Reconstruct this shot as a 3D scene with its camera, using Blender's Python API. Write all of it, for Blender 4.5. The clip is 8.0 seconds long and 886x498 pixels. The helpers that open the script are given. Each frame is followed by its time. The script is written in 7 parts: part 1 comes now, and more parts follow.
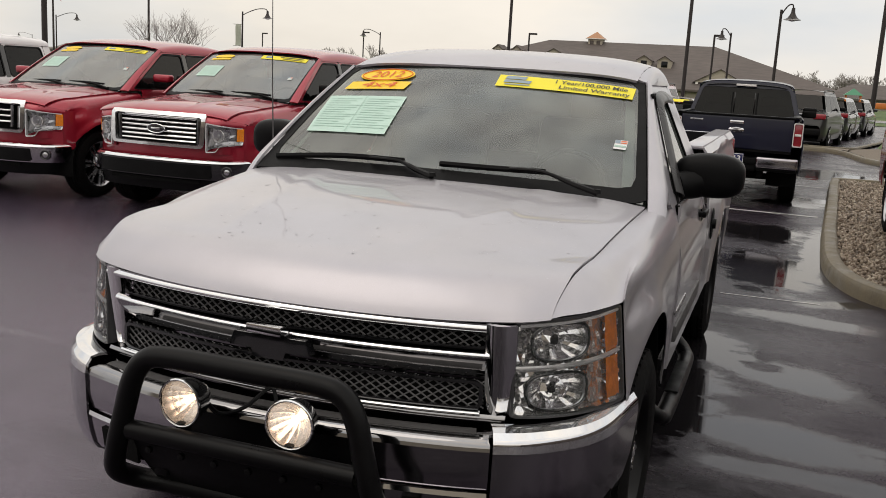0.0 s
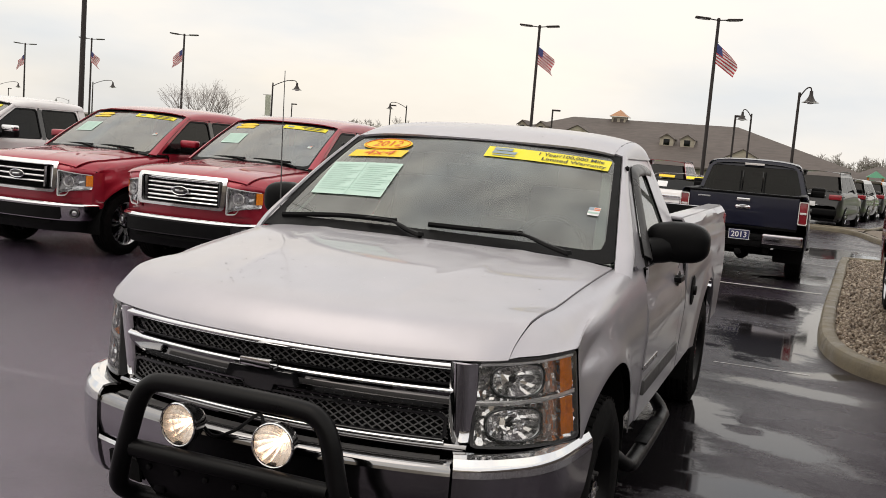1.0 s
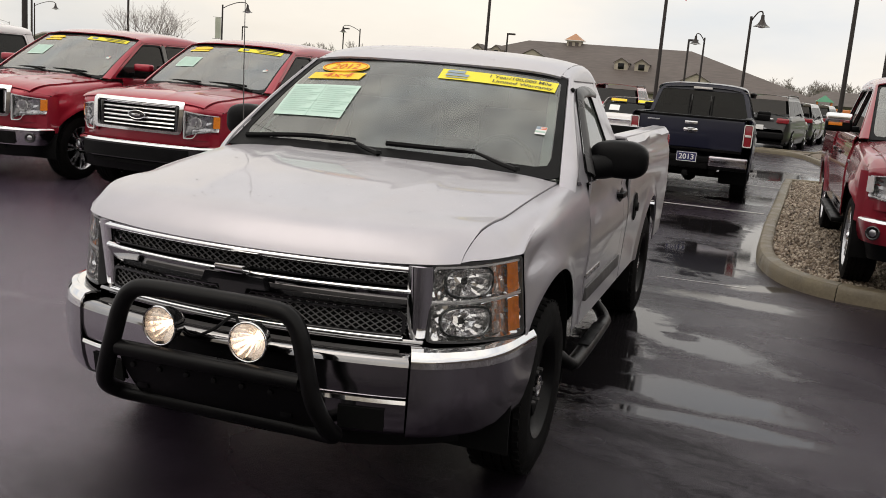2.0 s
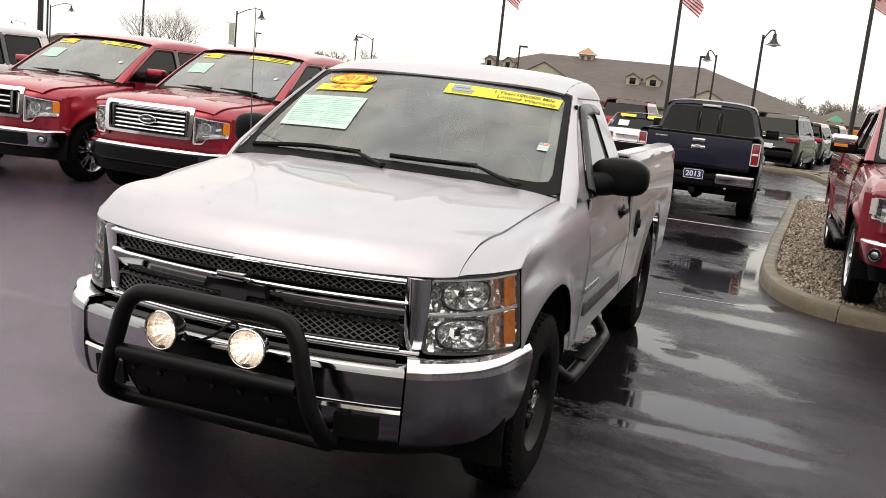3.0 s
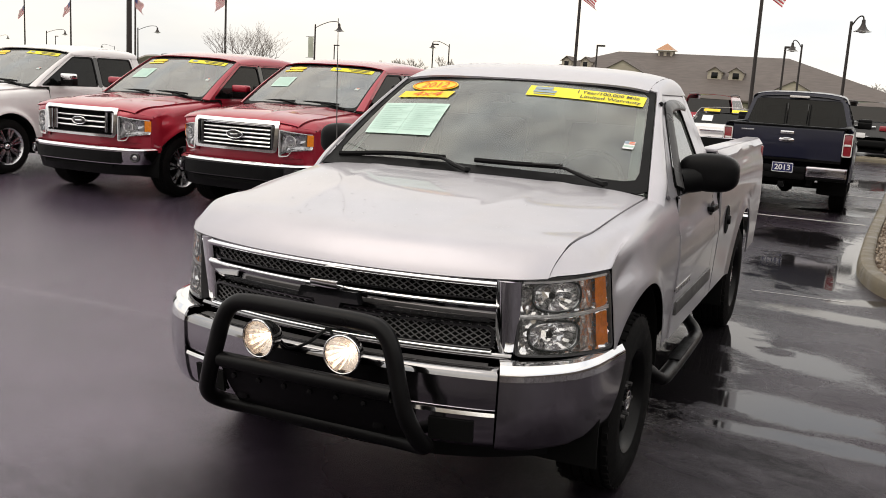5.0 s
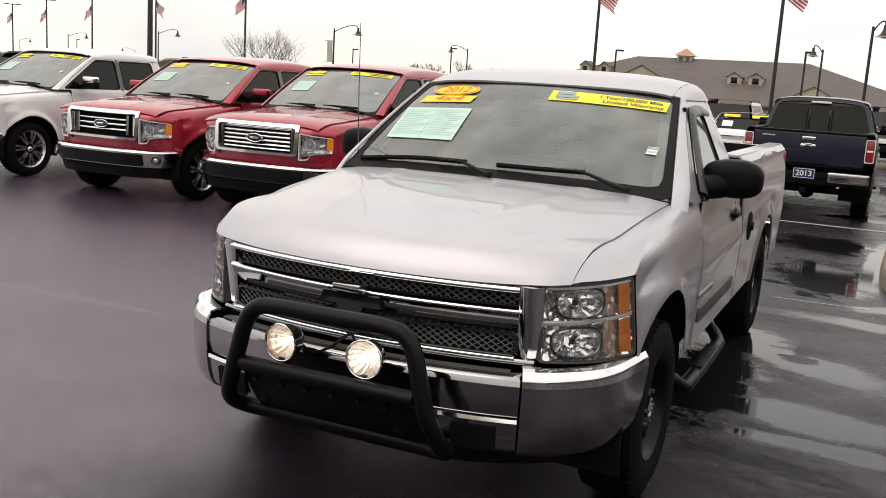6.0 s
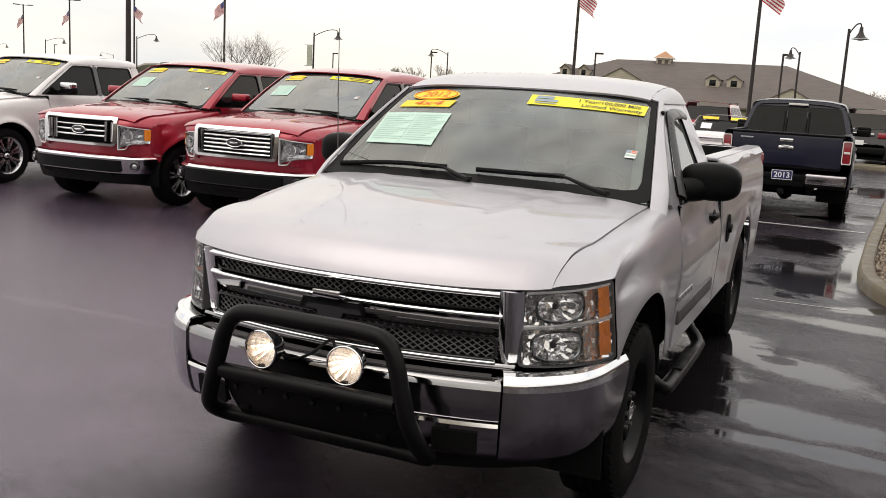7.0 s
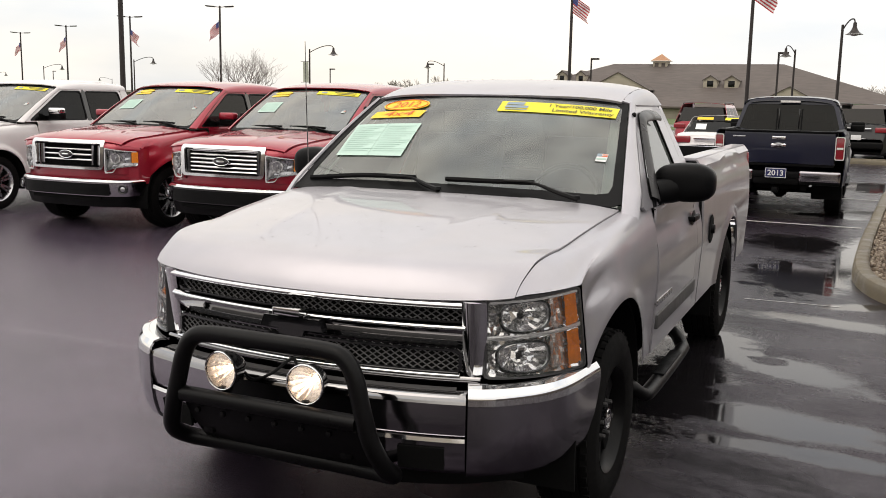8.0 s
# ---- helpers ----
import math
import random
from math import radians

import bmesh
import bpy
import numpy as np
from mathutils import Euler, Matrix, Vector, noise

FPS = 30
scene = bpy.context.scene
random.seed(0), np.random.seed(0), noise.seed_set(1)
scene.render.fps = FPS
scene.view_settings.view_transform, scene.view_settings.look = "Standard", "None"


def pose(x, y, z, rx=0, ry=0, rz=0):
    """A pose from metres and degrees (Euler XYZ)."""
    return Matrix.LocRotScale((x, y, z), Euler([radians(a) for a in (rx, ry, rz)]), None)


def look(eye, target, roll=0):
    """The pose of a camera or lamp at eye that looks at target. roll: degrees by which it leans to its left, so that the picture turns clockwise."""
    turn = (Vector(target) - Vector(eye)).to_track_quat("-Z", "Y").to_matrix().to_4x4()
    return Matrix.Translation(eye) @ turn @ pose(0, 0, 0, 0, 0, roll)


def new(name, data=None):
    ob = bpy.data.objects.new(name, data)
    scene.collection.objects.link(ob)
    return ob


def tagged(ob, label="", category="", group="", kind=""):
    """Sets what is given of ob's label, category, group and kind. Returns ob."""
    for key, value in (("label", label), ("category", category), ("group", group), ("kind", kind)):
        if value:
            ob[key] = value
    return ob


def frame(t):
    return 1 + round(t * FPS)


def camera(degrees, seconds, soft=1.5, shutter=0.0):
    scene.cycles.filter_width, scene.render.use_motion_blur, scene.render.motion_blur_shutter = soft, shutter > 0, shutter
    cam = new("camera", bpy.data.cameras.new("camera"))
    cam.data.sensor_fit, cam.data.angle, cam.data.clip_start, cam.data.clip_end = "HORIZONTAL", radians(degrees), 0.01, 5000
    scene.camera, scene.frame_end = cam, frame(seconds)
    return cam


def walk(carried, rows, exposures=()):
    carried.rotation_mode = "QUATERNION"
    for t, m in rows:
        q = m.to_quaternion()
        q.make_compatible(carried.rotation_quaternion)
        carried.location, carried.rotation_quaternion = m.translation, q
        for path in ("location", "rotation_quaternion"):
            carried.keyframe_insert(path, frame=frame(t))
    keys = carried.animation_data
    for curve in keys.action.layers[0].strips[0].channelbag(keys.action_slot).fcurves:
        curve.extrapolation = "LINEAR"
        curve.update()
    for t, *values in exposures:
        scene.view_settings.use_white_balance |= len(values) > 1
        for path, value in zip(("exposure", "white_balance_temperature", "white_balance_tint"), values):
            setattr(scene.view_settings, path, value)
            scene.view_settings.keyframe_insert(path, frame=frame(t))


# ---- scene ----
cam = camera(50.7, 8.0, soft=0.9)
PATH = [
    (0, (1.37, -2.53, 1.71), (0.711, -0.678, 1.342), 3.3),
    (0.3, (1.386, -2.616, 1.74), (0.807, -0.757, 1.282), 4.8),
    (0.5, (1.447, -2.679, 1.743), (0.823, -0.812, 1.39), 4.3),
    (0.7, (1.525, -2.74, 1.743), (0.866, -0.873, 1.461), 4.5),
    (1, (1.653, -2.824, 1.706), (0.932, -0.971, 1.486), 4.6),
    (1.2, (1.72, -2.885, 1.708), (0.967, -1.044, 1.493), 2.5),
    (1.5, (1.754, -2.993, 1.707), (1.044, -1.136, 1.491), 2.5),
    (1.7, (1.753, -3.056, 1.693), (1.116, -1.192, 1.348), 3.6),
    (2.8, (1.798, -3.141, 1.719), (1.176, -1.281, 1.331), 6.1),
    (3, (1.805, -3.146, 1.721), (1.174, -1.28, 1.372), 6.0),
    (3.5, (1.801, -3.148, 1.718), (1.134, -1.291, 1.391), 5.1),
    (4, (1.799, -3.158, 1.713), (1.087, -1.323, 1.355), 4.1),
    (4.5, (1.796, -3.166, 1.715), (1.04, -1.349, 1.359), 3.4),
    (5, (1.786, -3.168, 1.716), (0.992, -1.367, 1.363), 3.4),
    (6.5, (1.756, -3.166, 1.718), (0.926, -1.38, 1.374), 3.6),
    (7, (1.767, -3.164, 1.723), (0.973, -1.359, 1.386), 3.3),
    (7.5, (1.819, -3.108, 1.724), (1.07, -1.281, 1.403), 3.1),
    (8, (1.887, -3.03, 1.719), (1.081, -1.227, 1.405), 1.1),
]
walk(cam, [(t, look(eye, target, roll)) for t, eye, target, roll in PATH], [(0.0, -0.14, 6850, 15), (0.5, 0.06, 6850, 15), (1.0, 0.0, 6850, 15), (1.7, -0.11, 6850, 15), (2.8, 0.46, 6850, 15), (3.5, 0.36, 6850, 15), (4.5, 0.26, 6850, 15), (6.5, 0.24, 6850, 15), (8.0, 0.22, 6850, 15)])

# ---- world and light ----
SUN_EL, SUN_ROT = 60, 215
world = bpy.data.worlds.new("overcast_sky")
scene.world = world
world.use_nodes = True
wn, wl = world.node_tree.nodes, world.node_tree.links
wn.clear()
w_out = wn.new("ShaderNodeOutputWorld")
w_bg = wn.new("ShaderNodeBackground")
w_sky = wn.new("ShaderNodeTexSky")
w_sky.sky_type = "NISHITA"
w_sky.sun_disc = False
w_sky.sun_elevation, w_sky.sun_rotation = radians(SUN_EL), radians(SUN_ROT)
w_sky.dust_density = 2.0
w_sky.air_density = 1.0
w_co = wn.new("ShaderNodeTexCoord")
w_map = wn.new("ShaderNodeMapping")
w_map.inputs["Scale"].default_value = (1.0, 1.0, 3.2)
w_noise = wn.new("ShaderNodeTexNoise")
w_noise.inputs["Scale"].default_value = 1.6
w_noise.inputs["Detail"].default_value = 6
w_noise.inputs["Roughness"].default_value = 0.55
w_ramp = wn.new("ShaderNodeValToRGB")
w_ramp.color_ramp.elements[0].position, w_ramp.color_ramp.elements[0].color = 0.30, (0.72, 0.72, 0.72, 1)
w_ramp.color_ramp.elements[1].position, w_ramp.color_ramp.elements[1].color = 0.56, (1, 1, 1, 1)
w_cloud = wn.new("ShaderNodeValToRGB")
w_cloud.color_ramp.elements[0].position, w_cloud.color_ramp.elements[0].color = 0.33, (0.83, 0.90, 0.93, 1)
w_cloud.color_ramp.elements[1].position, w_cloud.color_ramp.elements[1].color = 0.62, (1.06, 1.045, 0.95, 1)
w_noise2 = wn.new("ShaderNodeTexNoise")
w_noise2.inputs["Scale"].default_value = 2.7
w_noise2.inputs["Detail"].default_value = 5
w_dim = wn.new("ShaderNodeMix")
w_dim.data_type, w_dim.blend_type = "RGBA", "MULTIPLY"
w_dim.inputs[0].default_value = 1.0
w_dim.inputs[7].default_value = (0.13, 0.13, 0.13, 1)
w_mix = wn.new("ShaderNodeMix")
w_mix.data_type = "RGBA"
wl.new(w_co.outputs["Generated"], w_map.inputs["Vector"])
wl.new(w_map.outputs["Vector"], w_noise.inputs["Vector"])
wl.new(w_map.outputs["Vector"], w_noise2.inputs["Vector"])
wl.new(w_noise.outputs[0], w_ramp.inputs[0])
wl.new(w_noise2.outputs[0], w_cloud.inputs[0])
wl.new(w_sky.outputs[0], w_dim.inputs[6])
wl.new(w_ramp.outputs[0], w_mix.inputs[0])
wl.new(w_dim.outputs[2], w_mix.inputs[6])
wl.new(w_cloud.outputs[0], w_mix.inputs[7])
w_sep = wn.new("ShaderNodeSeparateXYZ")
wl.new(w_co.outputs["Generated"], w_sep.inputs[0])
w_lift = wn.new("ShaderNodeMapRange")  # an overcast sky is brightest overhead
w_lift.inputs["To Min"].default_value, w_lift.inputs["To Max"].default_value = 1.0, 1.6
wl.new(w_sep.outputs[2], w_lift.inputs["Value"])
w_mul = wn.new("ShaderNodeMix")
w_mul.data_type, w_mul.blend_type = "RGBA", "MULTIPLY"
w_mul.inputs[0].default_value = 1.0
wl.new(w_mix.outputs[2], w_mul.inputs[6])
wl.new(w_lift.outputs[0], w_mul.inputs[7])
wl.new(w_mul.outputs[2], w_bg.inputs[0])
w_bg.inputs[1].default_value = 0.92
wl.new(w_bg.outputs[0], w_out.inputs[0])

sun_data = bpy.data.lights.new("sun", "SUN")
sun_data.energy, sun_data.angle, sun_data.color = 0.40, radians(40), (1.0, 0.94, 0.85)
sun = new("sun", sun_data)
_a, _e = radians(SUN_ROT), radians(SUN_EL)
sun.matrix_world = look((0, 0, 30), Vector((0, 0, 30)) - Vector((math.sin(_a) * math.cos(_e), math.cos(_a) * math.cos(_e), math.sin(_e))))


# ---- materials ----
def nodes_of(name):
    m = bpy.data.materials.new(name)
    m.use_nodes = True
    nt = m.node_tree
    nt.nodes.clear()
    out = nt.nodes.new("ShaderNodeOutputMaterial")
    return m, nt, out


def node(nt, kind, **values):
    n = nt.nodes.new(kind)
    for k, v in values.items():
        n.inputs[k.replace("_", " ")].default_value = v
    return n


def noise_of(nt, scale, detail=4.0, rough=0.55, stretch=(1, 1, 1), coords="Object", turn=0.0):
    co = nt.nodes.new("ShaderNodeTexCoord")
    spin = nt.nodes.new("ShaderNodeMapping")
    spin.inputs["Rotation"].default_value = (0, 0, radians(turn))
    mp = nt.nodes.new("ShaderNodeMapping")
    mp.inputs["Scale"].default_value = stretch
    n = nt.nodes.new("ShaderNodeTexNoise")
    n.inputs["Scale"].default_value, n.inputs["Detail"].default_value, n.inputs["Roughness"].default_value = scale, detail, rough
    nt.links.new(co.outputs[coords], spin.inputs["Vector"])
    nt.links.new(spin.outputs["Vector"], mp.inputs["Vector"])
    nt.links.new(mp.outputs["Vector"], n.inputs["Vector"])
    return n


def ramp_of(nt, source, a, b, ca, cb):
    r = nt.nodes.new("ShaderNodeValToRGB")
    r.color_ramp.elements[0].position, r.color_ramp.elements[0].color = a, (*ca, 1)
    r.color_ramp.elements[1].position, r.color_ramp.elements[1].color = b, (*cb, 1)
    nt.links.new(source, r.inputs[0])
    return r


def g3(v):
    return (v, v, v)


def surface(name, color, rough=0.5, metal=0.0, vary=0.12, scale=6.0, bump=0.0, bump_scale=60.0, coat=0.0, rough_vary=0.12, spec=0.5, random_tint=0.0):
    """A surface whose colour and gloss vary at two scales, with a fine relief."""
    m, nt, out = nodes_of(name)
    b = node(nt, "ShaderNodeBsdfPrincipled", Metallic=metal, Roughness=rough)
    b.inputs["Specular IOR Level"].default_value = spec
    b.inputs["Coat Weight"].default_value = coat
    b.inputs["Coat Roughness"].default_value = 0.03
    n1, n2 = noise_of(nt, scale), noise_of(nt, scale * 9)
    mix = nt.nodes.new("ShaderNodeMath")
    mix.operation = "MULTIPLY_ADD"
    mix.inputs[1].default_value = 0.4
    nt.links.new(n2.outputs[0], mix.inputs[0])
    half = nt.nodes.new("ShaderNodeMath")
    half.operation = "MULTIPLY"
    half.inputs[1].default_value = 0.6
    nt.links.new(n1.outputs[0], half.inputs[0])
    nt.links.new(half.outputs[0], mix.inputs[2])
    r = ramp_of(nt, mix.outputs[0], 0.32, 0.68, [c * (1 - vary) for c in color], [min(1, c * (1 + vary)) for c in color])
    tint = r.outputs[0]
    if random_tint:
        info = nt.nodes.new("ShaderNodeObjectInfo")
        hsv = nt.nodes.new("ShaderNodeHueSaturation")
        rr = nt.nodes.new("ShaderNodeMapRange")
        rr.inputs["To Min"].default_value, rr.inputs["To Max"].default_value = 1 - random_tint, 1 + random_tint
        nt.links.new(info.outputs["Random"], rr.inputs["Value"])
        nt.links.new(rr.outputs[0], hsv.inputs["Value"])
        nt.links.new(tint, hsv.inputs["Color"])
        tint = hsv.outputs[0]
    nt.links.new(tint, b.inputs["Base Color"])
    rr = ramp_of(nt, n1.outputs[0], 0.3, 0.7, g3(max(0.02, rough - rough_vary)), g3(min(1, rough + rough_vary)))
    nt.links.new(rr.outputs[0], b.inputs["Roughness"])
    if bump:
        n3 = noise_of(nt, bump_scale, 3)
        bp = nt.nodes.new("ShaderNodeBump")
        bp.inputs["Strength"].default_value, bp.inputs["Distance"].default_value = bump, 0.01
        nt.links.new(n3.outputs[0], bp.inputs["Height"])
        nt.links.new(bp.outputs[0], b.inputs["Normal"])
    nt.links.new(b.outputs[0], out.inputs[0])
    return m


def car_paint(name, color, metal=0.35, rough=0.34, drops=0.0, haze=0.0, coat=1.0):
    """Metallic paint under a clear coat, with flakes, a film of rain spots and road dust."""
    m, nt, out = nodes_of(name)
    b = node(nt, "ShaderNodeBsdfPrincipled", Metallic=metal, Roughness=rough)
    b.inputs["Coat Weight"].default_value = coat
    b.inputs["Coat IOR"].default_value = 1.5
    dust, flake = noise_of(nt, 3.0, 5), noise_of(nt, 900.0, 1)
    r = ramp_of(nt, dust.outputs[0], 0.3, 0.75, [c * 0.93 for c in color], [c * 1.05 for c in color])
    mixn = nt.nodes.new("ShaderNodeMix")
    mixn.data_type, mixn.blend_type = "RGBA", "SOFT_LIGHT"
    mixn.inputs[0].default_value = 0.25
    nt.links.new(r.outputs[0], mixn.inputs[6])
    nt.links.new(flake.outputs[0], mixn.inputs[7])
    nt.links.new(mixn.outputs[2], b.inputs["Base Color"])
    cr = ramp_of(nt, dust.outputs[0], 0.35, 0.7, g3(0.012 + haze), g3(0.05 + haze))
    nt.links.new(cr.outputs[0], b.inputs["Coat Roughness"])
    if drops:
        co = nt.nodes.new("ShaderNodeTexCoord")
        v = nt.nodes.new("ShaderNodeTexVoronoi")
        v.inputs["Scale"].default_value = 95.0
        v.inputs["Randomness"].default_value = 1.0
        nt.links.new(co.outputs["Object"], v.inputs["Vector"])
        big = noise_of(nt, 5.0, 3)
        size = ramp_of(nt, big.outputs[0], 0.46, 0.70, g3(0.0), g3(0.22))
        sub = nt.nodes.new("ShaderNodeMath")
        sub.operation = "SUBTRACT"
        sub.use_clamp = True
        nt.links.new(size.outputs[0], sub.inputs[0])
        nt.links.new(v.outputs["Distance"], sub.inputs[1])
        bp = nt.nodes.new("ShaderNodeBump")
        bp.inputs["Strength"].default_value, bp.inputs["Distance"].default_value = drops, 0.006
        nt.links.new(sub.outputs[0], bp.inputs["Height"])
        nt.links.new(bp.outputs[0], b.inputs["Coat Normal"])
    nt.links.new(b.outputs[0], out.inputs[0])
    return m


def pane_glass(name, tint, gloss=1.0, ior=1.52, film=0.0):
    """Thin glass: tinted see-through with a Fresnel gloss, and a thin film of grime that also paints in sky haze."""
    m, nt, out = nodes_of(name)
    tr = nt.nodes.new("ShaderNodeBsdfTransparent")
    tr.inputs[0].default_value = (*tint, 1)
    gl = nt.nodes.new("ShaderNodeBsdfGlossy")
    gl.inputs["Roughness"].default_value = 0.015
    gl.inputs["Color"].default_value = (gloss, gloss, gloss, 1)
    df = nt.nodes.new("ShaderNodeBsdfDiffuse")
    df.inputs[0].default_value = (0.50, 0.54, 0.49, 1)
    dirt_haze = noise_of(nt, 4.0, 6)
    dr = ramp_of(nt, dirt_haze.outputs[0], 0.35, 0.8, g3(0.2 * film), g3(film))
    under = nt.nodes.new("ShaderNodeMixShader")
    nt.links.new(dr.outputs[0], under.inputs[0])
    nt.links.new(tr.outputs[0], under.inputs[1])
    nt.links.new(df.outputs[0], under.inputs[2])
    fr = nt.nodes.new("ShaderNodeFresnel")
    fr.inputs[0].default_value = ior
    mx = nt.nodes.new("ShaderNodeMixShader")
    nt.links.new(fr.outputs[0], mx.inputs[0])
    nt.links.new(under.outputs[0], mx.inputs[1])
    nt.links.new(gl.outputs[0], mx.inputs[2])
    nt.links.new(mx.outputs[0], out.inputs[0])
    return m


def lamp_glow(name, color, strength):
    m, nt, out = nodes_of(name)
    e = nt.nodes.new("ShaderNodeEmission")
    e.inputs[0].default_value, e.inputs[1].default_value = (*color, 1), strength
    nt.links.new(e.outputs[0], out.inputs[0])
    return m


# standing water in the lane beside the silver pickup: centre x, y, half length, half width, turn in degrees
PUDDLES = [
    (1.36, 3.50, 0.82, 0.27, -31), (1.02, 3.85, 0.34, 0.52, 0), (1.50, 2.24, 0.74, 0.25, -9), (1.70, 1.80, 0.62, 0.11, -3),
    (1.64, 5.02, 0.70, 0.19, -9), (1.34, 7.00, 0.55, 1.20, 3), (1.80, 8.30, 0.16, 2.30, -3),
    (1.20, 9.60, 0.62, 0.85, 8), (1.90, 5.72, 0.36, 0.16, 22), (0.90, 2.75, 0.36, 1.05, 0), (2.45, 13.9, 1.10, 0.50, 5),
    (1.50, 13.2, 0.80, 0.45, -4), (2.30, 19.5, 1.00, 1.60, 0),
]

# dry islands in the films
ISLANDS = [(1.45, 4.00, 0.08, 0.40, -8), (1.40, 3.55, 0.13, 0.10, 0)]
# shade painted beside and before the silver pickup, plus one dark stain streak
SHADE_AND_STREAK = [(1.30, 0.30, 0.75, 1.25, -10), (0.75, -1.20, 1.85, 0.80, -14), (1.45, 1.42, 0.55, 0.14, -12)]


def wet_asphalt():
    """Damp asphalt with a paler worn lot on one side, a dark soaked lane on the other, films of standing water and
    shade painted in round the silver pickup.
    """
    m, nt, out = nodes_of("wet_asphalt")
    b = node(nt, "ShaderNodeBsdfPrincipled")

    def math_of(op, a, c, clamp=False):
        n = nt.nodes.new("ShaderNodeMath")
        n.operation, n.use_clamp = op, clamp
        for k, v in enumerate((a, c)):
            if isinstance(v, (int, float)):
                n.inputs[k].default_value = v
            else:
                nt.links.new(v, n.inputs[k])
        return n.outputs[0]

    def mix_of(f, a, c, blend="MIX"):
        n = nt.nodes.new("ShaderNodeMix")
        n.data_type, n.blend_type = "RGBA", blend
        for k, v in ((0, f), (6, a), (7, c)):
            if isinstance(v, tuple):
                n.inputs[k].default_value = (*v, 1)
            elif isinstance(v, (int, float)):
                n.inputs[k].default_value = v
            else:
                nt.links.new(v, n.inputs[k])
        return n.outputs[2]

    co = nt.nodes.new("ShaderNodeTexCoord").outputs["Object"]
    grain, tone, fine = noise_of(nt, 130.0, 3, 0.75), noise_of(nt, 0.8, 7, 0.66), noise_of(nt, 6.0, 7, 0.70, (0.8, 1.5, 1.0), turn=14)
    ragged, wide = noise_of(nt, 2.6, 6, 0.62, (0.75, 1.5, 1.0), turn=14), noise_of(nt, 0.9, 3, 0.5, (0.6, 1.2, 1.0), turn=14)
    speck = noise_of(nt, 34.0, 4, 0.7)

    def nearest(shapes):
        near = None
        for x, y, half_long, half_wide, turn in shapes:
            mp = nt.nodes.new("ShaderNodeMapping")
            mp.vector_type = "TEXTURE"
            mp.inputs["Location"].default_value = (x, y, 0)
            mp.inputs["Rotation"].default_value = (0, 0, radians(turn))
            mp.inputs["Scale"].default_value = (half_long, half_wide, 1)
            nt.links.new(co, mp.inputs["Vector"])
            ln = nt.nodes.new("ShaderNodeVectorMath")
            ln.operation = "LENGTH"
            nt.links.new(mp.outputs[0], ln.inputs[0])
            near = ln.outputs["Value"] if near is None else math_of("MINIMUM", near, ln.outputs["Value"])
        return near

    # puddles with ragged rims
    near = nearest(PUDDLES)
    rim = math_of("ADD", near, math_of("MULTIPLY", math_of("SUBTRACT", ragged.outputs[0], 0.5), 1.5))
    rim = math_of("ADD", rim, math_of("MULTIPLY", math_of("SUBTRACT", fine.outputs[0], 0.5), 1.0))
    rim = math_of("ADD", rim, math_of("MULTIPLY", math_of("SUBTRACT", speck.outputs[0], 0.5), 0.9))
    film = ramp_of(nt, math_of("MULTIPLY", rim, 0.5), 0.36, 0.60, g3(1.0), g3(0.0)).outputs[0]
    ragged_by = math_of("MULTIPLY", math_of("SUBTRACT", fine.outputs[0], 0.5), 1.6)
    isle = ramp_of(nt, math_of("MULTIPLY", math_of("ADD", nearest(ISLANDS), ragged_by), 0.5), 0.40, 0.55, g3(0.0), g3(1.0)).outputs[0]
    film = math_of("MULTIPLY", film, isle)
    # painted shade and streak, multiplied into colour and gloss below
    dark = ramp_of(nt, math_of("MULTIPLY", math_of("ADD", nearest(SHADE_AND_STREAK), ragged_by), 0.5), 0.25, 0.65, g3(0.48), g3(1.0)).outputs[0]
    # lane: 0 on the worn lot, 1 on the soaked side
    sep = nt.nodes.new("ShaderNodeSeparateXYZ")
    nt.links.new(co, sep.inputs[0])
    lane_at = math_of("ADD", sep.outputs[0], math_of("MULTIPLY", math_of("SUBTRACT", wide.outputs[0], 0.5), 3.0))
    lr = nt.nodes.new("ShaderNodeMapRange")
    lr.interpolation_type = "SMOOTHSTEP"
    # edge set left so the dark tone also deepens shade before the pickup
    lr.inputs["From Min"].default_value, lr.inputs["From Max"].default_value = -1.7, 0.1
    nt.links.new(lane_at, lr.inputs["Value"])
    lane = lr.outputs[0]
    worn = ramp_of(nt, tone.outputs[0], 0.30, 0.72, (0.036, 0.0265, 0.039), (0.094, 0.070, 0.099)).outputs[0]
    soaked = ramp_of(nt, tone.outputs[0], 0.30, 0.72, (0.014, 0.0105, 0.0150), (0.032, 0.0245, 0.034)).outputs[0]
    color = mix_of(lane, worn, soaked)
    color = mix_of(1.0, color, ramp_of(nt, grain.outputs[0], 0.35, 0.72, g3(0.50), g3(1.55)).outputs[0], "MULTIPLY")
    # a ragged pale streak runs across the worn lot
    pale_streak = math_of("ADD", nearest([(-3.45, 1.80, 1.60, 0.055, 1.5)]), math_of("MULTIPLY", math_of("SUBTRACT", fine.outputs[0], 0.5), 2.4))
    pale_streak = ramp_of(nt, math_of("MULTIPLY", pale_streak, 0.5), 0.15, 0.60, g3(0.20), g3(0.0)).outputs[0]
    color = mix_of(pale_streak, color, (0.20, 0.18, 0.195))
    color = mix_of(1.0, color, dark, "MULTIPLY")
    color = mix_of(film, color, (0.010, 0.009, 0.010))
    nt.links.new(color, b.inputs["Base Color"])
    damp = ramp_of(nt, wide.outputs[0], 0.36, 0.66, g3(0.32), g3(0.20)).outputs[0]
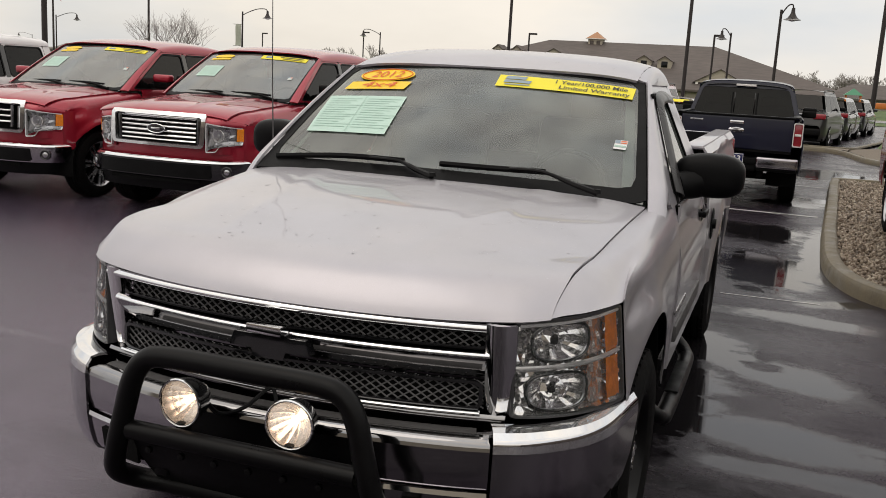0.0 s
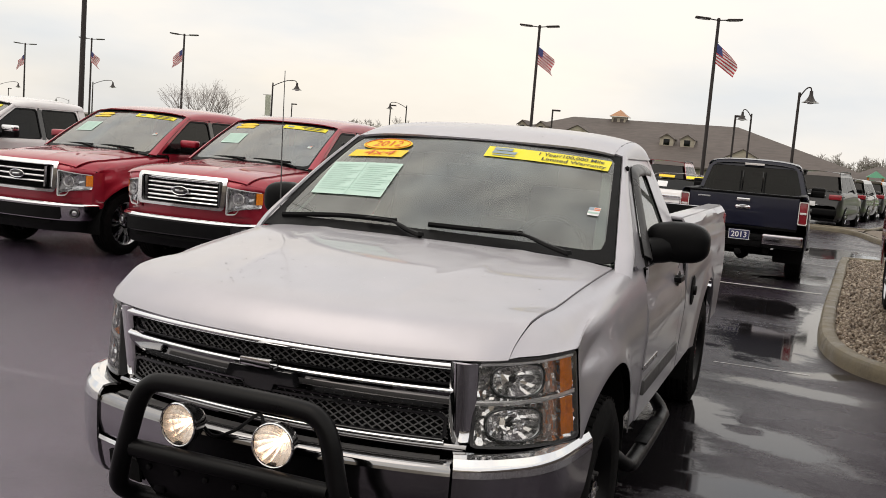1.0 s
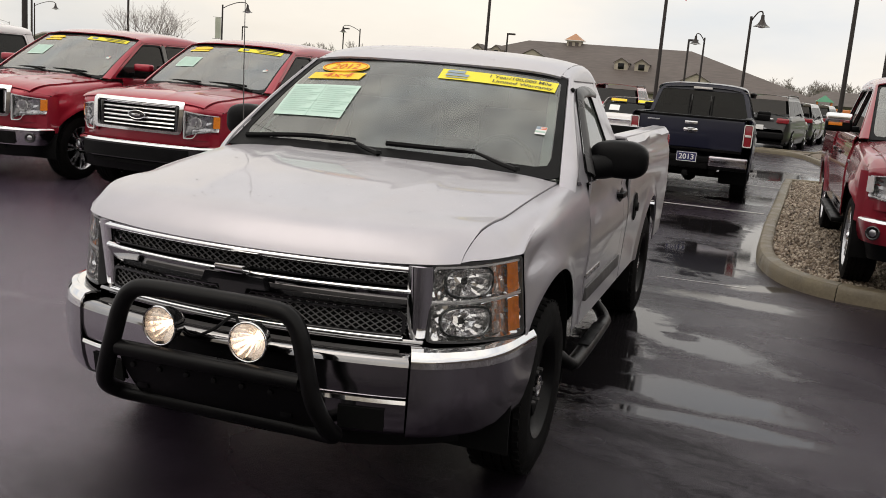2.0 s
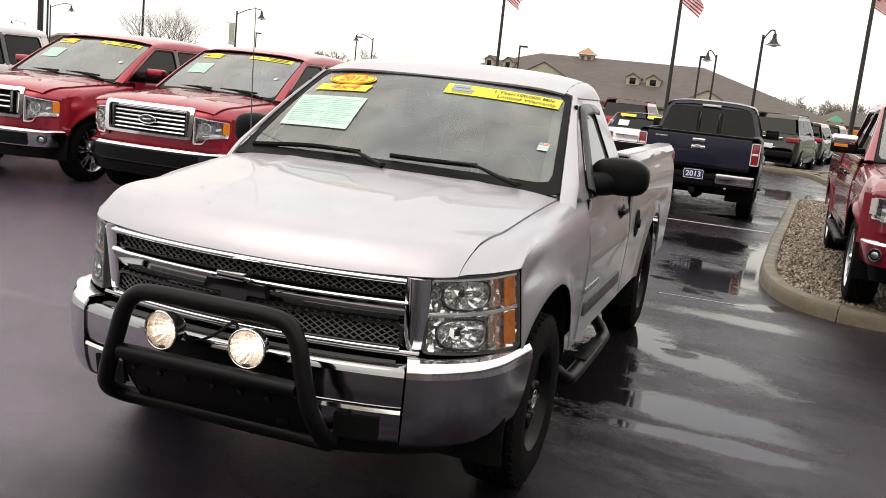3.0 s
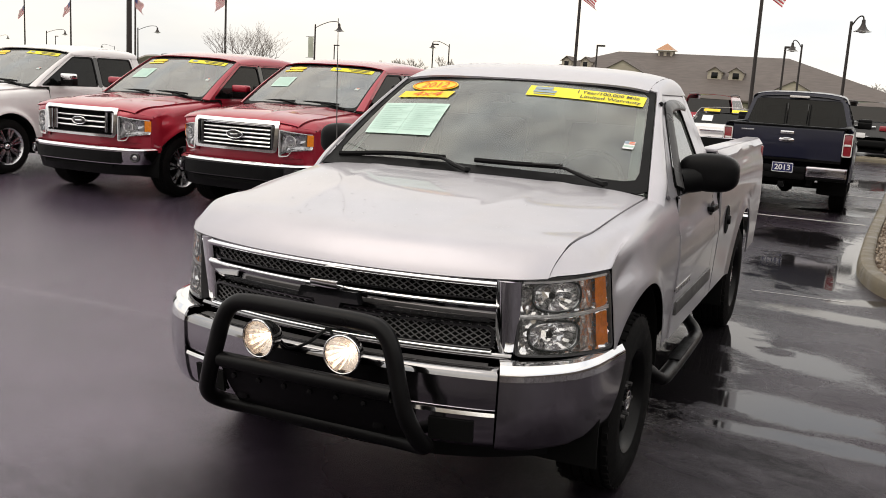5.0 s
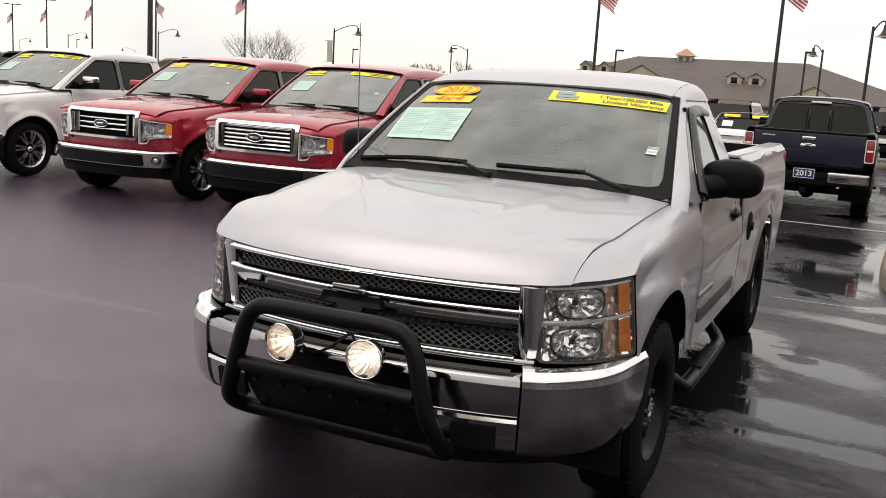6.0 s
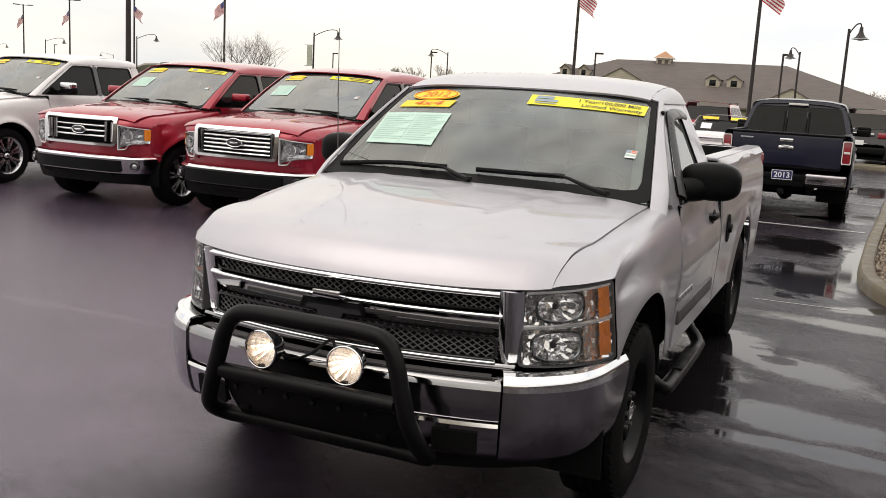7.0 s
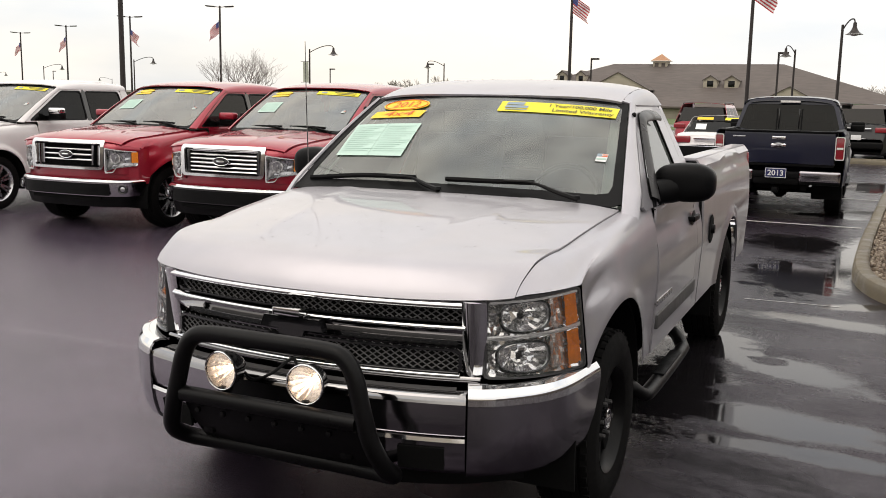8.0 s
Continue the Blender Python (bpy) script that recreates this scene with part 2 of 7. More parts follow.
    rough = mix_of(film, mix_of(lane, ramp_of(nt, tone.outputs[0], 0.3, 0.7, g3(0.26), g3(0.16)).outputs[0], damp), g3(0.06))
    nt.links.new(rough, b.inputs["Roughness"])
    mottled = math_of("ADD", math_of("MULTIPLY", wide.outputs[0], 0.6), math_of("MULTIPLY", fine.outputs[0], 0.4))
    spec = mix_of(film, mix_of(lane, g3(1.1), ramp_of(nt, mottled, 0.40, 0.62, g3(0.10), g3(0.38)).outputs[0]), g3(0.30))
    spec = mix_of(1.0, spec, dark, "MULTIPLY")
    grit = math_of("ADD", math_of("MULTIPLY", grain.outputs[0], 0.55), math_of("MULTIPLY", speck.outputs[0], 0.45))
    spec = mix_of(1.0, spec, mix_of(film, ramp_of(nt, grit, 0.34, 0.66, g3(0.35), g3(1.65)).outputs[0], g3(1.0)), "MULTIPLY")
    b.inputs["Specular Tint"].default_value = (1.0, 0.91, 1.06, 1)
    nt.links.new(spec, b.inputs["Specular IOR Level"])
    bp = nt.nodes.new("ShaderNodeBump")
    bp.inputs["Distance"].default_value = 0.004
    nt.links.new(mix_of(film, g3(0.75), g3(0.008)), bp.inputs["Strength"])
    nt.links.new(grain.outputs[0], bp.inputs["Height"])
    nt.links.new(bp.outputs[0], b.inputs["Normal"])
    nt.links.new(b.outputs[0], out.inputs[0])
    return m


def striped(name, color_a, color_b, scale, axis_scale):
    """Courses of roof shingle or siding: bands along one axis, uneven in tone."""
    m, nt, out = nodes_of(name)
    b = node(nt, "ShaderNodeBsdfPrincipled", Roughness=0.85)
    n = noise_of(nt, scale, 4, 0.6, axis_scale)
    n2 = noise_of(nt, scale * 0.08, 4)
    r = ramp_of(nt, n.outputs[0], 0.3, 0.7, color_a, color_b)
    r2 = ramp_of(nt, n2.outputs[0], 0.3, 0.7, g3(0.85), g3(1.12))
    mul = nt.nodes.new("ShaderNodeMix")
    mul.data_type, mul.blend_type = "RGBA", "MULTIPLY"
    mul.inputs[0].default_value = 1.0
    nt.links.new(r.outputs[0], mul.inputs[6])
    nt.links.new(r2.outputs[0], mul.inputs[7])
    nt.links.new(mul.outputs[2], b.inputs["Base Color"])
    nt.links.new(b.outputs[0], out.inputs[0])
    return m


def water_bead():
    """Clear water standing on paint."""
    m, nt, out = nodes_of("water_bead")
    b = node(nt, "ShaderNodeBsdfPrincipled", Roughness=0.02, IOR=1.33)
    b.inputs["Base Color"].default_value = (1.0, 1.0, 1.0, 1)
    b.inputs["Transmission Weight"].default_value = 1.0
    nt.links.new(b.outputs[0], out.inputs[0])
    return m


M = {
    "silver": car_paint("silver_paint", (0.470, 0.452, 0.482), 0.76, 0.43, drops=0.15, coat=0.6),
    "red": car_paint("red_paint", (0.33, 0.0075, 0.026), 0.52, 0.38),
    "dark_red": car_paint("dark_red_paint", (0.24, 0.007, 0.020), 0.25, 0.35),
    "white": car_paint("white_paint", (0.66, 0.63, 0.63), 0.05, 0.35),
    "navy": car_paint("navy_paint", (0.0022, 0.0035, 0.020), 0.1, 0.35, coat=0.45),
    "grey": car_paint("grey_paint", (0.026, 0.025, 0.025), 0.35, 0.35, coat=0.5),
    "black_paint": car_paint("black_paint", (0.015, 0.015, 0.017), 0.1, 0.35),
    "chrome": surface("chrome", (0.80, 0.80, 0.81), 0.06, 1.0, 0.04, 8, rough_vary=0.04),
    "reflector": surface("lamp_reflector", (0.95, 0.94, 0.94), 0.10, 0.90, 0.05, 30, rough_vary=0.04),
    # chrome again, with reflections of dark surroundings put into its colour
    "dark_chrome": surface("dark_reflection_chrome", (0.32, 0.315, 0.32), 0.07, 1.0, 0.05, 8, rough_vary=0.03),
    "soft_reflector": surface("driving_lamp_reflector", (0.92, 0.90, 0.88), 0.24, 0.82, 0.1, 30, rough_vary=0.08),
    "lamp_silver": surface("lamp_silver", (0.88, 0.87, 0.87), 0.20, 0.45, 0.1, 30, rough_vary=0.08),
    "satin_metal": surface("satin_metal", (0.55, 0.55, 0.57), 0.28, 1.0, 0.1, 12, rough_vary=0.08),
    "bumper": surface("grey_bumper_metal", (0.42, 0.40, 0.425), 0.13, 1.0, 0.06, 5, rough_vary=0.05),
    "black_plastic": surface("black_plastic", (0.0032, 0.0032, 0.0036), 0.45, 0.0, 0.25, 9, 0.10, 350, rough_vary=0.15, spec=0.12),
    "mesh_grey": surface("grey_mesh_plastic", (0.12, 0.118, 0.12), 0.35, 0.0, 0.15, 9),
    "gasket": surface("lamp_gasket", (0.035, 0.034, 0.036), 0.4, 0.0, 0.1, 9),
    "grey_plastic": surface("grey_plastic", (0.055, 0.053, 0.053), 0.5, 0.0, 0.15, 7, 0.05, 300),
    "gloss_black": surface("gloss_black", (0.008, 0.008, 0.009), 0.14, 0.0, 0.2, 9, coat=0.7, rough_vary=0.06),
    "smoke": surface("smoke_plastic", (0.035, 0.034, 0.035), 0.35, 0.0, 0.1, 8, spec=0.25),
    "rubber": surface("tyre_rubber", (0.006, 0.0057, 0.0057), 0.75, 0.0, 0.25, 14, 0.15, 200, spec=0.07),
    "interior": surface("grey_interior", (0.10, 0.098, 0.095), 0.75, 0.0, 0.15, 10, 0.2, 300),
    "pillar_trim": surface("pale_pillar_trim", (0.34, 0.37, 0.345), 0.7, 0.0, 0.08, 9),
    "dash_top": surface("pale_dash_vinyl", (0.24, 0.27, 0.24), 0.6, 0.0, 0.10, 6, 0.1, 300),
    "bar_black": surface("powder_coated_steel", (0.0035, 0.0033, 0.0036), 0.36, 0.0, 0.25, 9, 0.06, 350, rough_vary=0.10, spec=0.16),
    "interior_dark": surface("dark_interior", (0.03, 0.03, 0.03), 0.7, 0.0, 0.2, 10),
    "underbody": surface("underbody", (0.005, 0.005, 0.005), 0.85, 0.0, 0.3, 9, spec=0.1),
    # pale film and raised index put sky glare into the screen
    "glass": pane_glass("window_glass", (0.62, 0.71, 0.66), 1.0, 1.85, 0.34),
    # brighter copy for the other pickups' screens, with more sky reflection put in
    "bright_glass": pane_glass("sky_lit_glass", (0.46, 0.53, 0.505), 1.0, 2.4, 0.30),
    "dark_glass": pane_glass("privacy_glass", (0.028, 0.030, 0.032), 0.55, 1.48, 0.01),
    "clear": pane_glass("clear_lens", (0.96, 0.96, 0.96), 1.0, 1.42, 0.06),
    "tint_band": pane_glass("tint_band", (0.30, 0.31, 0.32), 0.9, 1.35, 0.04),
    "amber": surface("amber_lens", (0.82, 0.235, 0.014), 0.16, 0.0, 0.22, 45, 0.3, 120, coat=0.8),
    "pale_amber": surface("pale_amber_reflector", (0.86, 0.76, 0.70), 0.16, 0.8, 0.15, 70, 0.2, 120, coat=0.5),
    "red_lens": surface("red_lens", (0.26, 0.010, 0.018), 0.15, 0.0, 0.2, 50, 0.2, 150, coat=0.8),
    "white_lens": surface("white_lens", (0.75, 0.72, 0.70), 0.2, 0.1, 0.1, 50, 0.2, 150, coat=0.8),
    "yellow": surface("yellow_vinyl", (0.86, 0.74, 0.03), 0.45, 0.0, 0.03, 8),
    "orange_yellow": surface("orange_yellow_vinyl", (0.90, 0.60, 0.02), 0.45, 0.0, 0.03, 8),
    "red_print": surface("red_print", (0.72, 0.13, 0.02), 0.5, 0.0, 0.05, 20),
    "ink": surface("dark_ink", (0.05, 0.05, 0.035), 0.5, 0.0, 0.1, 20),
    "blue_print": surface("blue_print", (0.27, 0.34, 0.40), 0.5, 0.0, 0.1, 20),
    "paper": surface("pale_green_paper", (0.50, 0.68, 0.60), 0.7, 0.0, 0.05, 9),
    "paper_ink": surface("grey_green_ink", (0.41, 0.57, 0.50), 0.7, 0.0, 0.1, 30),
    "white_print": surface("white_print", (0.78, 0.78, 0.78), 0.5, 0.0, 0.04, 20),
    "plate_blue": surface("dark_blue_plate", (0.012, 0.017, 0.10), 0.35, 0.0, 0.08, 15, coat=0.3),
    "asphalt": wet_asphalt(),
    "far_asphalt": surface("far_asphalt", (0.05, 0.048, 0.047), 0.28, 0.0, 0.2, 0.8, 0.2, 60, rough_vary=0.12),
    "line": surface("worn_white_line", (0.46, 0.45, 0.43), 0.45, 0.0, 0.3, 9, 0.2, 90, rough_vary=0.2),
    "concrete": surface("kerb_concrete", (0.140, 0.116, 0.076), 0.55, 0.0, 0.3, 5, 0.4, 80, rough_vary=0.2),
    "gravel": surface("river_gravel", (0.33, 0.275, 0.21), 0.6, 0.0, 0.25, 25, 0.2, 90, random_tint=0.0),
    "soil": surface("gravel_bed", (0.16, 0.13, 0.10), 0.85, 0.0, 0.35, 18, 0.8, 50),
    "grass": surface("grass", (0.075, 0.115, 0.03), 0.9, 0.0, 0.35, 0.7, 0.5, 30),
    "pole": surface("dark_bronze_pole", (0.028, 0.022, 0.02), 0.45, 0.3, 0.2, 6, rough_vary=0.15),
    "lamp_inner": surface("lamp_white_enamel", (0.7, 0.7, 0.68), 0.4, 0.0, 0.05, 9),
    "shingle": striped("brown_shingle", (0.080, 0.064, 0.057), (0.122, 0.100, 0.089), 2.2, (0.35, 0.35, 5.0)),
    "siding": striped("tan_siding", (0.34, 0.30, 0.24), (0.42, 0.37, 0.30), 2.0, (0.3, 0.3, 6.0)),
    "trim_white": surface("white_trim", (0.70, 0.68, 0.63), 0.6, 0.0, 0.08, 6),
    "copper": surface("copper_cap", (0.42, 0.22, 0.12), 0.45, 0.4, 0.2, 4),
    "bark": surface("grey_bark", (0.16, 0.135, 0.12), 0.9, 0.0, 0.3, 8, 0.6, 40),
    "twig": surface("grey_twigs", (0.33, 0.30, 0.285), 0.9, 0.0, 0.25, 3),
    "green_roof": surface("green_metal_roof", (0.05, 0.22, 0.12), 0.5, 0.0, 0.1, 4),
    "play_orange": surface("orange_plastic", (0.55, 0.16, 0.03), 0.5, 0.0, 0.1, 4),
    "play_red": surface("red_plastic", (0.45, 0.04, 0.03), 0.5, 0.0, 0.1, 4),
    "flag_red": surface("flag_red_cloth", (0.42, 0.05, 0.06), 0.8, 0.0, 0.1, 9),
    "flag_white": surface("flag_white_cloth", (0.70, 0.68, 0.66), 0.8, 0.0, 0.05, 9),
    "flag_blue": surface("flag_blue_cloth", (0.05, 0.06, 0.18), 0.8, 0.0, 0.1, 9),
    "banner": surface("green_banner_cloth", (0.40, 0.43, 0.34), 0.8, 0.0, 0.15, 5),
    "bead": water_bead(),
    "glow": lamp_glow("lit_bulb", (1.0, 0.74, 0.52), 4.5),
}


# ---- mesh helpers ----
def part(name, bm, material, parent=None, label="", sharp=38, category="", group="", kind="", fix=True, out=None):
    """One mesh object from a bmesh, under a thing or a part; out: the way its faces look."""
    if fix:
        bmesh.ops.recalc_face_normals(bm, faces=bm.faces)
    if out:
        bm.normal_update()
        if sum((f.normal * f.calc_area() for f in bm.faces), Vector()).dot(Vector(out)) < 0:
            bmesh.ops.reverse_faces(bm, faces=bm.faces)
    me = bpy.data.meshes.new(name)
    bm.to_mesh(me)
    bm.free()
    for p in me.polygons:
        p.use_smooth = True
    me.set_sharp_from_angle(angle=radians(sharp))
    for mat in material if isinstance(material, (list, tuple)) else [material]:
        me.materials.append(M[mat])
    ob = new(name, me)
    ob.parent = parent
    return tagged(ob, label, category, group, kind)


def thing(name, m, label, category, group=""):
    ob = new(name)
    ob.matrix_world = m
    return tagged(ob, label, category, group)


def box(bm, center, size, bevel=0.0, turn=None, segments=2):
    made = bmesh.ops.create_cube(bm, size=1.0)["verts"]
    bmesh.ops.scale(bm, vec=size, verts=made)
    if bevel:
        edges = list({e for v in made for e in v.link_edges})
        got = bmesh.ops.bevel(bm, geom=edges, offset=bevel, segments=segments, affect="EDGES", profile=0.6)
        made = list({v for f in got["faces"] for v in f.verts} | {v for v in made if v.is_valid})
    if turn is not None:
        bmesh.ops.rotate(bm, cent=(0, 0, 0), matrix=turn, verts=made)
    bmesh.ops.translate(bm, vec=center, verts=made)
    return made


def bm_box(center, size, bevel=0.01, turn=None, segments=2):
    bm = bmesh.new()
    box(bm, center, size, bevel, turn, segments)
    return bm


def spline(points, n):
    """n+1 points of a smooth curve through the given ones."""
    p = [Vector(q) for q in points]
    if len(p) == 2:
        return [p[0].lerp(p[1], i / n) for i in range(n + 1)]
    p = [p[0] * 2 - p[1], *p, p[-1] * 2 - p[-2]]
    spans = len(p) - 3
    out = []
    for i in range(n + 1):
        t = i / n * spans
        k = min(int(t), spans - 1)
        t -= k
        a, b, c, d = p[k : k + 4]
        out.append(0.5 * (2 * b + (c - a) * t + (2 * a - 5 * b + 4 * c - d) * t * t + (3 * b - a - 3 * c + d) * t**3))
    return out


def rise(table, x):
    """Smooth value at x from a short table of (x, value)."""
    xs = [a for a, _ in table]
    if x <= xs[0]:
        return table[0][1]
    if x >= xs[-1]:
        return table[-1][1]
    k = max(i for i in range(len(xs) - 1) if xs[i] <= x)
    x0, x1 = xs[k], xs[k + 1]
    v0, v1 = table[k][1], table[k + 1][1]

    def slope(i):
        if i <= 0 or i >= len(xs) - 1:
            j = 0 if i <= 0 else len(xs) - 2
            return (table[j + 1][1] - table[j][1]) / (xs[j + 1] - xs[j])
        a = (table[i][1] - table[i - 1][1]) / (xs[i] - xs[i - 1])
        b = (table[i + 1][1] - table[i][1]) / (xs[i + 1] - xs[i])
        return 0.5 * (a + b)

    h, t = x1 - x0, (x - x0) / (x1 - x0)
    m0, m1 = slope(k) * h, slope(k + 1) * h
    return (2 * t**3 - 3 * t**2 + 1) * v0 + (t**3 - 2 * t**2 + t) * m0 + (-2 * t**3 + 3 * t**2) * v1 + (t**3 - t**2) * m1


def sheet(fn, nu, nv, thick=0.0, bm=None):
    """A grid surface from fn(u, v), with u and v from 0 to 1, thickened inwards when thick is given."""
    bm = bm or bmesh.new()
    rows = [[bm.verts.new(fn(i / nu, j / nv)) for j in range(nv + 1)] for i in range(nu + 1)]
    faces = []
    for i in range(nu):
        for j in range(nv):
            q = [rows[i][j], rows[i + 1][j], rows[i + 1][j + 1], rows[i][j + 1]]
            if len({tuple(round(c, 6) for c in v.co) for v in q}) > 2:
                try:
                    faces.append(bm.faces.new(q))
                except ValueError:
                    pass
    if thick:
        bm.normal_update()
        bmesh.ops.solidify(bm, geom=faces, thickness=thick)
    return bm


def tube(points, radius, sides=12, bm=None, closed=False, flat=1.0, caps=True):
    """A round bar along points; radius is a number or a list."""
    bm = bm or bmesh.new()
    pts = [Vector(p) for p in points]
    n = len(pts)
    rings = []
    up = Vector((0, 0, 1))
    for i, p in enumerate(pts):
        a = pts[(i + 1) % n] if closed or i < n - 1 else p
        b = pts[i - 1] if closed or i else p
        way = (a - b).normalized()
        side = way.cross(up)
        if side.length < 1e-3:
            side = way.cross(Vector((0, 1, 0)))
        side.normalize()
        over = side.cross(way).normalized()
        r = radius[i] if isinstance(radius, (list, tuple)) else radius
        rings.append([bm.verts.new(p + side * math.cos(2 * math.pi * k / sides) * r + over * math.sin(2 * math.pi * k / sides) * r * flat) for k in range(sides)])
    for i in range(n if closed else n - 1):
        for k in range(sides):
            bm.faces.new([rings[i][k], rings[i][(k + 1) % sides], rings[(i + 1) % n][(k + 1) % sides], rings[(i + 1) % n][k]])
    if caps and not closed:
        bm.faces.new(rings[0][::-1])
        bm.faces.new(rings[-1])
    return bm


def lathe(profile, m=None, sides=32, bm=None):
    """A body of revolution round local x from (radius, x) pairs."""
    bm = bm or bmesh.new()
    m = m or Matrix()
    rings = []
    for r, x in profile:
        if r < 1e-5:
            rings.append([bm.verts.new(m @ Vector((x, 0, 0)))] * sides)
        else:
            rings.append([bm.verts.new(m @ Vector((x, r * math.cos(2 * math.pi * k / sides), r * math.sin(2 * math.pi * k / sides)))) for k in range(sides)])
    for a, b in zip(rings, rings[1:]):
        for k in range(sides):
            q = list(dict.fromkeys([a[k], a[(k + 1) % sides], b[(k + 1) % sides], b[k]]))
            if len(q) > 2:
                try:
                    bm.faces.new(q)
                except ValueError:
                    pass
    return bm


def prism(outline, depth_fn, bm=None):
    """A plate from a 2D outline; depth_fn(a, b, k) gives the place of the front (k=0) and back (k=1)."""
    bm = bm or bmesh.new()
    f = [bm.verts.new(depth_fn(a, b, 0)) for a, b in outline]
    r = [bm.verts.new(depth_fn(a, b, 1)) for a, b in outline]
    bm.faces.new(f)
    bm.faces.new(r[::-1])
    n = len(outline)
    for i in range(n):
        bm.faces.new([f[i], r[i], r[(i + 1) % n], f[(i + 1) % n]])
    return bm


def facets(fn, nu, nv, jitter, seed, thick=0.0):
    """A grid of small mirrors, each corner pushed in or out a little; fn(u, v, d)."""
    rng = random.Random(seed)
    push = {}

    def at(u, v):
        k = (round(u * nu), round(v * nv))
        if k not in push:
            push[k] = (rng.uniform(-0.35, 0.35) / nu, rng.uniform(-0.35, 0.35) / nv, rng.uniform(-jitter, jitter))
        a, b, d = push[k]
        inner = 0 < k[0] < nu and 0 < k[1] < nv
        return fn(u + a * inner, v + b * inner, d)
    return sheet(at, nu, nv, thick)


def ring_plate(outer, inner, place, thick):
    """A frame between two outlines of as many points, laid out by place(a, b)."""
    bm = bmesh.new()
    o = [bm.verts.new(place(a, b)) for a, b in outer]
    i = [bm.verts.new(place(a, b)) for a, b in inner]
    n = len(outer)
    faces = [bm.faces.new([o[k], o[(k + 1) % n], i[(k + 1) % n], i[k]]) for k in range(n)]
    bm.normal_update()
    bmesh.ops.solidify(bm, geom=faces, thickness=thick)
    return bm


def outline2(points, n):
    """n points evenly spaced along a closed outline with straight sides, starting at the first point."""
    pts = [Vector((*p, 0)) for p in points]
    sides = [(pts[i], pts[(i + 1) % len(pts)]) for i in range(len(pts))]
    total = sum((b - a).length for a, b in sides)
    out, walked, k = [], 0.0, 0
    for i in range(n):
        d = total * i / n
        while walked + (sides[k][1] - sides[k][0]).length < d - 1e-9:
            walked += (sides[k][1] - sides[k][0]).length
            k += 1
        q = sides[k][0].lerp(sides[k][1], (d - walked) / max(1e-9, (sides[k][1] - sides[k][0]).length))
        out.append((q.x, q.y))
    return out


def round_about(points, n, centre):
    """n points of a closed outline, at even angles round a centre within it."""
    pts = [Vector(p) - Vector(centre) for p in points]
    out = []
    for i in range(n):
        way = Vector((math.cos(2 * math.pi * i / n), math.sin(2 * math.pi * i / n)))
        best = 0.0
        for a, b in zip(pts, pts[1:] + pts[:1]):
            e = b - a
            den = way.x * e.y - way.y * e.x
            if abs(den) < 1e-12:
                continue
            d = (a.x * e.y - a.y * e.x) / den
            f = (a.x * way.y - a.y * way.x) / den
            if d > best and -1e-6 <= f <= 1 + 1e-6:
                best = d
        out.append((centre[0] + way.x * best, centre[1] + way.y * best))
    return out


def rounded(points, radius, steps=5):
    """An outline with its corners rounded."""
    out = []
    n = len(points)
    for i in range(n):
        p, a, b = Vector(points[i]), Vector(points[i - 1]), Vector(points[(i + 1) % n])
        r = radius[i] if isinstance(radius, (list, tuple)) else radius
        r = min(r, 0.49 * (a - p).length, 0.49 * (b - p).length)
        s, e = p + (a - p).normalized() * r, p + (b - p).normalized() * r
        for k in range(steps + 1):
            t = k / steps
            q = (1 - t) ** 2 * s + 2 * t * (1 - t) * p + t * t * e
            out.append((q.x, q.y))
    return out


def lettering(text, size, place, material, parent, name="lettering", shear=0.0, align="CENTER", label="", bold=0.0):
    """Built-in lettering laid on a surface by place(a, b)."""
    cu = bpy.data.curves.new("writing", "FONT")
    cu.body, cu.size, cu.align_x, cu.align_y, cu.shear, cu.resolution_u, cu.offset = text, size, align, "CENTER", shear, 3, bold
    tmp = new("writing", cu)
    bpy.context.view_layer.update()
    me = bpy.data.meshes.new_from_object(tmp.evaluated_get(bpy.context.evaluated_depsgraph_get()))
    bpy.data.objects.remove(tmp)
    bpy.data.curves.remove(cu)
    for v in me.vertices:
        v.co = place(v.co.x, v.co.y)
    me.name = name
    me.materials.append(M[material])
    ob = new(name, me)
    ob.parent = parent
    return tagged(ob, label)


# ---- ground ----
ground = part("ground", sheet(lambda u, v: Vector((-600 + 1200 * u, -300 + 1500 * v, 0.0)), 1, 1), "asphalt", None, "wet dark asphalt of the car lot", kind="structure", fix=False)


# plain wall of the sales building, unseen behind the walk, added to darken reflections
part("wall_south", bm_box((4.0, -19.2, 2.25), (60.0, 0.4, 4.5), 0.04), "siding", None, "plain tan wall closing the lot", kind="structure")
part("wall_base", bm_box((4.0, -18.97, 0.65), (59.6, 0.06, 1.3), 0.02), "shingle", bpy.data.objects["wall_south"], "brown masonry base")

# unseen wall, added so the silver flank reflects less bright sky
part("added_wall_east", bm_box((22.0, 18.0, 2.5), (0.4, 74.0, 5.0), 0.04), "shingle", None, "unseen brown wall added to darken reflections from the side", kind="structure")


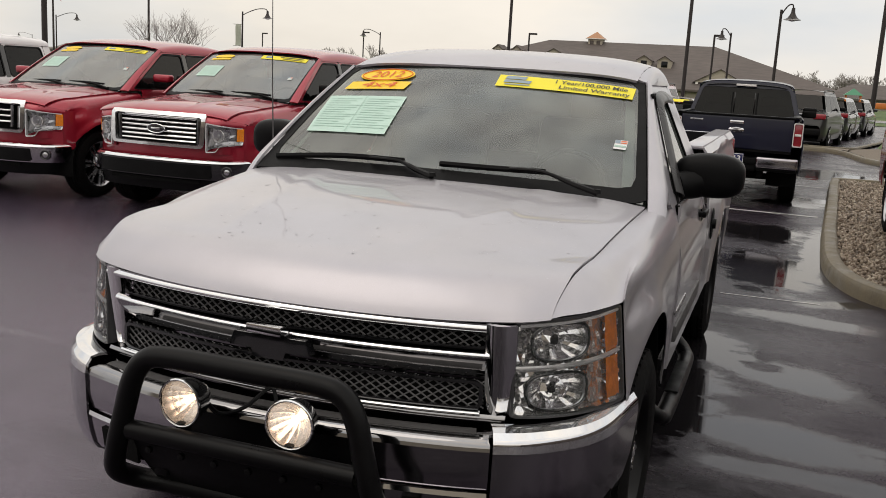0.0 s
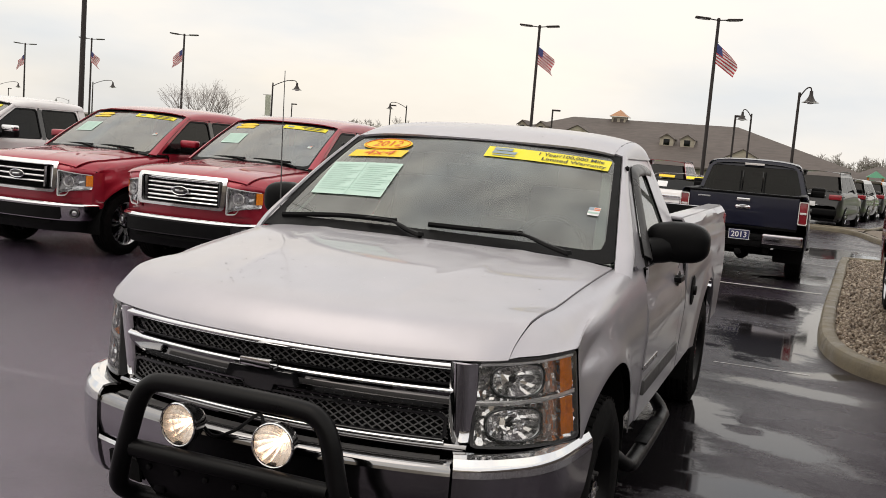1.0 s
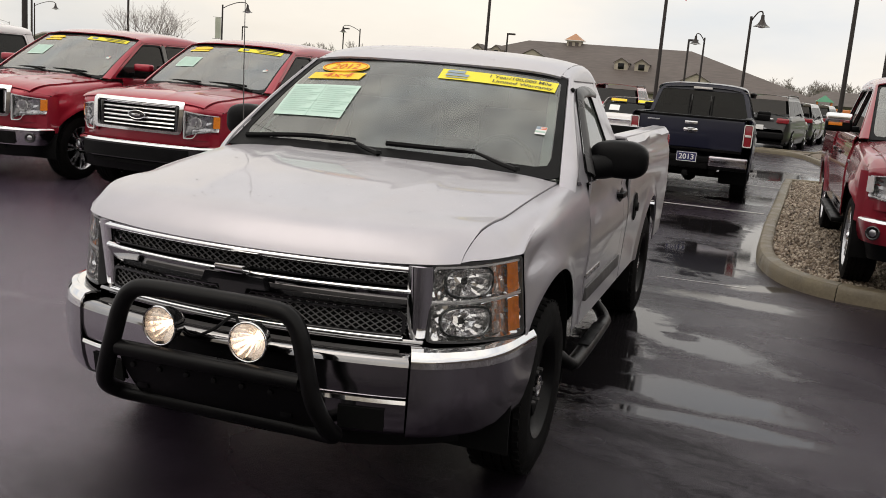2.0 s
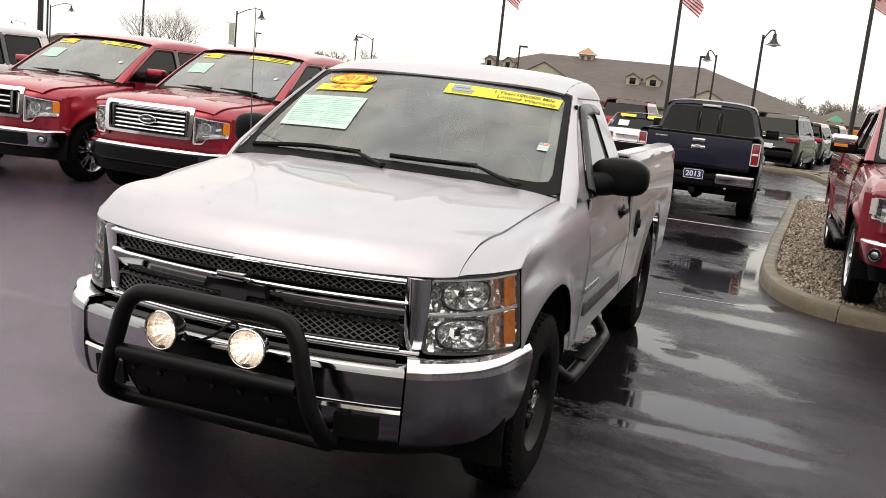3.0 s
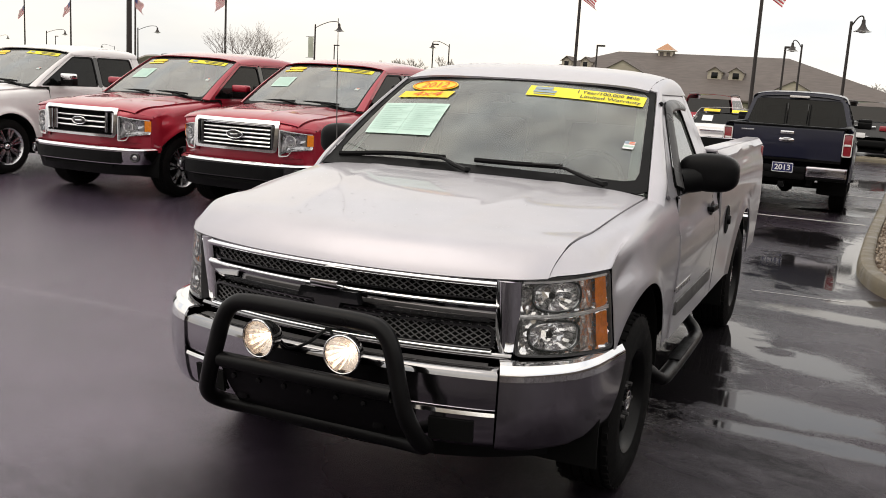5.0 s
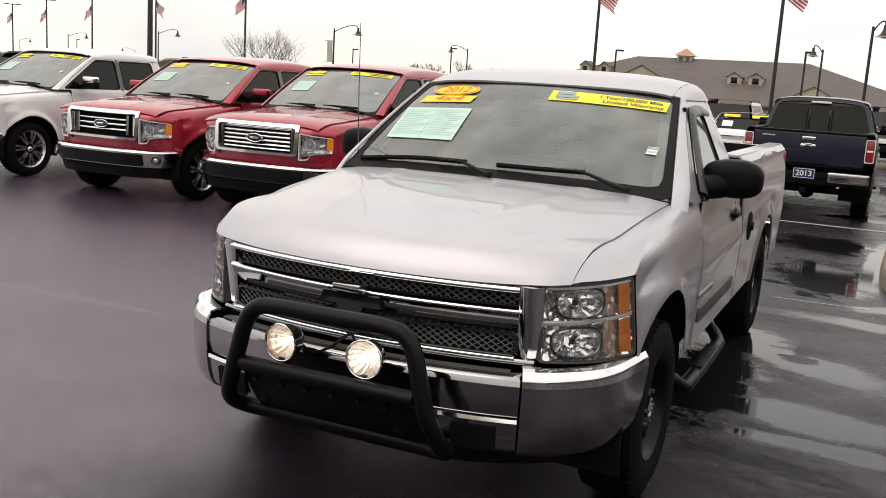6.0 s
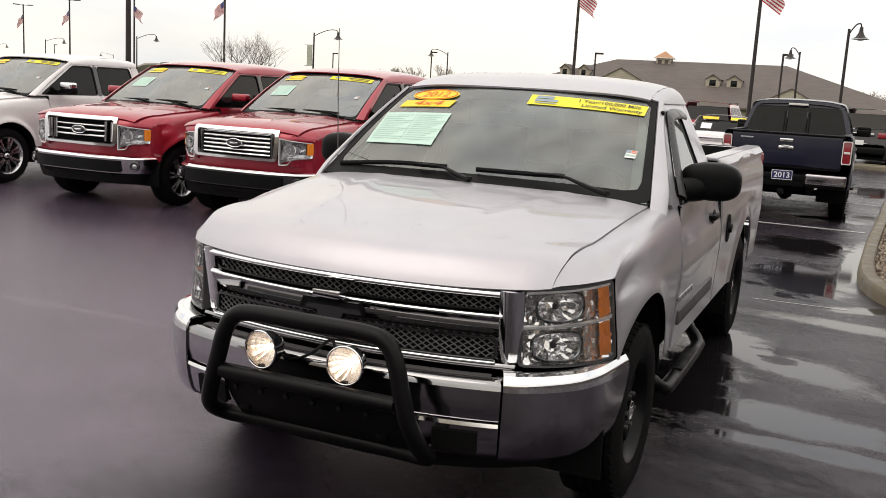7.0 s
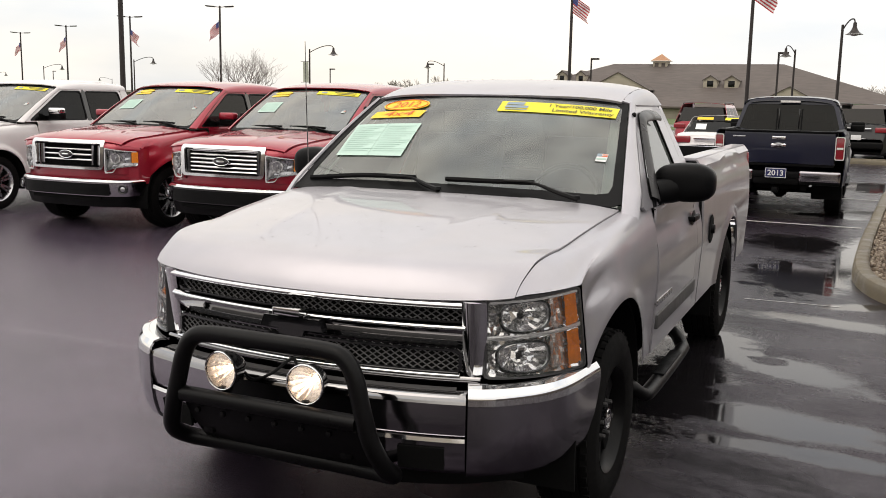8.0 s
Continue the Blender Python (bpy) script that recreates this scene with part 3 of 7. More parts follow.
# ---- pickup bodies: facing -y, grille near y = 0, wheels on z = 0 ----
def hood_z(S, x, y):
    a = min(1.0, abs(x) / 0.85)
    d = max(0.0, y - S["lip"](x))
    d *= 1 - S["blunt"] * a**4 * math.exp(-d / 0.35)
    z = rise(S["nose"], d) + S["corner"] * a**4 * max(0.0, 1 - d / S["corner_reach"]) ** S["corner_fade"]
    z -= S["crown"] * a**3 * min(1.0, d / 0.4)
    ridge = S["ridge"] * math.exp(-(((abs(x) - 0.30 - 0.16 * d) / 0.035) ** 2)) * min(1.0, d / 0.35)
    return z + ridge


def side_points(S, y, top):
    """Half section of the flank at y, from the given top point down to the sill."""
    xs, zs = top
    W = S["W"]
    f = S["full"] * min(1.0, max(0.4, y / 0.5)) if xs < 0.92 else 0.0
    return [(xs, zs), (xs + 0.52 * (W - xs), zs - 0.030 + 0.012 * f), (W - 0.032, zs - 0.082 + 0.026 * f), (W - 0.006, zs - 0.19 + 0.03 * f), (W + 0.008, 0.92), (W, 0.74), (W - 0.014, S["sill"])]


def arch_low(S, y):
    z = S["sill"]
    for h in (S["hub"], S["hub"] + S["base"]):
        if abs(y - h) < S["Ra"]:
            z = max(z, S["R"] + math.sqrt(S["Ra"] ** 2 - (y - h) ** 2))
    return z


def flank(S, side, ya, yb, top, nv=16, start=None, low=None, thick=0.012):
    """A flank panel between two stations, cut out over the wheels and flared round the arches."""
    ys = {ya + (yb - ya) * i / 34 for i in range(35)}
    for h in (S["hub"], S["hub"] + S["base"]):
        for k in range(25):
            y = h - S["Ra"] * math.cos(math.pi * k / 24)
            if ya < y < yb:
                ys |= {y}
        for e in (-1, 1):
            if ya < h + e * (S["Ra"] + 0.004) < yb:
                ys |= {h + e * (S["Ra"] + 0.004)}
    ys = sorted(ys)
    front, pull = [], []

    def at(i, v):
        y = ys[i]
        if start:
            f = front[round(v * nv)]
            if y < f + 0.12:
                y = f + (y - ya) / (f + 0.12 - ya) * 0.12
            if pull:
                k = max(0.0, 1 - (y - f) / S["hug_reach"])
                return on(y, v) + pull[round(v * nv)] * (k * k * (3 - 2 * k) * min(1.0, v * nv * S["seam_fixed"]))
        return on(y, v)

    def on(y, v):
        t = top(y)
        curve = spline([(*p, 0) for p in side_points(S, y, t)], 36)
        zl = max(arch_low(S, y), low(y) if low else 0)
        keep = [p for p in curve if p.y > zl + 1e-4]
        k = len(keep)
        if k < len(curve) and k:
            a, b = curve[k - 1], curve[k]
            keep.append(a.lerp(b, (a.y - zl) / max(1e-6, a.y - b.y)))
        lens = [0.0]
        for a, b in zip(keep, keep[1:]):
            lens.append(lens[-1] + (b - a).length)
        d = v * lens[-1]
        j = max(0, min(len(keep) - 2, sum(1 for q in lens if q <= d) - 1))
        p = keep[j].lerp(keep[j + 1], (d - lens[j]) / max(1e-6, lens[j + 1] - lens[j]))
        x = p.x
        for h in (S["hub"], S["hub"] + S["base"]):
            rr = math.hypot(y - h, p.y - S["R"]) - S["Ra"]
            x += S["flare"] * math.exp(-((rr / 0.055) ** 2)) * (1 if p.y > S["R"] - 0.1 else 0)
        x -= S["taper"] * max(0.0, (0.62 - y) / 0.62) ** 2
        return Vector((side * x, y, p.y))

    if start:
        for j in range(nv + 1):
            y = ya
            while y < ya + 0.5 and y < start(abs(on(y, j / nv).x)):
                y += 0.004
            front.append(y)
            if S["hug"]:
                p = on(y, j / nv)
                q = S["hug"](abs(p.x), p.z)
                pull.append(Vector((side * q[0], y, q[1])) - p)
    bm = bmesh.new()
    n = len(ys)
    rows = [[bm.verts.new(at(i, j / nv)) for j in range(nv + 1)] for i in range(n)]
    faces = []
    for i in range(n - 1):
        for j in range(nv):
            q = [rows[i][j], rows[i + 1][j], rows[i + 1][j + 1], rows[i][j + 1]]
            if side < 0:
                q = q[::-1]
            faces.append(bm.faces.new(q))
    bm.normal_update()
    bmesh.ops.solidify(bm, geom=faces, thickness=thick)
    return bm


def ws_at(S, s, t, lift=0.0):
    """A point on the windscreen: s across from -1 to 1, t up from 0 to 1."""
    (y0, z0), (y1, z1), w0, w1 = S["screen"]
    y = y0 + (y1 - y0) * t + (S["wrap0"] * (1 - t) + S["wrap1"] * t) * s * s
    z = z0 + (z1 - z0) * t + 0.02 * math.sin(math.pi * t) - 0.02 * s * s * (1 - t) - 0.035 * s * s * t
    w = w0 + (w1 - w0) * t
    slope = Vector((0, -(z1 - z0), y1 - y0)).normalized()
    return Vector((w * s, y, z)) + slope * lift


def roof_z(S, x, y):
    return rise(S["roof"], y) - 0.024 * (x / 0.7) ** 2 - 0.022 * (abs(x) / 0.70) ** 6


def cab_x(S, z):
    return S["belt_x"] - (z - S["belt"]) * S["lean"]


def wheel(S, place, parent, style, steer=0.0):
    """A wheel: tyre, rim with its spokes, and a centre cap; outer face towards local +x."""
    R, w = S["R"], S["tyre_w"]
    r = S["rim"]
    m = place
    prof = [(r, -w / 2 + 0.02), (R - 0.06, -w / 2), (R - 0.015, -w / 2 + 0.02), (R - 0.004, -w / 2 + 0.045)]
    for k in range(4):
        x = -w / 2 + 0.05 + k * (w - 0.1) / 4
        d = (w - 0.1) / 4
        prof += [(R, x + 0.004), (R, x + d - 0.012), (R - 0.009, x + d - 0.010), (R - 0.009, x + d - 0.002)]
    prof += [(R - 0.004, w / 2 - 0.045), (R - 0.015, w / 2 - 0.02), (R - 0.06, w / 2), (r + 0.03, w / 2 - 0.004), (r, w / 2 - 0.018), (r - 0.004, w / 2 - 0.04)]
    hub = new("wheel")
    hub.parent = parent
    hub.matrix_basis = m
    bm = lathe(prof, sides=44)
    # shoulder tread blocks
    for k in range(44):
        a = 2 * math.pi * (k + 0.5) / 44
        rot = Matrix.Rotation(a, 3, "X")
        for e in (-1, 1):
            box(bm, rot @ Vector((e * (w / 2 - 0.034), 0, R - 0.011)), (0.026, 0.028, 0.014), 0.0, rot)
    part("tyre", bm, "rubber", hub, "black all-terrain tyre")
    o = w / 2
    rim_mat = {"steel": "bar_black", "alloy": "satin_metal", "chrome": "satin_metal"}[style]
    bm = lathe([(r - 0.002, -o + 0.03), (r - 0.03, -o + 0.05), (r - 0.03, o - 0.07), (r - 0.012, o - 0.03), (r + 0.004, o - 0.012), (r + 0.004, o - 0.02), (r - 0.002, o - 0.06)], sides=40)
    part("rim", bm, rim_mat, hub)
    bm = bmesh.new()
    lathe([(0.0, o - 0.055), (0.105, o - 0.06), (0.12, o - 0.09), (r - 0.02, o - 0.12)], sides=32, bm=bm)
    part("wheel_disc", bm, "underbody", hub)
    n = {"steel": 8, "alloy": 7, "chrome": 7}[style]
    for k in range(n):
        a = 2 * math.pi * k / n
        rot = Matrix.Rotation(a, 3, "X")
        bm = bmesh.new()
        if style == "chrome":
            for e in (-0.14, 0.14):
                rot2 = Matrix.Rotation(a + e, 3, "X")
                box(bm, rot2 @ Vector((o - 0.045, 0, 0.06 + (r - 0.06) / 2)), (0.035, 0.030, r - 0.075), 0.008, rot2)
        else:
            box(bm, rot @ Vector((o - 0.055 if style == "alloy" else o - 0.075, 0, 0.05 + (r - 0.05) / 2)), (0.03, 0.055 if style == "alloy" else 0.075, r - 0.06), 0.01, rot)
        part("spoke", bm, rim_mat, hub)
    if style == "steel":
        cap = part("centre_cap", lathe([(0.0, o - 0.034), (0.036, o - 0.035), (0.045, o - 0.040), (0.050, o - 0.07), (0.0, o - 0.075)], sides=28), "gloss_black", hub, "black hub with a chrome ring")
        part("cap_ring", tube([(o - 0.034, 0.043 * math.cos(k * math.pi / 16), 0.043 * math.sin(k * math.pi / 16)) for k in range(32)], 0.0055, 6, closed=True), "chrome", cap)
        for k in range(4):
            part("cap_slot", bm_box((o - 0.032, 0.0, -0.021 + 0.014 * k), (0.006, 0.036, 0.006), 0.002), "chrome", cap)
    else:
        part("centre_cap", lathe([(0.0, o - 0.006), (0.022, o - 0.008), (0.036, o - 0.020), (0.044, o - 0.055), (0.0, o - 0.06)], sides=24), "chrome" if style != "alloy" else "satin_metal", hub, "chrome centre cap")
    for k in range(6):
        a = 2 * math.pi * (k + 0.5) / 6
        bm = lathe([(0.0, o - 0.028), (0.009, o - 0.030), (0.011, o - 0.06)], Matrix.Translation((0, 0.078 * math.cos(a), 0.078 * math.sin(a))), sides=8)
        part("lug_nut", bm, "grey_plastic" if style == "steel" else "chrome", hub)
    return hub


def pickup_body(S, root, paint):
    """All sheet metal, glass and wheels that both kinds of pickup share."""
    W, cab_r, bed0, bed1 = S["W"], S["cab_rear"], S["bed"][0], S["bed"][1]
    seam = S["seam"]
    yc = S["cowl"]

    def hood_pt(u, v):
        s = 2 * u - 1
        y_front = S["lip"](s * rise(seam, 0.0))
        y_rear = yc + S["cowl_wrap"] * s * s
        q = v**1.6
        y = y_front + (y_rear - y_front) * q
        for _ in range(5):
            x = s * (rise(seam, y) - 0.001)
            y = S["lip"](x) + (y_rear - S["lip"](x)) * q
        return Vector((x, y, hood_z(S, x, y)))

    part("hood", sheet(hood_pt, 48, 40, -0.012), paint, root, "silver hood beaded with rain" if paint == "silver" else "")

    def top(y):
        x = rise(seam, y) + S["gap"]
        return x, hood_z(S, x, y) + min(0.0, S["gap"])

    for side in (-1, 1):
        part("fender", flank(S, side, S["fender0"], S["doors"][0][0] - 0.004, top, 26, S["fender_start"], S["fender_low"], 0.003), paint, root)
        # panel behind the screen pillar foot down the flank: doors
        for k, (a, b) in enumerate(S["doors"]):
            dtop = lambda y: (cab_x(S, S["belt"]) + 0.006, S["belt"])
            door = part("door", flank(S, side, a, b, dtop, 14), paint, root)
            hx = S["W"] + 0.012
            bm = bm_box((side * (hx + 0.012), b - 0.14 - 0.1 * k, S["handle_z"]), (0.024, 0.17, 0.034), 0.011)
            box(bm, (side * (hx - 0.004), b - 0.21 - 0.1 * k, S["handle_z"]), (0.03, 0.03, 0.026), 0.006)
            box(bm, (side * (hx - 0.004), b - 0.07 - 0.1 * k, S["handle_z"]), (0.03, 0.03, 0.026), 0.006)
            part("handle", bm, S["handle_mat"], door)
            bm = lathe([(0.0, 0.002), (0.05, 0.004), (0.062, 0.0)], Matrix.Translation((side * (hx - 0.002), b - 0.14 - 0.1 * k, S["handle_z"])) @ Matrix.Diagonal((side, 1.2, 0.7, 1)), 20)
            part("handle_cup", bm, "black_plastic", door)
        a = S["doors"][-1][1] + 0.005
        part("cab_corner", flank(S, side, a, cab_r, lambda y: (cab_x(S, S["belt"]) + 0.006, S["belt"]), 12), paint, root)
        part("bed_side", flank(S, side, bed0, bed1, lambda y: (W - 0.055, S["rail"]), 18), paint, root)
        bm = bm_box((side * (W - 0.105), (bed0 + bed1) / 2, S["rail"] + 0.004), (0.11, bed1 - bed0, 0.022), 0.009)
        part("bed_rail", bm, S["rail_mat"], root)
        bm = bm_box((side * (W - 0.17), (bed0 + bed1) / 2, S["rail"] - 0.26), (0.03, bed1 - bed0 - 0.04, 0.5), 0.01)
        part("bed_inner_wall", bm, "black_plastic", root)
        # wheel housings
        for h in (S["hub"], S["hub"] + S["base"]):
            def liner(u, v, h=h):
                a = math.pi * (-0.08 + 1.16 * u)
                return Vector((side * (0.52 + (W - 0.535) * v), h - (S["Ra"] - 0.006) * math.cos(a), S["R"] + (S["Ra"] - 0.006) * math.sin(a)))
            part("wheel_housing", sheet(liner, 24, 2, 0.01), "underbody", root)
    # screen pillars, roof rails and cab sides
    zb, zt = S["belt"], S["top_z"]
    for side in (-1, 1):
        def front_line(t):
            p = ws_at(S, 1, t)
            z = p.z + 0.006
            return Vector((side * (cab_x(S, z)), p.y + S["pillar"], z - 0.01))

        def pillar(u, v):
            foot = S.get("foot", 0.0)
            u = u * (1 + foot) - foot  # the foot runs on, flared, into the fender
            k = max(0.0, 0.10 - u) / (0.10 + foot + 1e-6)
            e = ws_at(S, 1, u)
            a, b = Vector((side * (e.x + 0.004), e.y - 0.004, e.z + 0.004)), front_line(u)
            mid = (a + b) / 2 + Vector((side * 0.018, -0.016, 0.006))
            p = (1 - v) ** 2 * a + 2 * v * (1 - v) * mid + v * v * b
            return p + Vector((-side * 0.022 * k * v, -0.03 * k * k * v, -0.040 * k * k)) * (1 if foot else 0)
        part("screen_pillar", sheet(pillar, 30, 8, 0.012 * side), paint, root)

        def place(y, z):
            return Vector((side * cab_x(S, z), y, z))
        for outer, inner in S["frames"]:
            n = 72
            o2, i2 = outline2(rounded(outer, 0.03), n), outline2(rounded(inner, 0.045), n)
            part("door_frame", ring_plate(o2, i2, place, 0.014), paint, root)
            cy, cz = [sum(q[k] for q in i2) / n for k in (0, 1)]
            slim = [(cy + (y - cy) * 0.962, cz + (z - cz) * 0.925) for y, z in i2]
            lining = ring_plate(i2, slim, lambda y, z: place(y, z) + Vector((side * 0.004, 0, 0)), 0.01)
            part("window_seal", lining, "black_plastic", root)
            bm = bmesh.new()
            f = bm.faces.new([bm.verts.new(place(y, z) - Vector((side * 0.008, 0, 0))) for y, z in rounded(inner, 0.045)])
            bm.normal_update()
            part("side_window", bm, S["side_glass"], root, out=(side, 0, 0))
        for outline in S["centre_pillar"]:
            bm = prism(outline, lambda y, z, k: place(y, z) + Vector((side * (0.003 - 0.012 * k), 0, 0)))
            part("centre_pillar", bm, "gloss_black", root)
        for outline in S["solid"]:
            bm = prism(outline2(rounded(outline, 0.025), 40), lambda y, z, k: place(y, z) - Vector((side * 0.014 * k, 0, 0)))
            part("cab_pillar", bm, paint, root)

        def rail(u, v):
            y = S["screen"][1][0] + S["wrap1"] + (cab_r - 0.13 - S["screen"][1][0] - S["wrap1"]) * u
            a = Vector((side * 0.70, y, roof_z(S, 0.70, y)))
            b = Vector((side * cab_x(S, zt), y, zt - 0.004))
            mid = Vector((side * (cab_x(S, zt) - 0.004), y, a.z - 0.012))
            return (1 - v) ** 2 * a + 2 * v * (1 - v) * mid + v * v * b
        part("roof_rail", sheet(rail, 20, 8, 0.012 * side), paint, root)

    def roof_pt(u, v):
        x = (2 * u - 1) * 0.70
        y0 = S["screen"][1][0] + S["wrap1"] * (x / 0.73) ** 2 - 0.012
        y = y0 + (cab_r - 0.13 - y0) * v
        return Vector((x, y, roof_z(S, x, y)))
    part("roof", sheet(roof_pt, 36, 24, -0.012), paint, root)
    # rear wall of the cab with its window
    bw, tw = S["rear_pane"]
    wz = [(-bw, zb + 0.06), (bw, zb + 0.06), (tw, zt + S["pane_top"]), (-tw, zt + S["pane_top"])]
    ridge = [(x, roof_z(S, x, cab_r - 0.13) - 0.004) for x in (0.70, 0.60, 0.45, 0.25, 0.0, -0.25, -0.45, -0.60, -0.70)]
    oz = [(-0.93, 0.55), (0.93, 0.55), (cab_x(S, zb) - 0.01, zb), (cab_x(S, zt) - 0.012, zt - 0.01)] + ridge + [(0.012 - cab_x(S, zt), zt - 0.01), (0.01 - cab_x(S, zb), zb)]
    back = lambda x, z: Vector((x, cab_r - 0.015 - 0.22 * max(0.0, z - zb), z))
    mid_z = (zb + zt) / 2
    part("cab_rear_wall", ring_plate(round_about(oz, 96, (0, mid_z)), round_about(rounded(wz, 0.05), 96, (0, mid_z)), back, 0.02), paint, root)
    bm = bmesh.new()
    bm.faces.new([bm.verts.new(back(x, z) + Vector((0, 0.004, 0))) for x, z in rounded(wz, 0.05)])
    part("rear_window", bm, "dark_glass", root, out=(0, 1, 0))
    for x in (-0.21, 0.21):
        part("rear_window_bar", sheet(lambda u, v: back(x - 0.012 + 0.024 * u, zb + 0.06 + (zt - zb - 0.13) * v) + Vector((0, 0.006, 0)), 1, 4, 0.008), "black_plastic", root)
    # windscreen
    part("windscreen", sheet(lambda u, v: ws_at(S, (2 * u - 1) * 0.985, v), 24, 14), S["screen_glass"], root, out=(0, -1, 1))
    part("screen_seal", ring_plate([(s, t) for s, t in outline2([(-1, 0), (1, 0), (1, 1), (-1, 1)], 80)], outline2(rounded([(-S["frit"], S["frit_low"]), (S["frit"], S["frit_low"]), (S["frit"] + 0.01, 0.975), (-S["frit"] - 0.01, 0.975)], [0.07, 0.07, 0.04, 0.04]), 80), lambda s, t: ws_at(S, s, t, 0.003), 0.006), "black_plastic", root)
    # cowl with its grilles
    part("cowl", sheet(lambda u, v: Vector(((2 * u - 1) * 0.86, yc - 0.02 + S["cowl_wrap"] * (2 * u - 1) ** 2 + (S["screen"][0][0] + 0.05 - yc) * v, S["screen"][0][1] - 0.022 - 0.016 * (2 * u - 1) ** 2 + 0.018 * v)), 24, 4, 0.01), "black_plastic", root)
    # bed
    part("bed_floor", bm_box((0, (bed0 + bed1) / 2, S["rail"] - 0.52), (2 * W - 0.3, bed1 - bed0 - 0.02, 0.05), 0.005), "black_plastic", root)
    part("bed_front_wall", bm_box((0, bed0 + 0.02, S["rail"] - 0.28), (2 * W - 0.22, 0.03, 0.5), 0.008), "black_plastic", root)
    part("bed_front_liner", bm_box((0, bed0 + 0.045, S["rail"] - 0.285), (2 * W - 0.24, 0.015, 0.49), 0.004), "black_plastic", root)
    # chassis, axle and inner shells that close the view
    bm = bm_box((0, S["hub"] - 0.08, 0.72), (1.02, 0.95, 0.5), 0.03)
    part("engine_bay", bm, "underbody", root)
    part("floor_pan", bm_box((0, (S["hub"] + 0.5 + cab_r) / 2, 0.56), (1.9, cab_r - S["hub"] - 0.5, 0.10), 0.02), "underbody", root)
    for side in (-1, 1):
        part("frame_rail", bm_box((side * 0.42, bed1 / 2 + 0.1, 0.52), (0.09, bed1 - 0.1, 0.14), 0.015), "underbody", root)
    for h in (S["hub"], S["hub"] + S["base"]):
        part("axle", tube([(-0.8, h, S["R"] - 0.02), (0.8, h, S["R"] - 0.02)], 0.05, 10), "underbody", root)
    # cab interior
    part("dashboard", sheet(lambda u, v: Vector(((2 * u - 1) * 0.84, S["screen"][0][0] + 0.10 + 0.55 * v, zb - 0.035 + 0.035 * math.sin(math.pi * min(1, v * 1.2)) - 0.3 * max(0, v - 0.8) ** 1.0)), 16, 12, 0.03), "dash_top", root)
    part("dash_front", bm_box((0, S["screen"][0][0] + 0.60, zb - 0.22), (1.66, 0.10, 0.34), 0.04), "interior_dark", root)
    sx = 0.40
    wheel_c = Vector((sx, S["screen"][0][0] + 0.80, zb - 0.02))
    tilt = Matrix.Rotation(radians(-28), 4, "X")
    ringp = [wheel_c + tilt @ Vector((0.19 * math.cos(2 * math.pi * k / 28), 0, 0.19 * math.sin(2 * math.pi * k / 28))) for k in range(28)]
    bm = tube(ringp, 0.016, 8, closed=True)
    box(bm, wheel_c, (0.14, 0.05, 0.10), 0.02)
    box(bm, wheel_c, (0.34, 0.02, 0.03), 0.008)
    part("steering_wheel", bm, "interior_dark", root)
    for n, ys in enumerate(S["seats"]):
        for sx in (-0.42, 0.42):
            bm = bm_box((sx, ys, 0.98), (0.58, 0.52, 0.16), 0.05)
            box(bm, (sx, ys + 0.28, 1.25), (0.56, 0.15, 0.55), 0.06, Matrix.Rotation(radians(-14), 3, "X"))
            part("seat", bm, "interior", root)
            bm = bm_box((sx, ys + 0.37, 1.58), (0.27, 0.09, 0.17), 0.04)
            box(bm, (sx, ys + 0.36, 1.48), (0.12, 0.02, 0.08), 0.005)
            part("headrest", bm, "interior", root)
    part("rear_view_mirror", bm_box((0, S["screen"][1][0] - 0.13, S["screen"][1][1] - 0.17), (0.25, 0.03, 0.075), 0.014), "interior_dark", root)
    part("headliner", sheet(lambda u, v: Vector(((2 * u - 1) * 0.68, S["screen"][1][0] + 0.1 + (cab_r - S["screen"][1][0] - 0.16) * v, roof_z(S, (2 * u - 1) * 0.68, S["screen"][1][0] + 0.1 + (cab_r - S["screen"][1][0] - 0.16) * v) - 0.04)), 8, 8), "interior", root)
    for h in (S["hub"], S["hub"] + S["base"]):
        for side in (-1, 1):
            wheel(S, Matrix.Translation((side * (W - 0.012 + S["tyre_out"] - S["tyre_w"] / 2), h, S["R"])) @ Matrix.Rotation(0.6 * h + side, 4, "X") @ Matrix.Rotation(0 if side > 0 else math.pi, 4, "Z"), root, S["wheels"])


def wiper(S, root, pts, blade):
    bm = tube(spline(pts, 12), [0.019, 0.019, 0.018, 0.017, 0.016, 0.015, 0.013] + [0.011] * 6, 8, flat=0.7)
    w = part("wiper", bm, "black_plastic", root, "black wiper arm")
    part("blade", tube(spline(blade, 12), 0.0090, 6, flat=1.5), "black_plastic", w)
    part("pivot", lathe([(0.0, 0.018), (0.013, 0.016), (0.018, 0.0)], Matrix.Translation(pts[0]) @ Matrix.Rotation(radians(-90), 4, "Y"), 14), "black_plastic", w)


def screen_place(S, cx, ct, lean=0.0, lift=0.006):
    """Lays flat artwork (metres across and up) on the windscreen round a point given in metres across and share of its height."""
    (y0, z0), (y1, z1), w0, w1 = S["screen"]
    length = math.hypot(y1 - y0, z1 - z0)

    def put(a, b):
        c, s = math.cos(lean), math.sin(lean)
        a, b = a * c - b * s, a * s + b * c
        t = ct + b / length
        return ws_at(S, (cx + a) / (w0 + (w1 - w0) * t), t, lift)
    return put


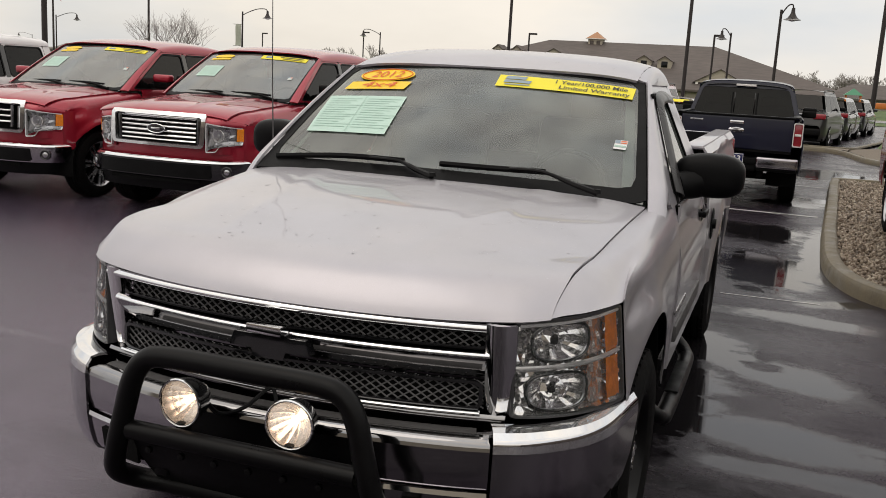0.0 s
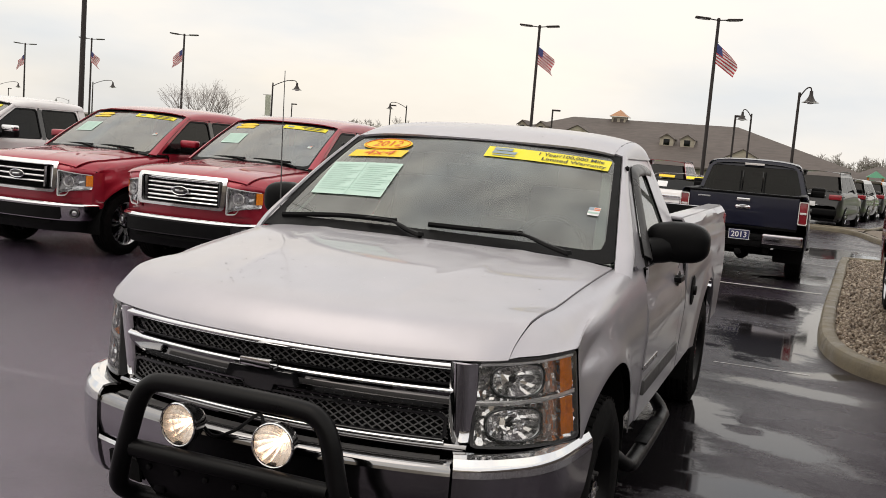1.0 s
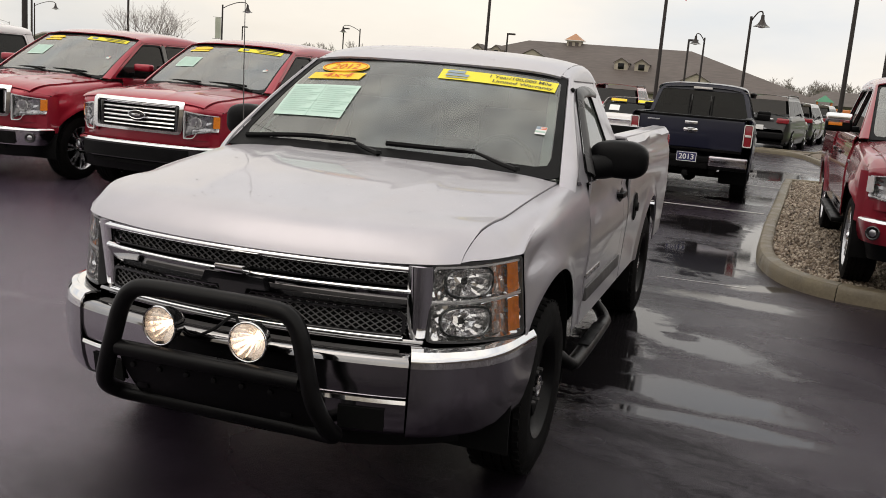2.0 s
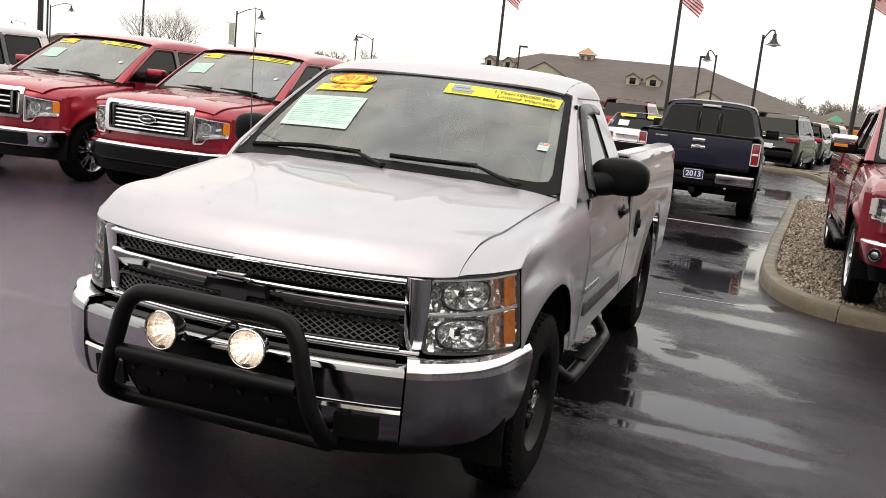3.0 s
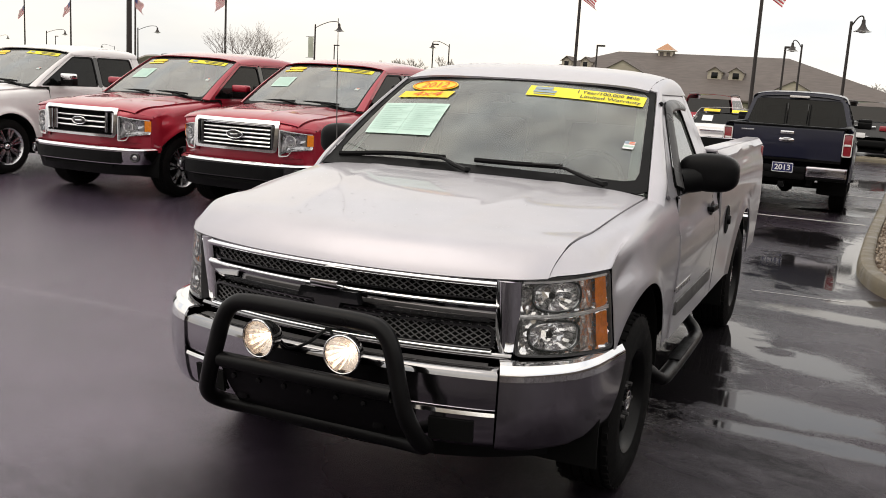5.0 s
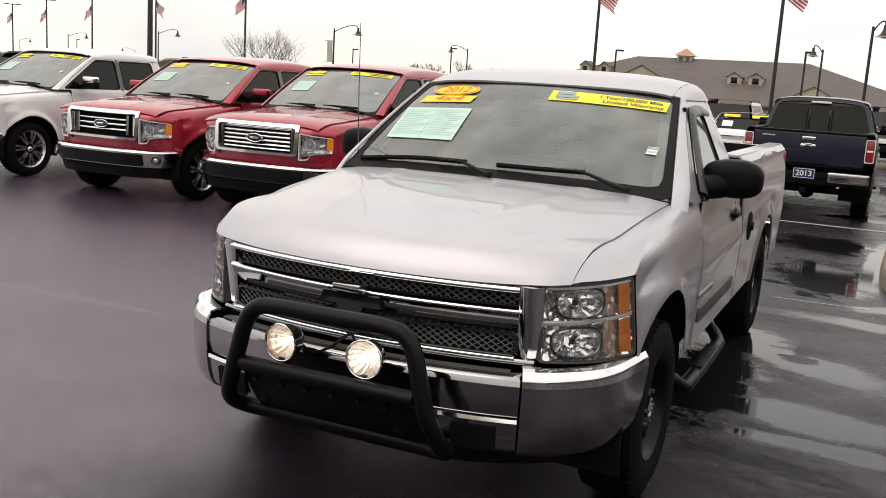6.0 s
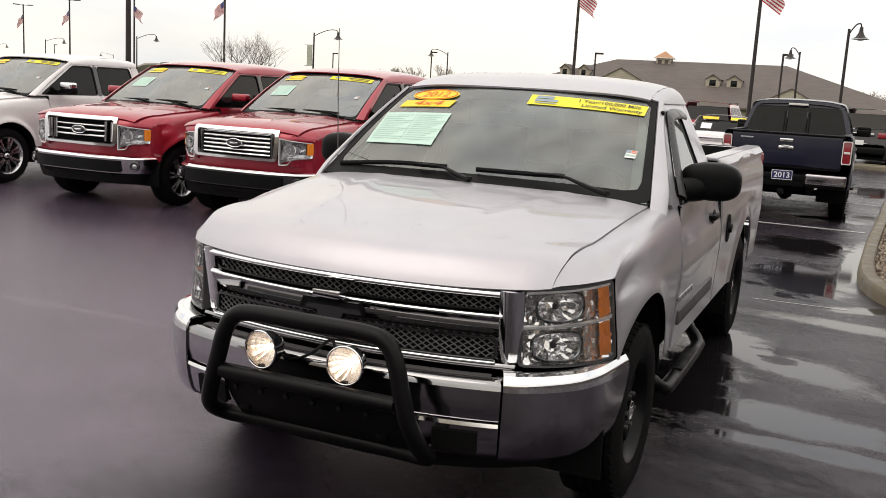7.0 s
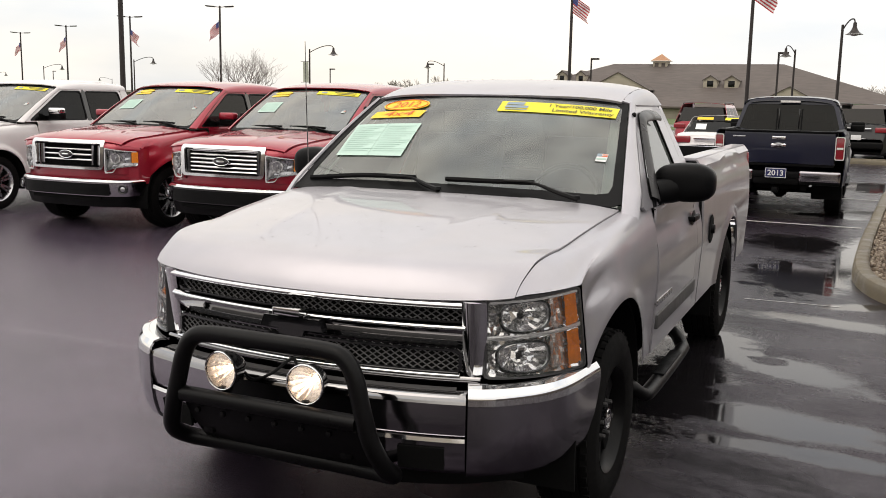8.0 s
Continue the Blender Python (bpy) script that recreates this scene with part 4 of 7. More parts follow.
def decal(put, w, h, mat, root, name, label="", lift=None, skew=0.0, n=10):
    return part(name, sheet(lambda u, v: put((u - 0.5) * w + skew * (v - 0.5) * h, (v - 0.5) * h), n, 3), mat, root, label, fix=False)


def screen_stickers(S, root, full):
    """Dealer decals on the windscreen."""
    put = screen_place(S, *S["stick_oval"])
    d = part("year_sticker", prism([(0.5 * S["oval"][0] * math.cos(2 * math.pi * k / 32), 0.5 * S["oval"][1] * math.sin(2 * math.pi * k / 32)) for k in range(32)], lambda a, b, k: put(a, b) + Vector((0, -0.001, 0.002)) * (1 - k)), "orange_yellow", root, "orange-yellow oval year sticker")
    put4 = screen_place(S, *S["stick_4x4"])
    e = decal(put4, S["four"][0], S["four"][1], "orange_yellow", root, "drive_sticker", "orange-yellow sticker strip", skew=0.25)
    put3 = screen_place(S, *S["stick_band"])
    b = decal(put3, S["band"][0], S["band"][1], "yellow", root, "warranty_sticker", "yellow warranty sticker across the screen")
    up = Vector((0, -0.002, 0.003))
    if full:
        ring = [put(0.46 * S["oval"][0] * math.cos(2 * math.pi * k / 40), 0.45 * S["oval"][1] * math.sin(2 * math.pi * k / 40)) + up for k in range(40)]
        part("printed_ring", tube(ring, 0.0025, 4, closed=True), "red_print", d)
        lettering("2012", S["oval"][1] * 0.70, lambda a, q: put(a, q) + up * 1.2, "red_print", d, shear=0.2, bold=0.0)
        lettering("4x4", S["four"][1] * 1.0, lambda a, q: put4(a * 1.7, q) + up, "red_print", e, shear=0.25, bold=0.0)
        w, h = S["band"]
        lettering("1 Year/100,000 Mile", h * 0.42, lambda a, q: put3(w * 0.185 + a * 0.93, h * 0.20 + q) + up, "ink", b, bold=0.0005)
        lettering("Limited Warranty", h * 0.42, lambda a, q: put3(w * 0.22 + a, -h * 0.24 + q) + up, "ink", b, bold=0.0005)
        for k, (x, z, ww, hh) in enumerate(((-0.365, 0.26, 0.155, 0.27), (-0.345, -0.06, 0.20, 0.25), (-0.34, -0.33, 0.19, 0.09))):
            decal(lambda a, q: put3(w * x + a, h * z + q) + up, w * ww, h * hh, "blue_print", b, "printed_bar", n=3, skew=0.15)
    else:
        w, h = S["band"]
        for x, z, ww, hh in ((-0.33, 0.05, 0.14, 0.45), (0.17, 0.2, 0.5, 0.18), (0.2, -0.2, 0.42, 0.18)):
            decal(lambda a, q: put3(w * x + a, h * z + q) + up, w * ww, h * hh, "ink" if x > 0 else "blue_print", b, "printed_bar", n=3)
    put5 = screen_place(S, *S["stick_paper"])
    p = decal(put5, S["paper"][0], S["paper"][1], "paper", root, "window_paper", "pale green window papers with printed lines")
    w, h = S["paper"]
    for col in (-0.25, 0.25):
        for k in range(13):
            ww = 0.30 + 0.06 * ((k * 7 + int(col * 8)) % 4)
            decal(lambda a, q: put5(w * (col - 0.21 + ww / 2) + a, h * (0.40 - 0.064 * k) + q) + up * 0.7, w * ww, h * 0.014, "paper_ink", p, "printed_line", n=2)
    decal(lambda a, q: put5(a, q) + up * 0.8, 0.004, h, "paper_ink", p, "fold", n=1)
    put6 = screen_place(S, *S["stick_tag"])
    tag = decal(put6, 0.052, 0.062, "white_print", root, "inspection_tag", "small white square window tag", n=2)
    for a0, b0, w0, h0, mt in ((-0.014, 0.018, 0.022, 0.022, "blue_print"), (0.012, 0.022, 0.026, 0.006, "red_print"), (0.012, 0.010, 0.026, 0.006, "red_print"), (0.0, -0.012, 0.048, 0.012, "paper_ink")):
        decal(lambda a, q: put6(a0 + a, b0 + q) + up * 0.6, w0, h0, mt, tag, "printed_bar", n=1)


# ---- the silver regular-cab pickup ----
def lamp_line(x):
    """Plan line of the headlight's face: y at x."""
    for k in range(61):
        u = k / 60
        if (1 - u) ** 2 * 0.718 + 2 * u * (1 - u) * 0.893 + u * u * 0.958 >= x:
            break
    return (1 - u) ** 2 * -0.022 + 2 * u * (1 - u) * 0.068 + u * u * 0.33 + 0.008


def lamp_hug(x, z):
    """Where the fender's front edge meets the headlight: half width and height for a point of the raw edge."""
    u = min(1.0, max(0.0, (x - 0.718) / 0.24))
    z = 1.033 + 0.010 * u**0.7 if x < 0.93 else min(z, 1.043)
    return min(x, 0.956 + 0.036 * min(1.0, max(0.0, (1.03 - z) / 0.29))), z


SIL = dict(
    hub=0.765, base=3.340, R=0.388, Ra=0.525, rim=0.222, tyre_w=0.265, tyre_out=0.022, W=1.0, sill=0.50, wheels="steel",
    lip=lambda x: -0.135 + 0.142 * (x / 0.8) ** 2 + 0.035 * max(0.0, (abs(x) - 0.70) / 0.1) ** 2,
    nose=[(0.0, 1.012), (0.012, 1.036), (0.05, 1.084), (0.085, 1.114), (0.115, 1.127), (0.32, 1.164), (0.65, 1.212), (1.25, 1.272)],
    taper=0.0, full=1.0, corner=0.020, corner_reach=0.3, corner_fade=1, crown=0.022, ridge=0.0045, blunt=0.60,
    seam=[(-0.2, 0.79), (0.06, 0.797), (0.2, 0.814), (0.6, 0.838), (1.0, 0.868), (1.5, 0.905)],
    hug=lamp_hug, hug_reach=0.45, gap=0.0015, frit=0.950, frit_low=0.085, flare=0.016, screen_glass="glass", seam_fixed=1.0, fender0=-0.02, fender_start=lamp_line, fender_low=lambda y: 0.66 if y < 0.34 else 0.0, rear_pane=(0.62, 0.55), pane_top=-0.05,
    cowl=1.075, cowl_wrap=0.11, screen=((1.10, 1.265), (1.84, 1.752), 0.885, 0.735), wrap0=0.10, wrap1=0.06,
    roof=[(1.7, 1.706), (1.84, 1.748), (2.0, 1.800), (2.3, 1.838), (2.5, 1.832), (2.6, 1.812), (2.68, 1.762)],
    belt=1.225, belt_x=0.972, lean=0.465, top_z=1.715, pillar=0.085, foot=0.07, cab_rear=2.80, doors=[(1.505, 2.62)], bed=(2.83, 5.25), rail=1.385,
    handle_z=1.075, handle_mat="black_plastic", rail_mat="silver", side_glass="glass", seats=[2.05],
    frames=[([(1.30, 1.225), (2.62, 1.225), (2.60, 1.715), (1.985, 1.715)], [(1.49, 1.262), (2.40, 1.262), (2.39, 1.672), (1.985, 1.672)])],
    centre_pillar=[],
    solid=[[(2.625, 1.225), (2.80, 1.225), (2.68, 1.715), (2.605, 1.715)]],
    stick_oval=(-0.50, 0.872), oval=(0.30, 0.125), stick_4x4=(-0.515, 0.757), four=(0.33, 0.074), stick_band=(0.392, 0.858), band=(0.63, 0.105),
    stick_paper=(-0.525, 0.47), paper=(0.42, 0.30), stick_tag=(0.722, 0.388),
)


def grille_pt(x, z, d=0.0):
    return Vector((x, SIL["lip"](x) + 0.010 - 0.02 * (1.02 - z) + d, z))


def bar_along(x0, x1, z0, z1, bulge, d=0.0, nx=40, nz=6, fn=grille_pt, lean=0.0):
    """A convex strip across the grille; lean: how far its upper edge stands forward."""
    return sheet(lambda u, v: fn(x0 + (x1 - x0) * u, z0 + (z1 - z0) * v, d - bulge * math.sin(math.pi * v) - lean * v), nx, nz, 0.012)


def lattice(place, x0, x1, z0, z1, pitch, rad, depth):
    """Crossed wires of a grille insert, as one mesh."""
    bm = bmesh.new()
    h = z1 - z0
    for e in (-1, 1):
        x = x0 - h * 1.4
        while x < x1 + h * 1.4:
            a, b = (x, z0), (x + e * h * 1.5, z1)
            if e < 0:
                a, b = (x + h * 1.5, z0), (x, z1)
            lo, hi = 0.0, 1.0
            dx = b[0] - a[0]
            for lim, s in ((x0, 1), (x1, -1)):
                t = (lim - a[0]) / dx
                if s * dx > 0:
                    lo = max(lo, t)
                else:
                    hi = min(hi, t)
            if hi - lo > 0.03:
                pts = [place(a[0] + dx * (lo + (hi - lo) * k / 3), a[1] + (b[1] - a[1]) * (lo + (hi - lo) * k / 3), depth + 0.004 * e) for k in range(4)]
                tube(pts, rad, 5, bm)
            x += pitch
    return bm


def silver_pickup():
    S = SIL
    root = thing("pickup_truck", Matrix(), "silver regular-cab pickup truck with black bull bar, wet from rain", "pickup truck")
    pickup_body(S, root, "silver")

    # grille
    grille = new("grille")
    grille.parent = root
    part("top_bar", bar_along(-0.70, 0.70, 0.988, 1.016, 0.012, -0.014), "chrome", grille)
    part("middle_band", bar_along(-0.655, 0.655, 0.838, 0.922, 0.004, 0.034, lean=0.050), "dark_chrome", grille, "broad chrome band with dark reflections put into its colour")
    part("bright_bar", bar_along(-0.65, 0.65, 0.914, 0.934, 0.014, -0.012), "chrome", grille)
    part("bottom_bar", bar_along(-0.70, 0.70, 0.718, 0.742, 0.008), "dark_chrome", grille)
    part("lower_lip", bar_along(-0.63, 0.63, 0.740, 0.754, 0.010, -0.006), "chrome", grille)
    for side in (-1, 1):
        part("side_bar", sheet(lambda u, v: grille_pt(side * (0.638 + 0.070 * v + 0.004 * u), 0.718 + 0.303 * u, 0.034 - 0.016 * math.sin(math.pi * v) - 0.050 * u), 12, 12, 0.014), "chrome", grille)
    for z0, z1, w, nm in ((0.934, 0.990, 0.640, "upper_mesh"), (0.752, 0.838, 0.632, "lower_mesh")):
        part(nm, lattice(grille_pt, -w, w, z0, z1, 0.034, 0.0026, 0.022), "mesh_grey", grille, "black diamond mesh insert")
        part("mesh_rim", ring_plate(outline2(rounded([(-w, z0), (w, z0), (w, z1), (-w, z1)], 0.014), 100), outline2(rounded([(-w + 0.012, z0 + 0.008), (w - 0.012, z0 + 0.008), (w - 0.012, z1 - 0.008), (-w + 0.012, z1 - 0.008)], 0.01), 100), lambda a, b: grille_pt(a, b, 0.004), 0.02), "gloss_black", grille)
        part("mesh_backing", sheet(lambda u, v: grille_pt(-w + 2 * w * u, z0 + (z1 - z0) * v, 0.055), 20, 2, 0.01), "underbody", grille)
    wing = [(-0.135, -0.022), (-0.058, -0.022), (-0.050, -0.047), (0.050, -0.047), (0.058, -0.022), (0.135, -0.022), (0.120, 0.022), (0.056, 0.022), (0.050, 0.044), (-0.050, 0.044), (-0.056, 0.022), (-0.120, 0.022)]
    emblem = part("emblem", prism(wing, lambda a, b, k: grille_pt(a, 0.895 + b, -0.052 + 0.040 * k)), "gloss_black", grille, "black winged emblem plate")
    part("emblem_edge", bm_box(grille_pt(0, 0.943, -0.060), (0.118, 0.052, 0.030), 0.006), "chrome", emblem, "chrome upper edge")

    # headlights
    for side in (-1, 1):
        lamp = new("headlight")
        lamp.parent = root

        def H(u, v, d=0.0):
            a, b, c = Vector((0.718, -0.022)), Vector((0.890 + 0.030 * (1 - v), 0.068)), Vector((0.952 + 0.036 * (1 - v), 0.330))
            p = (1 - u) ** 2 * a + 2 * u * (1 - u) * b + u * u * c
            n = ((1 - u) * (b - a) + u * (c - b)).normalized()
            zt, zb = 1.024 + 0.013 * max(0.0, u) ** 0.7, 0.742 - 0.002 * u
            return Vector((side * (p.x - n.y * d), p.y + n.x * d, zb + (zt - zb) * v))

        edge = rounded([(0, 0), (1, 0), (1, 1), (0, 1)], [0.02, 0.03, 0.07, 0.02])
        part("lens", sheet(lambda u, v: H(0.006 + 0.988 * u, 0.006 + 0.988 * v), 18, 10), "clear", lamp, "clear headlight lens", out=(side, -2, 0))
        part("gasket", ring_plate(outline2([(0.5 + (p - 0.5) * 1.022, 0.5 + (q - 0.5) * 1.035) for p, q in edge], 80), outline2([(0.5 + (p - 0.5) * 0.985, 0.5 + (q - 0.5) * 0.975) for p, q in edge], 80), lambda p, q: H(p, q, 0.002), 0.03 * side), "gasket", lamp, "thin dark rubber surround")
        part("reflector_housing", facets(lambda u, v, d: H(u, v, max(0.008, 0.058 + d - 0.048 * abs(2 * v - 1) ** 6 - 0.04 * abs(2 * u - 1) ** 8)), 26, 19, 0.015, 5 + side), "reflector", lamp, sharp=1)
        part("top_strip", sheet(lambda u, v: H(0.02 + 0.95 * u, 0.945 + 0.03 * v, 0.004), 18, 2, 0.01 * side), "lamp_silver", lamp)
        part("divider", sheet(lambda u, v: H(0.01 + 0.97 * u, 0.496 + 0.020 * v + 0.03 * u * u, 0.004 + 0.004 * math.cos(math.pi * (v - 0.5))), 18, 3, 0.006 * side), "lamp_silver", lamp)
        for v0, hv, u0 in ((0.752, 0.195, 0.375), (0.245, 0.198, 0.345)):
            hu = 0.258

            def disc(r, ang, d):
                c, q = math.cos(ang), math.sin(ang)
                k = (abs(c) ** 3.2 + abs(q) ** 3.2) ** (-1 / 3.2) * (1 - 0.10 * max(0.0, -q) * abs(c))
                return H(u0 + hu * r * k * c, v0 + hv * r * k * q, d)

            def bowl(u, v):
                r = 0.12 + 0.88 * u
                wave = 0.006 * math.sin(17 * (2 * math.pi * v)) * u if round(v * 26) % 26 else 0.0
                return disc(r, 2 * math.pi * v, 0.075 - 0.062 * r * r + wave)
            bw = part("reflector_bowl", sheet(bowl, 5, 26), "reflector", lamp, sharp=1)
            part("bowl_rim", tube([disc(1.0, 2 * math.pi * k / 40, 0.010) for k in range(40)], 0.0042, 6, closed=True), "gloss_black", bw)
            part("bowl_lip", tube([disc(0.93, 2 * math.pi * k / 40, 0.012) for k in range(40)], 0.003, 5, closed=True), "satin_metal", bw)
            c = H(u0, v0, 0.050)
            aim = Matrix.Translation(c) @ Matrix.Rotation(radians(-90 + side * 12), 4, "Z")
            part("bulb_shield", lathe([(0.0, 0.022), (0.012, 0.020), (0.015, 0.0), (0.015, -0.03)], aim, 16), "gloss_black", bw)
            part("bulb_bridge", bm_box(c + Vector((0, 0.012, 0)), (0.055, 0.008, 0.010), 0.003), "satin_metal", bw)
        for v0, v1 in ((0.05, 0.48), (0.545, 0.935)):
            part("turn_signal", facets(lambda u, v, d: H(0.815 + 0.155 * u, v0 + (v1 - v0) * v + 0.03 * u * u * (v0 > 0.5), 0.012 + d), 3, 6, 0.002, 8), "amber", lamp, "amber turn signal", sharp=1)
            part("side_reflector", facets(lambda u, v, d: H(0.645 + 0.165 * u, v0 + (v1 - v0) * v + 0.015 * (v0 > 0.5), 0.024 + d), 6, 5, 0.004, 9), "pale_amber", lamp, sharp=1)

    # front bumper
    plan = [(0.0, -0.255), (0.35, -0.228), (0.70, -0.145), (0.875, -0.020), (0.972, 0.15), (1.016, 0.43)]

    def B(s, z, inset):
        p = spline([(*q, 0) for q in [(-plan[1][0], plan[1][1])] + plan], 48)
        i = 8 + 40 * abs(s)
        k = min(47, int(i))
        q = p[k].lerp(p[k + 1], i - k)
        n = (p[min(48, k + 2)] - p[max(0, k - 1)]).normalized()
        return Vector(((q.x - n.y * inset) * (1 if s >= 0 else -1), q.y + n.x * inset, z))

    split = 0.402
    top = [(0.722, 0.080), (0.727, 0.040), (0.722, 0.018), (0.702, 0.004), (0.672, 0.0)]
    body = [(0.672, 0.0), (0.60, 0.002), (0.54, 0.004), (0.47, 0.014), (0.415, 0.032), (0.395, 0.07)]
    for side in (-1, 1):
        for prof, nm, mt in ((top, "bumper_cap", "chrome"), (body, "bumper_end", "bumper")):
            def end(u, v, prof=prof):
                i = v * (len(prof) - 1)
                k = min(len(prof) - 2, int(i))
                z, ins = [prof[k][j] + (prof[k + 1][j] - prof[k][j]) * (i - k) for j in (0, 1)]
                last = 1.0 - 0.075 * max(0.0, (0.70 - z) / 0.3) ** 1.6
                return B(side * (split + (last - split) * u), z, ins + (0.006 if side < 0 else 0.0))
            part(nm, sheet(end, 26, 12, 0.008 * side), mt, root)
    cen_top = [(0.704, 0.11), (0.708, 0.05), (0.705, 0.028), (0.694, 0.012), (0.672, 0.006)]
    cen = [(0.672, 0.006), (0.60, 0.008), (0.555, 0.016), (0.548, 0.020)]
    low = [(0.536, 0.010), (0.48, 0.018), (0.42, 0.034), (0.395, 0.07)]
    for prof, nm, mt, lab in ((cen_top, "bumper_ledge", "dark_chrome", ""), (cen, "bumper_face", "bumper", ""), (low, "valance", "bumper", "")):
        def mid(u, v, prof=prof):
            i = v * (len(prof) - 1)
            k = min(len(prof) - 2, int(i))
            z, ins = [prof[k][j] + (prof[k + 1][j] - prof[k][j]) * (i - k) for j in (0, 1)]
            s = -split - 0.010 + u * (2 * split + 0.040)
            return B(s, z, ins + (0.02 if s > split - 0.003 else 0.0))
        part(nm, sheet(mid, 48, 10), mt, root, lab)
    part("bumper_lip", sheet(lambda u, v: B((2 * u - 1) * (split - 0.006), 0.534 + 0.014 * v, 0.004 + 0.004 * v), 48, 2, 0.004), "chrome", root)
    part("step_pad", sheet(lambda u, v: B((2 * u - 1) * 0.37, 0.709 + 0.003 * math.sin(math.pi * v), 0.050 + 0.045 * v), 40, 4, 0.006), "grey_plastic", root, "dark ribbed pad on the bumper")
    for side in (-1, 1):
        part("bumper_vent", sheet(lambda u, v: B(side * (0.26 + 0.09 * u), 0.425 + 0.085 * v, 0.006 + 0.012 * (1 - v)), 8, 3, 0.01 * side), "underbody", root)
    part("air_dam", sheet(lambda u, v: Vector(((2 * u - 1) * 0.80, -0.08 + 0.28 * abs(2 * u - 1) ** 3, 0.30 + 0.12 * v)), 24, 3, 0.012), "black_plastic", root)

    # bull bar with two driving lamps
    bar = new("bull_bar")
    bar.parent = root
    tagged(bar, "black tubular bull bar with skid plate")
    half = [(0.0, -0.385, 0.876), (0.24, -0.385, 0.874), (0.318, -0.385, 0.852), (0.358, -0.388, 0.79), (0.385, -0.39, 0.69), (0.416, -0.385, 0.58), (0.450, -0.35, 0.485), (0.445, -0.27, 0.425), (0.33, -0.22, 0.402), (0.0, -0.21, 0.40)]
    loop = spline(half, 44)
    path = [p + Vector((0.035, 0, 0)) for p in loop + [Vector((-p.x, p.y, p.z)) for p in loop[-2:0:-1]]]
    part("hoop", tube(path, 0.032, 16, closed=True), "bar_black", bar, "black powder-coated steel tube")
    part("cross_tube", tube([(-0.335, -0.385, 0.635), (0.400, -0.385, 0.635)], 0.030, 14), "bar_black", bar)
    part("skid_plate", sheet(lambda u, v: Vector((0.03 + (2 * u - 1) * 0.372, -0.375 + 0.15 * (1 - v) ** 1.4, 0.405 + 0.225 * v)), 12, 6, 0.008), "bar_black", bar)
    for k in range(6):
        part("skid_bolt", lathe([(0.0, 0.012), (0.010, 0.010), (0.012, 0.0)], Matrix.Translation((-0.28 + 0.112 * k, -0.366, 0.575)) @ Matrix.Rotation(radians(-90), 4, "Z"), 10), "bar_black", bar)
    for side in (-1, 1):
        part("mount_arm", bm_box((side * 0.30, -0.16, 0.50), (0.05, 0.26, 0.09), 0.01), "bar_black", bar)
        c = Matrix.Translation((side * 0.177, -0.335, 0.735)) @ Matrix.Rotation(radians(-90 + 4 * side), 4, "Z")
        lamp = new("driving_lamp")
        lamp.parent = bar
        part("housing", lathe([(0.0, -0.075), (0.035, -0.07), (0.060, -0.03), (0.070, 0.012), (0.074, 0.024), (0.071, 0.03), (0.066, 0.030)], c, 32), "gloss_black", lamp)
        part("reflector", lathe([(0.006, -0.05), (0.018, -0.046), (0.03, -0.036), (0.044, -0.020), (0.055, -0.002), (0.067, 0.026)], c, 18), "soft_reflector", lamp, "round faceted reflector", sharp=1)
        part("cover", lathe([(0.0, 0.042), (0.03, 0.039), (0.055, 0.033), (0.068, 0.027)], c, 32), "clear", lamp, out=(0, -1, 0))
        part("bulb", lathe([(0.0, 0.008), (0.009, 0.002), (0.011, -0.02), (0.008, -0.05)], c, 12), "glow", lamp, "small lit bulb")
        part("rim", tube([c @ Vector((0.030, 0.070 * math.cos(2 * math.pi * k / 32), 0.070 * math.sin(2 * math.pi * k / 32))) for k in range(32)], 0.0035, 8, closed=True), "chrome", lamp)
        part("bracket", bm_box((side * 0.177, -0.345, 0.655), (0.03, 0.04, 0.04), 0.006), "bar_black", lamp)
    part("lamp_cable", tube(spline([(-0.15, -0.27, 0.715), (-0.08, -0.30, 0.70), (0.0, -0.30, 0.735), (0.04, -0.22, 0.775), (0.10, -0.28, 0.72), (0.15, -0.27, 0.715)], 30), 0.006, 6), "black_plastic", bar)

    # door mirrors, window visors, trim
    for side in (-1, 1):
        mirror = new("door_mirror")
        mirror.parent = root
        bm = bmesh.new()
        bmesh.ops.create_uvsphere(bm, u_segments=36, v_segments=24, radius=1.0)
        for w in bm.verts:
            c = w.co
            k = (abs(c.x) ** 3.0 + abs(c.y) ** 3.0 + abs(c.z) ** 3.0) ** (-1 / 3.0)
            c *= k
            slim = 1 - 0.10 * max(0.0, -side * c.x)
            w.co = Vector((side * 1.074 + 0.152 * c.x, 1.76 + 0.085 * c.y, 1.335 + 0.098 * c.z * slim))
        part("mirror_shell", bm, "black_plastic", mirror, "black folding mirror housing")
        part("mirror_face", bm_box((side * 1.085, 1.841, 1.335), (0.20, 0.006, 0.12), 0.002), "chrome", mirror)
        part("mirror_arm", tube(spline([(side * 0.935, 1.66, 1.285), (side * 0.975, 1.70, 1.290), (side * 1.045, 1.75, 1.310)], 8), [0.060, 0.060, 0.061, 0.063, 0.065, 0.068, 0.070, 0.071, 0.070], 14), "black_plastic", mirror)
        bm = prism([(1.50, 1.215), (1.60, 1.165), (1.67, 1.235), (1.70, 1.36), (1.63, 1.34)], lambda y, z, k: Vector((side * (0.986 - 0.40 * max(0, z - 1.22) - 0.02 * k), y, z)))
        part("mirror_foot", bm, "black_plastic", mirror)
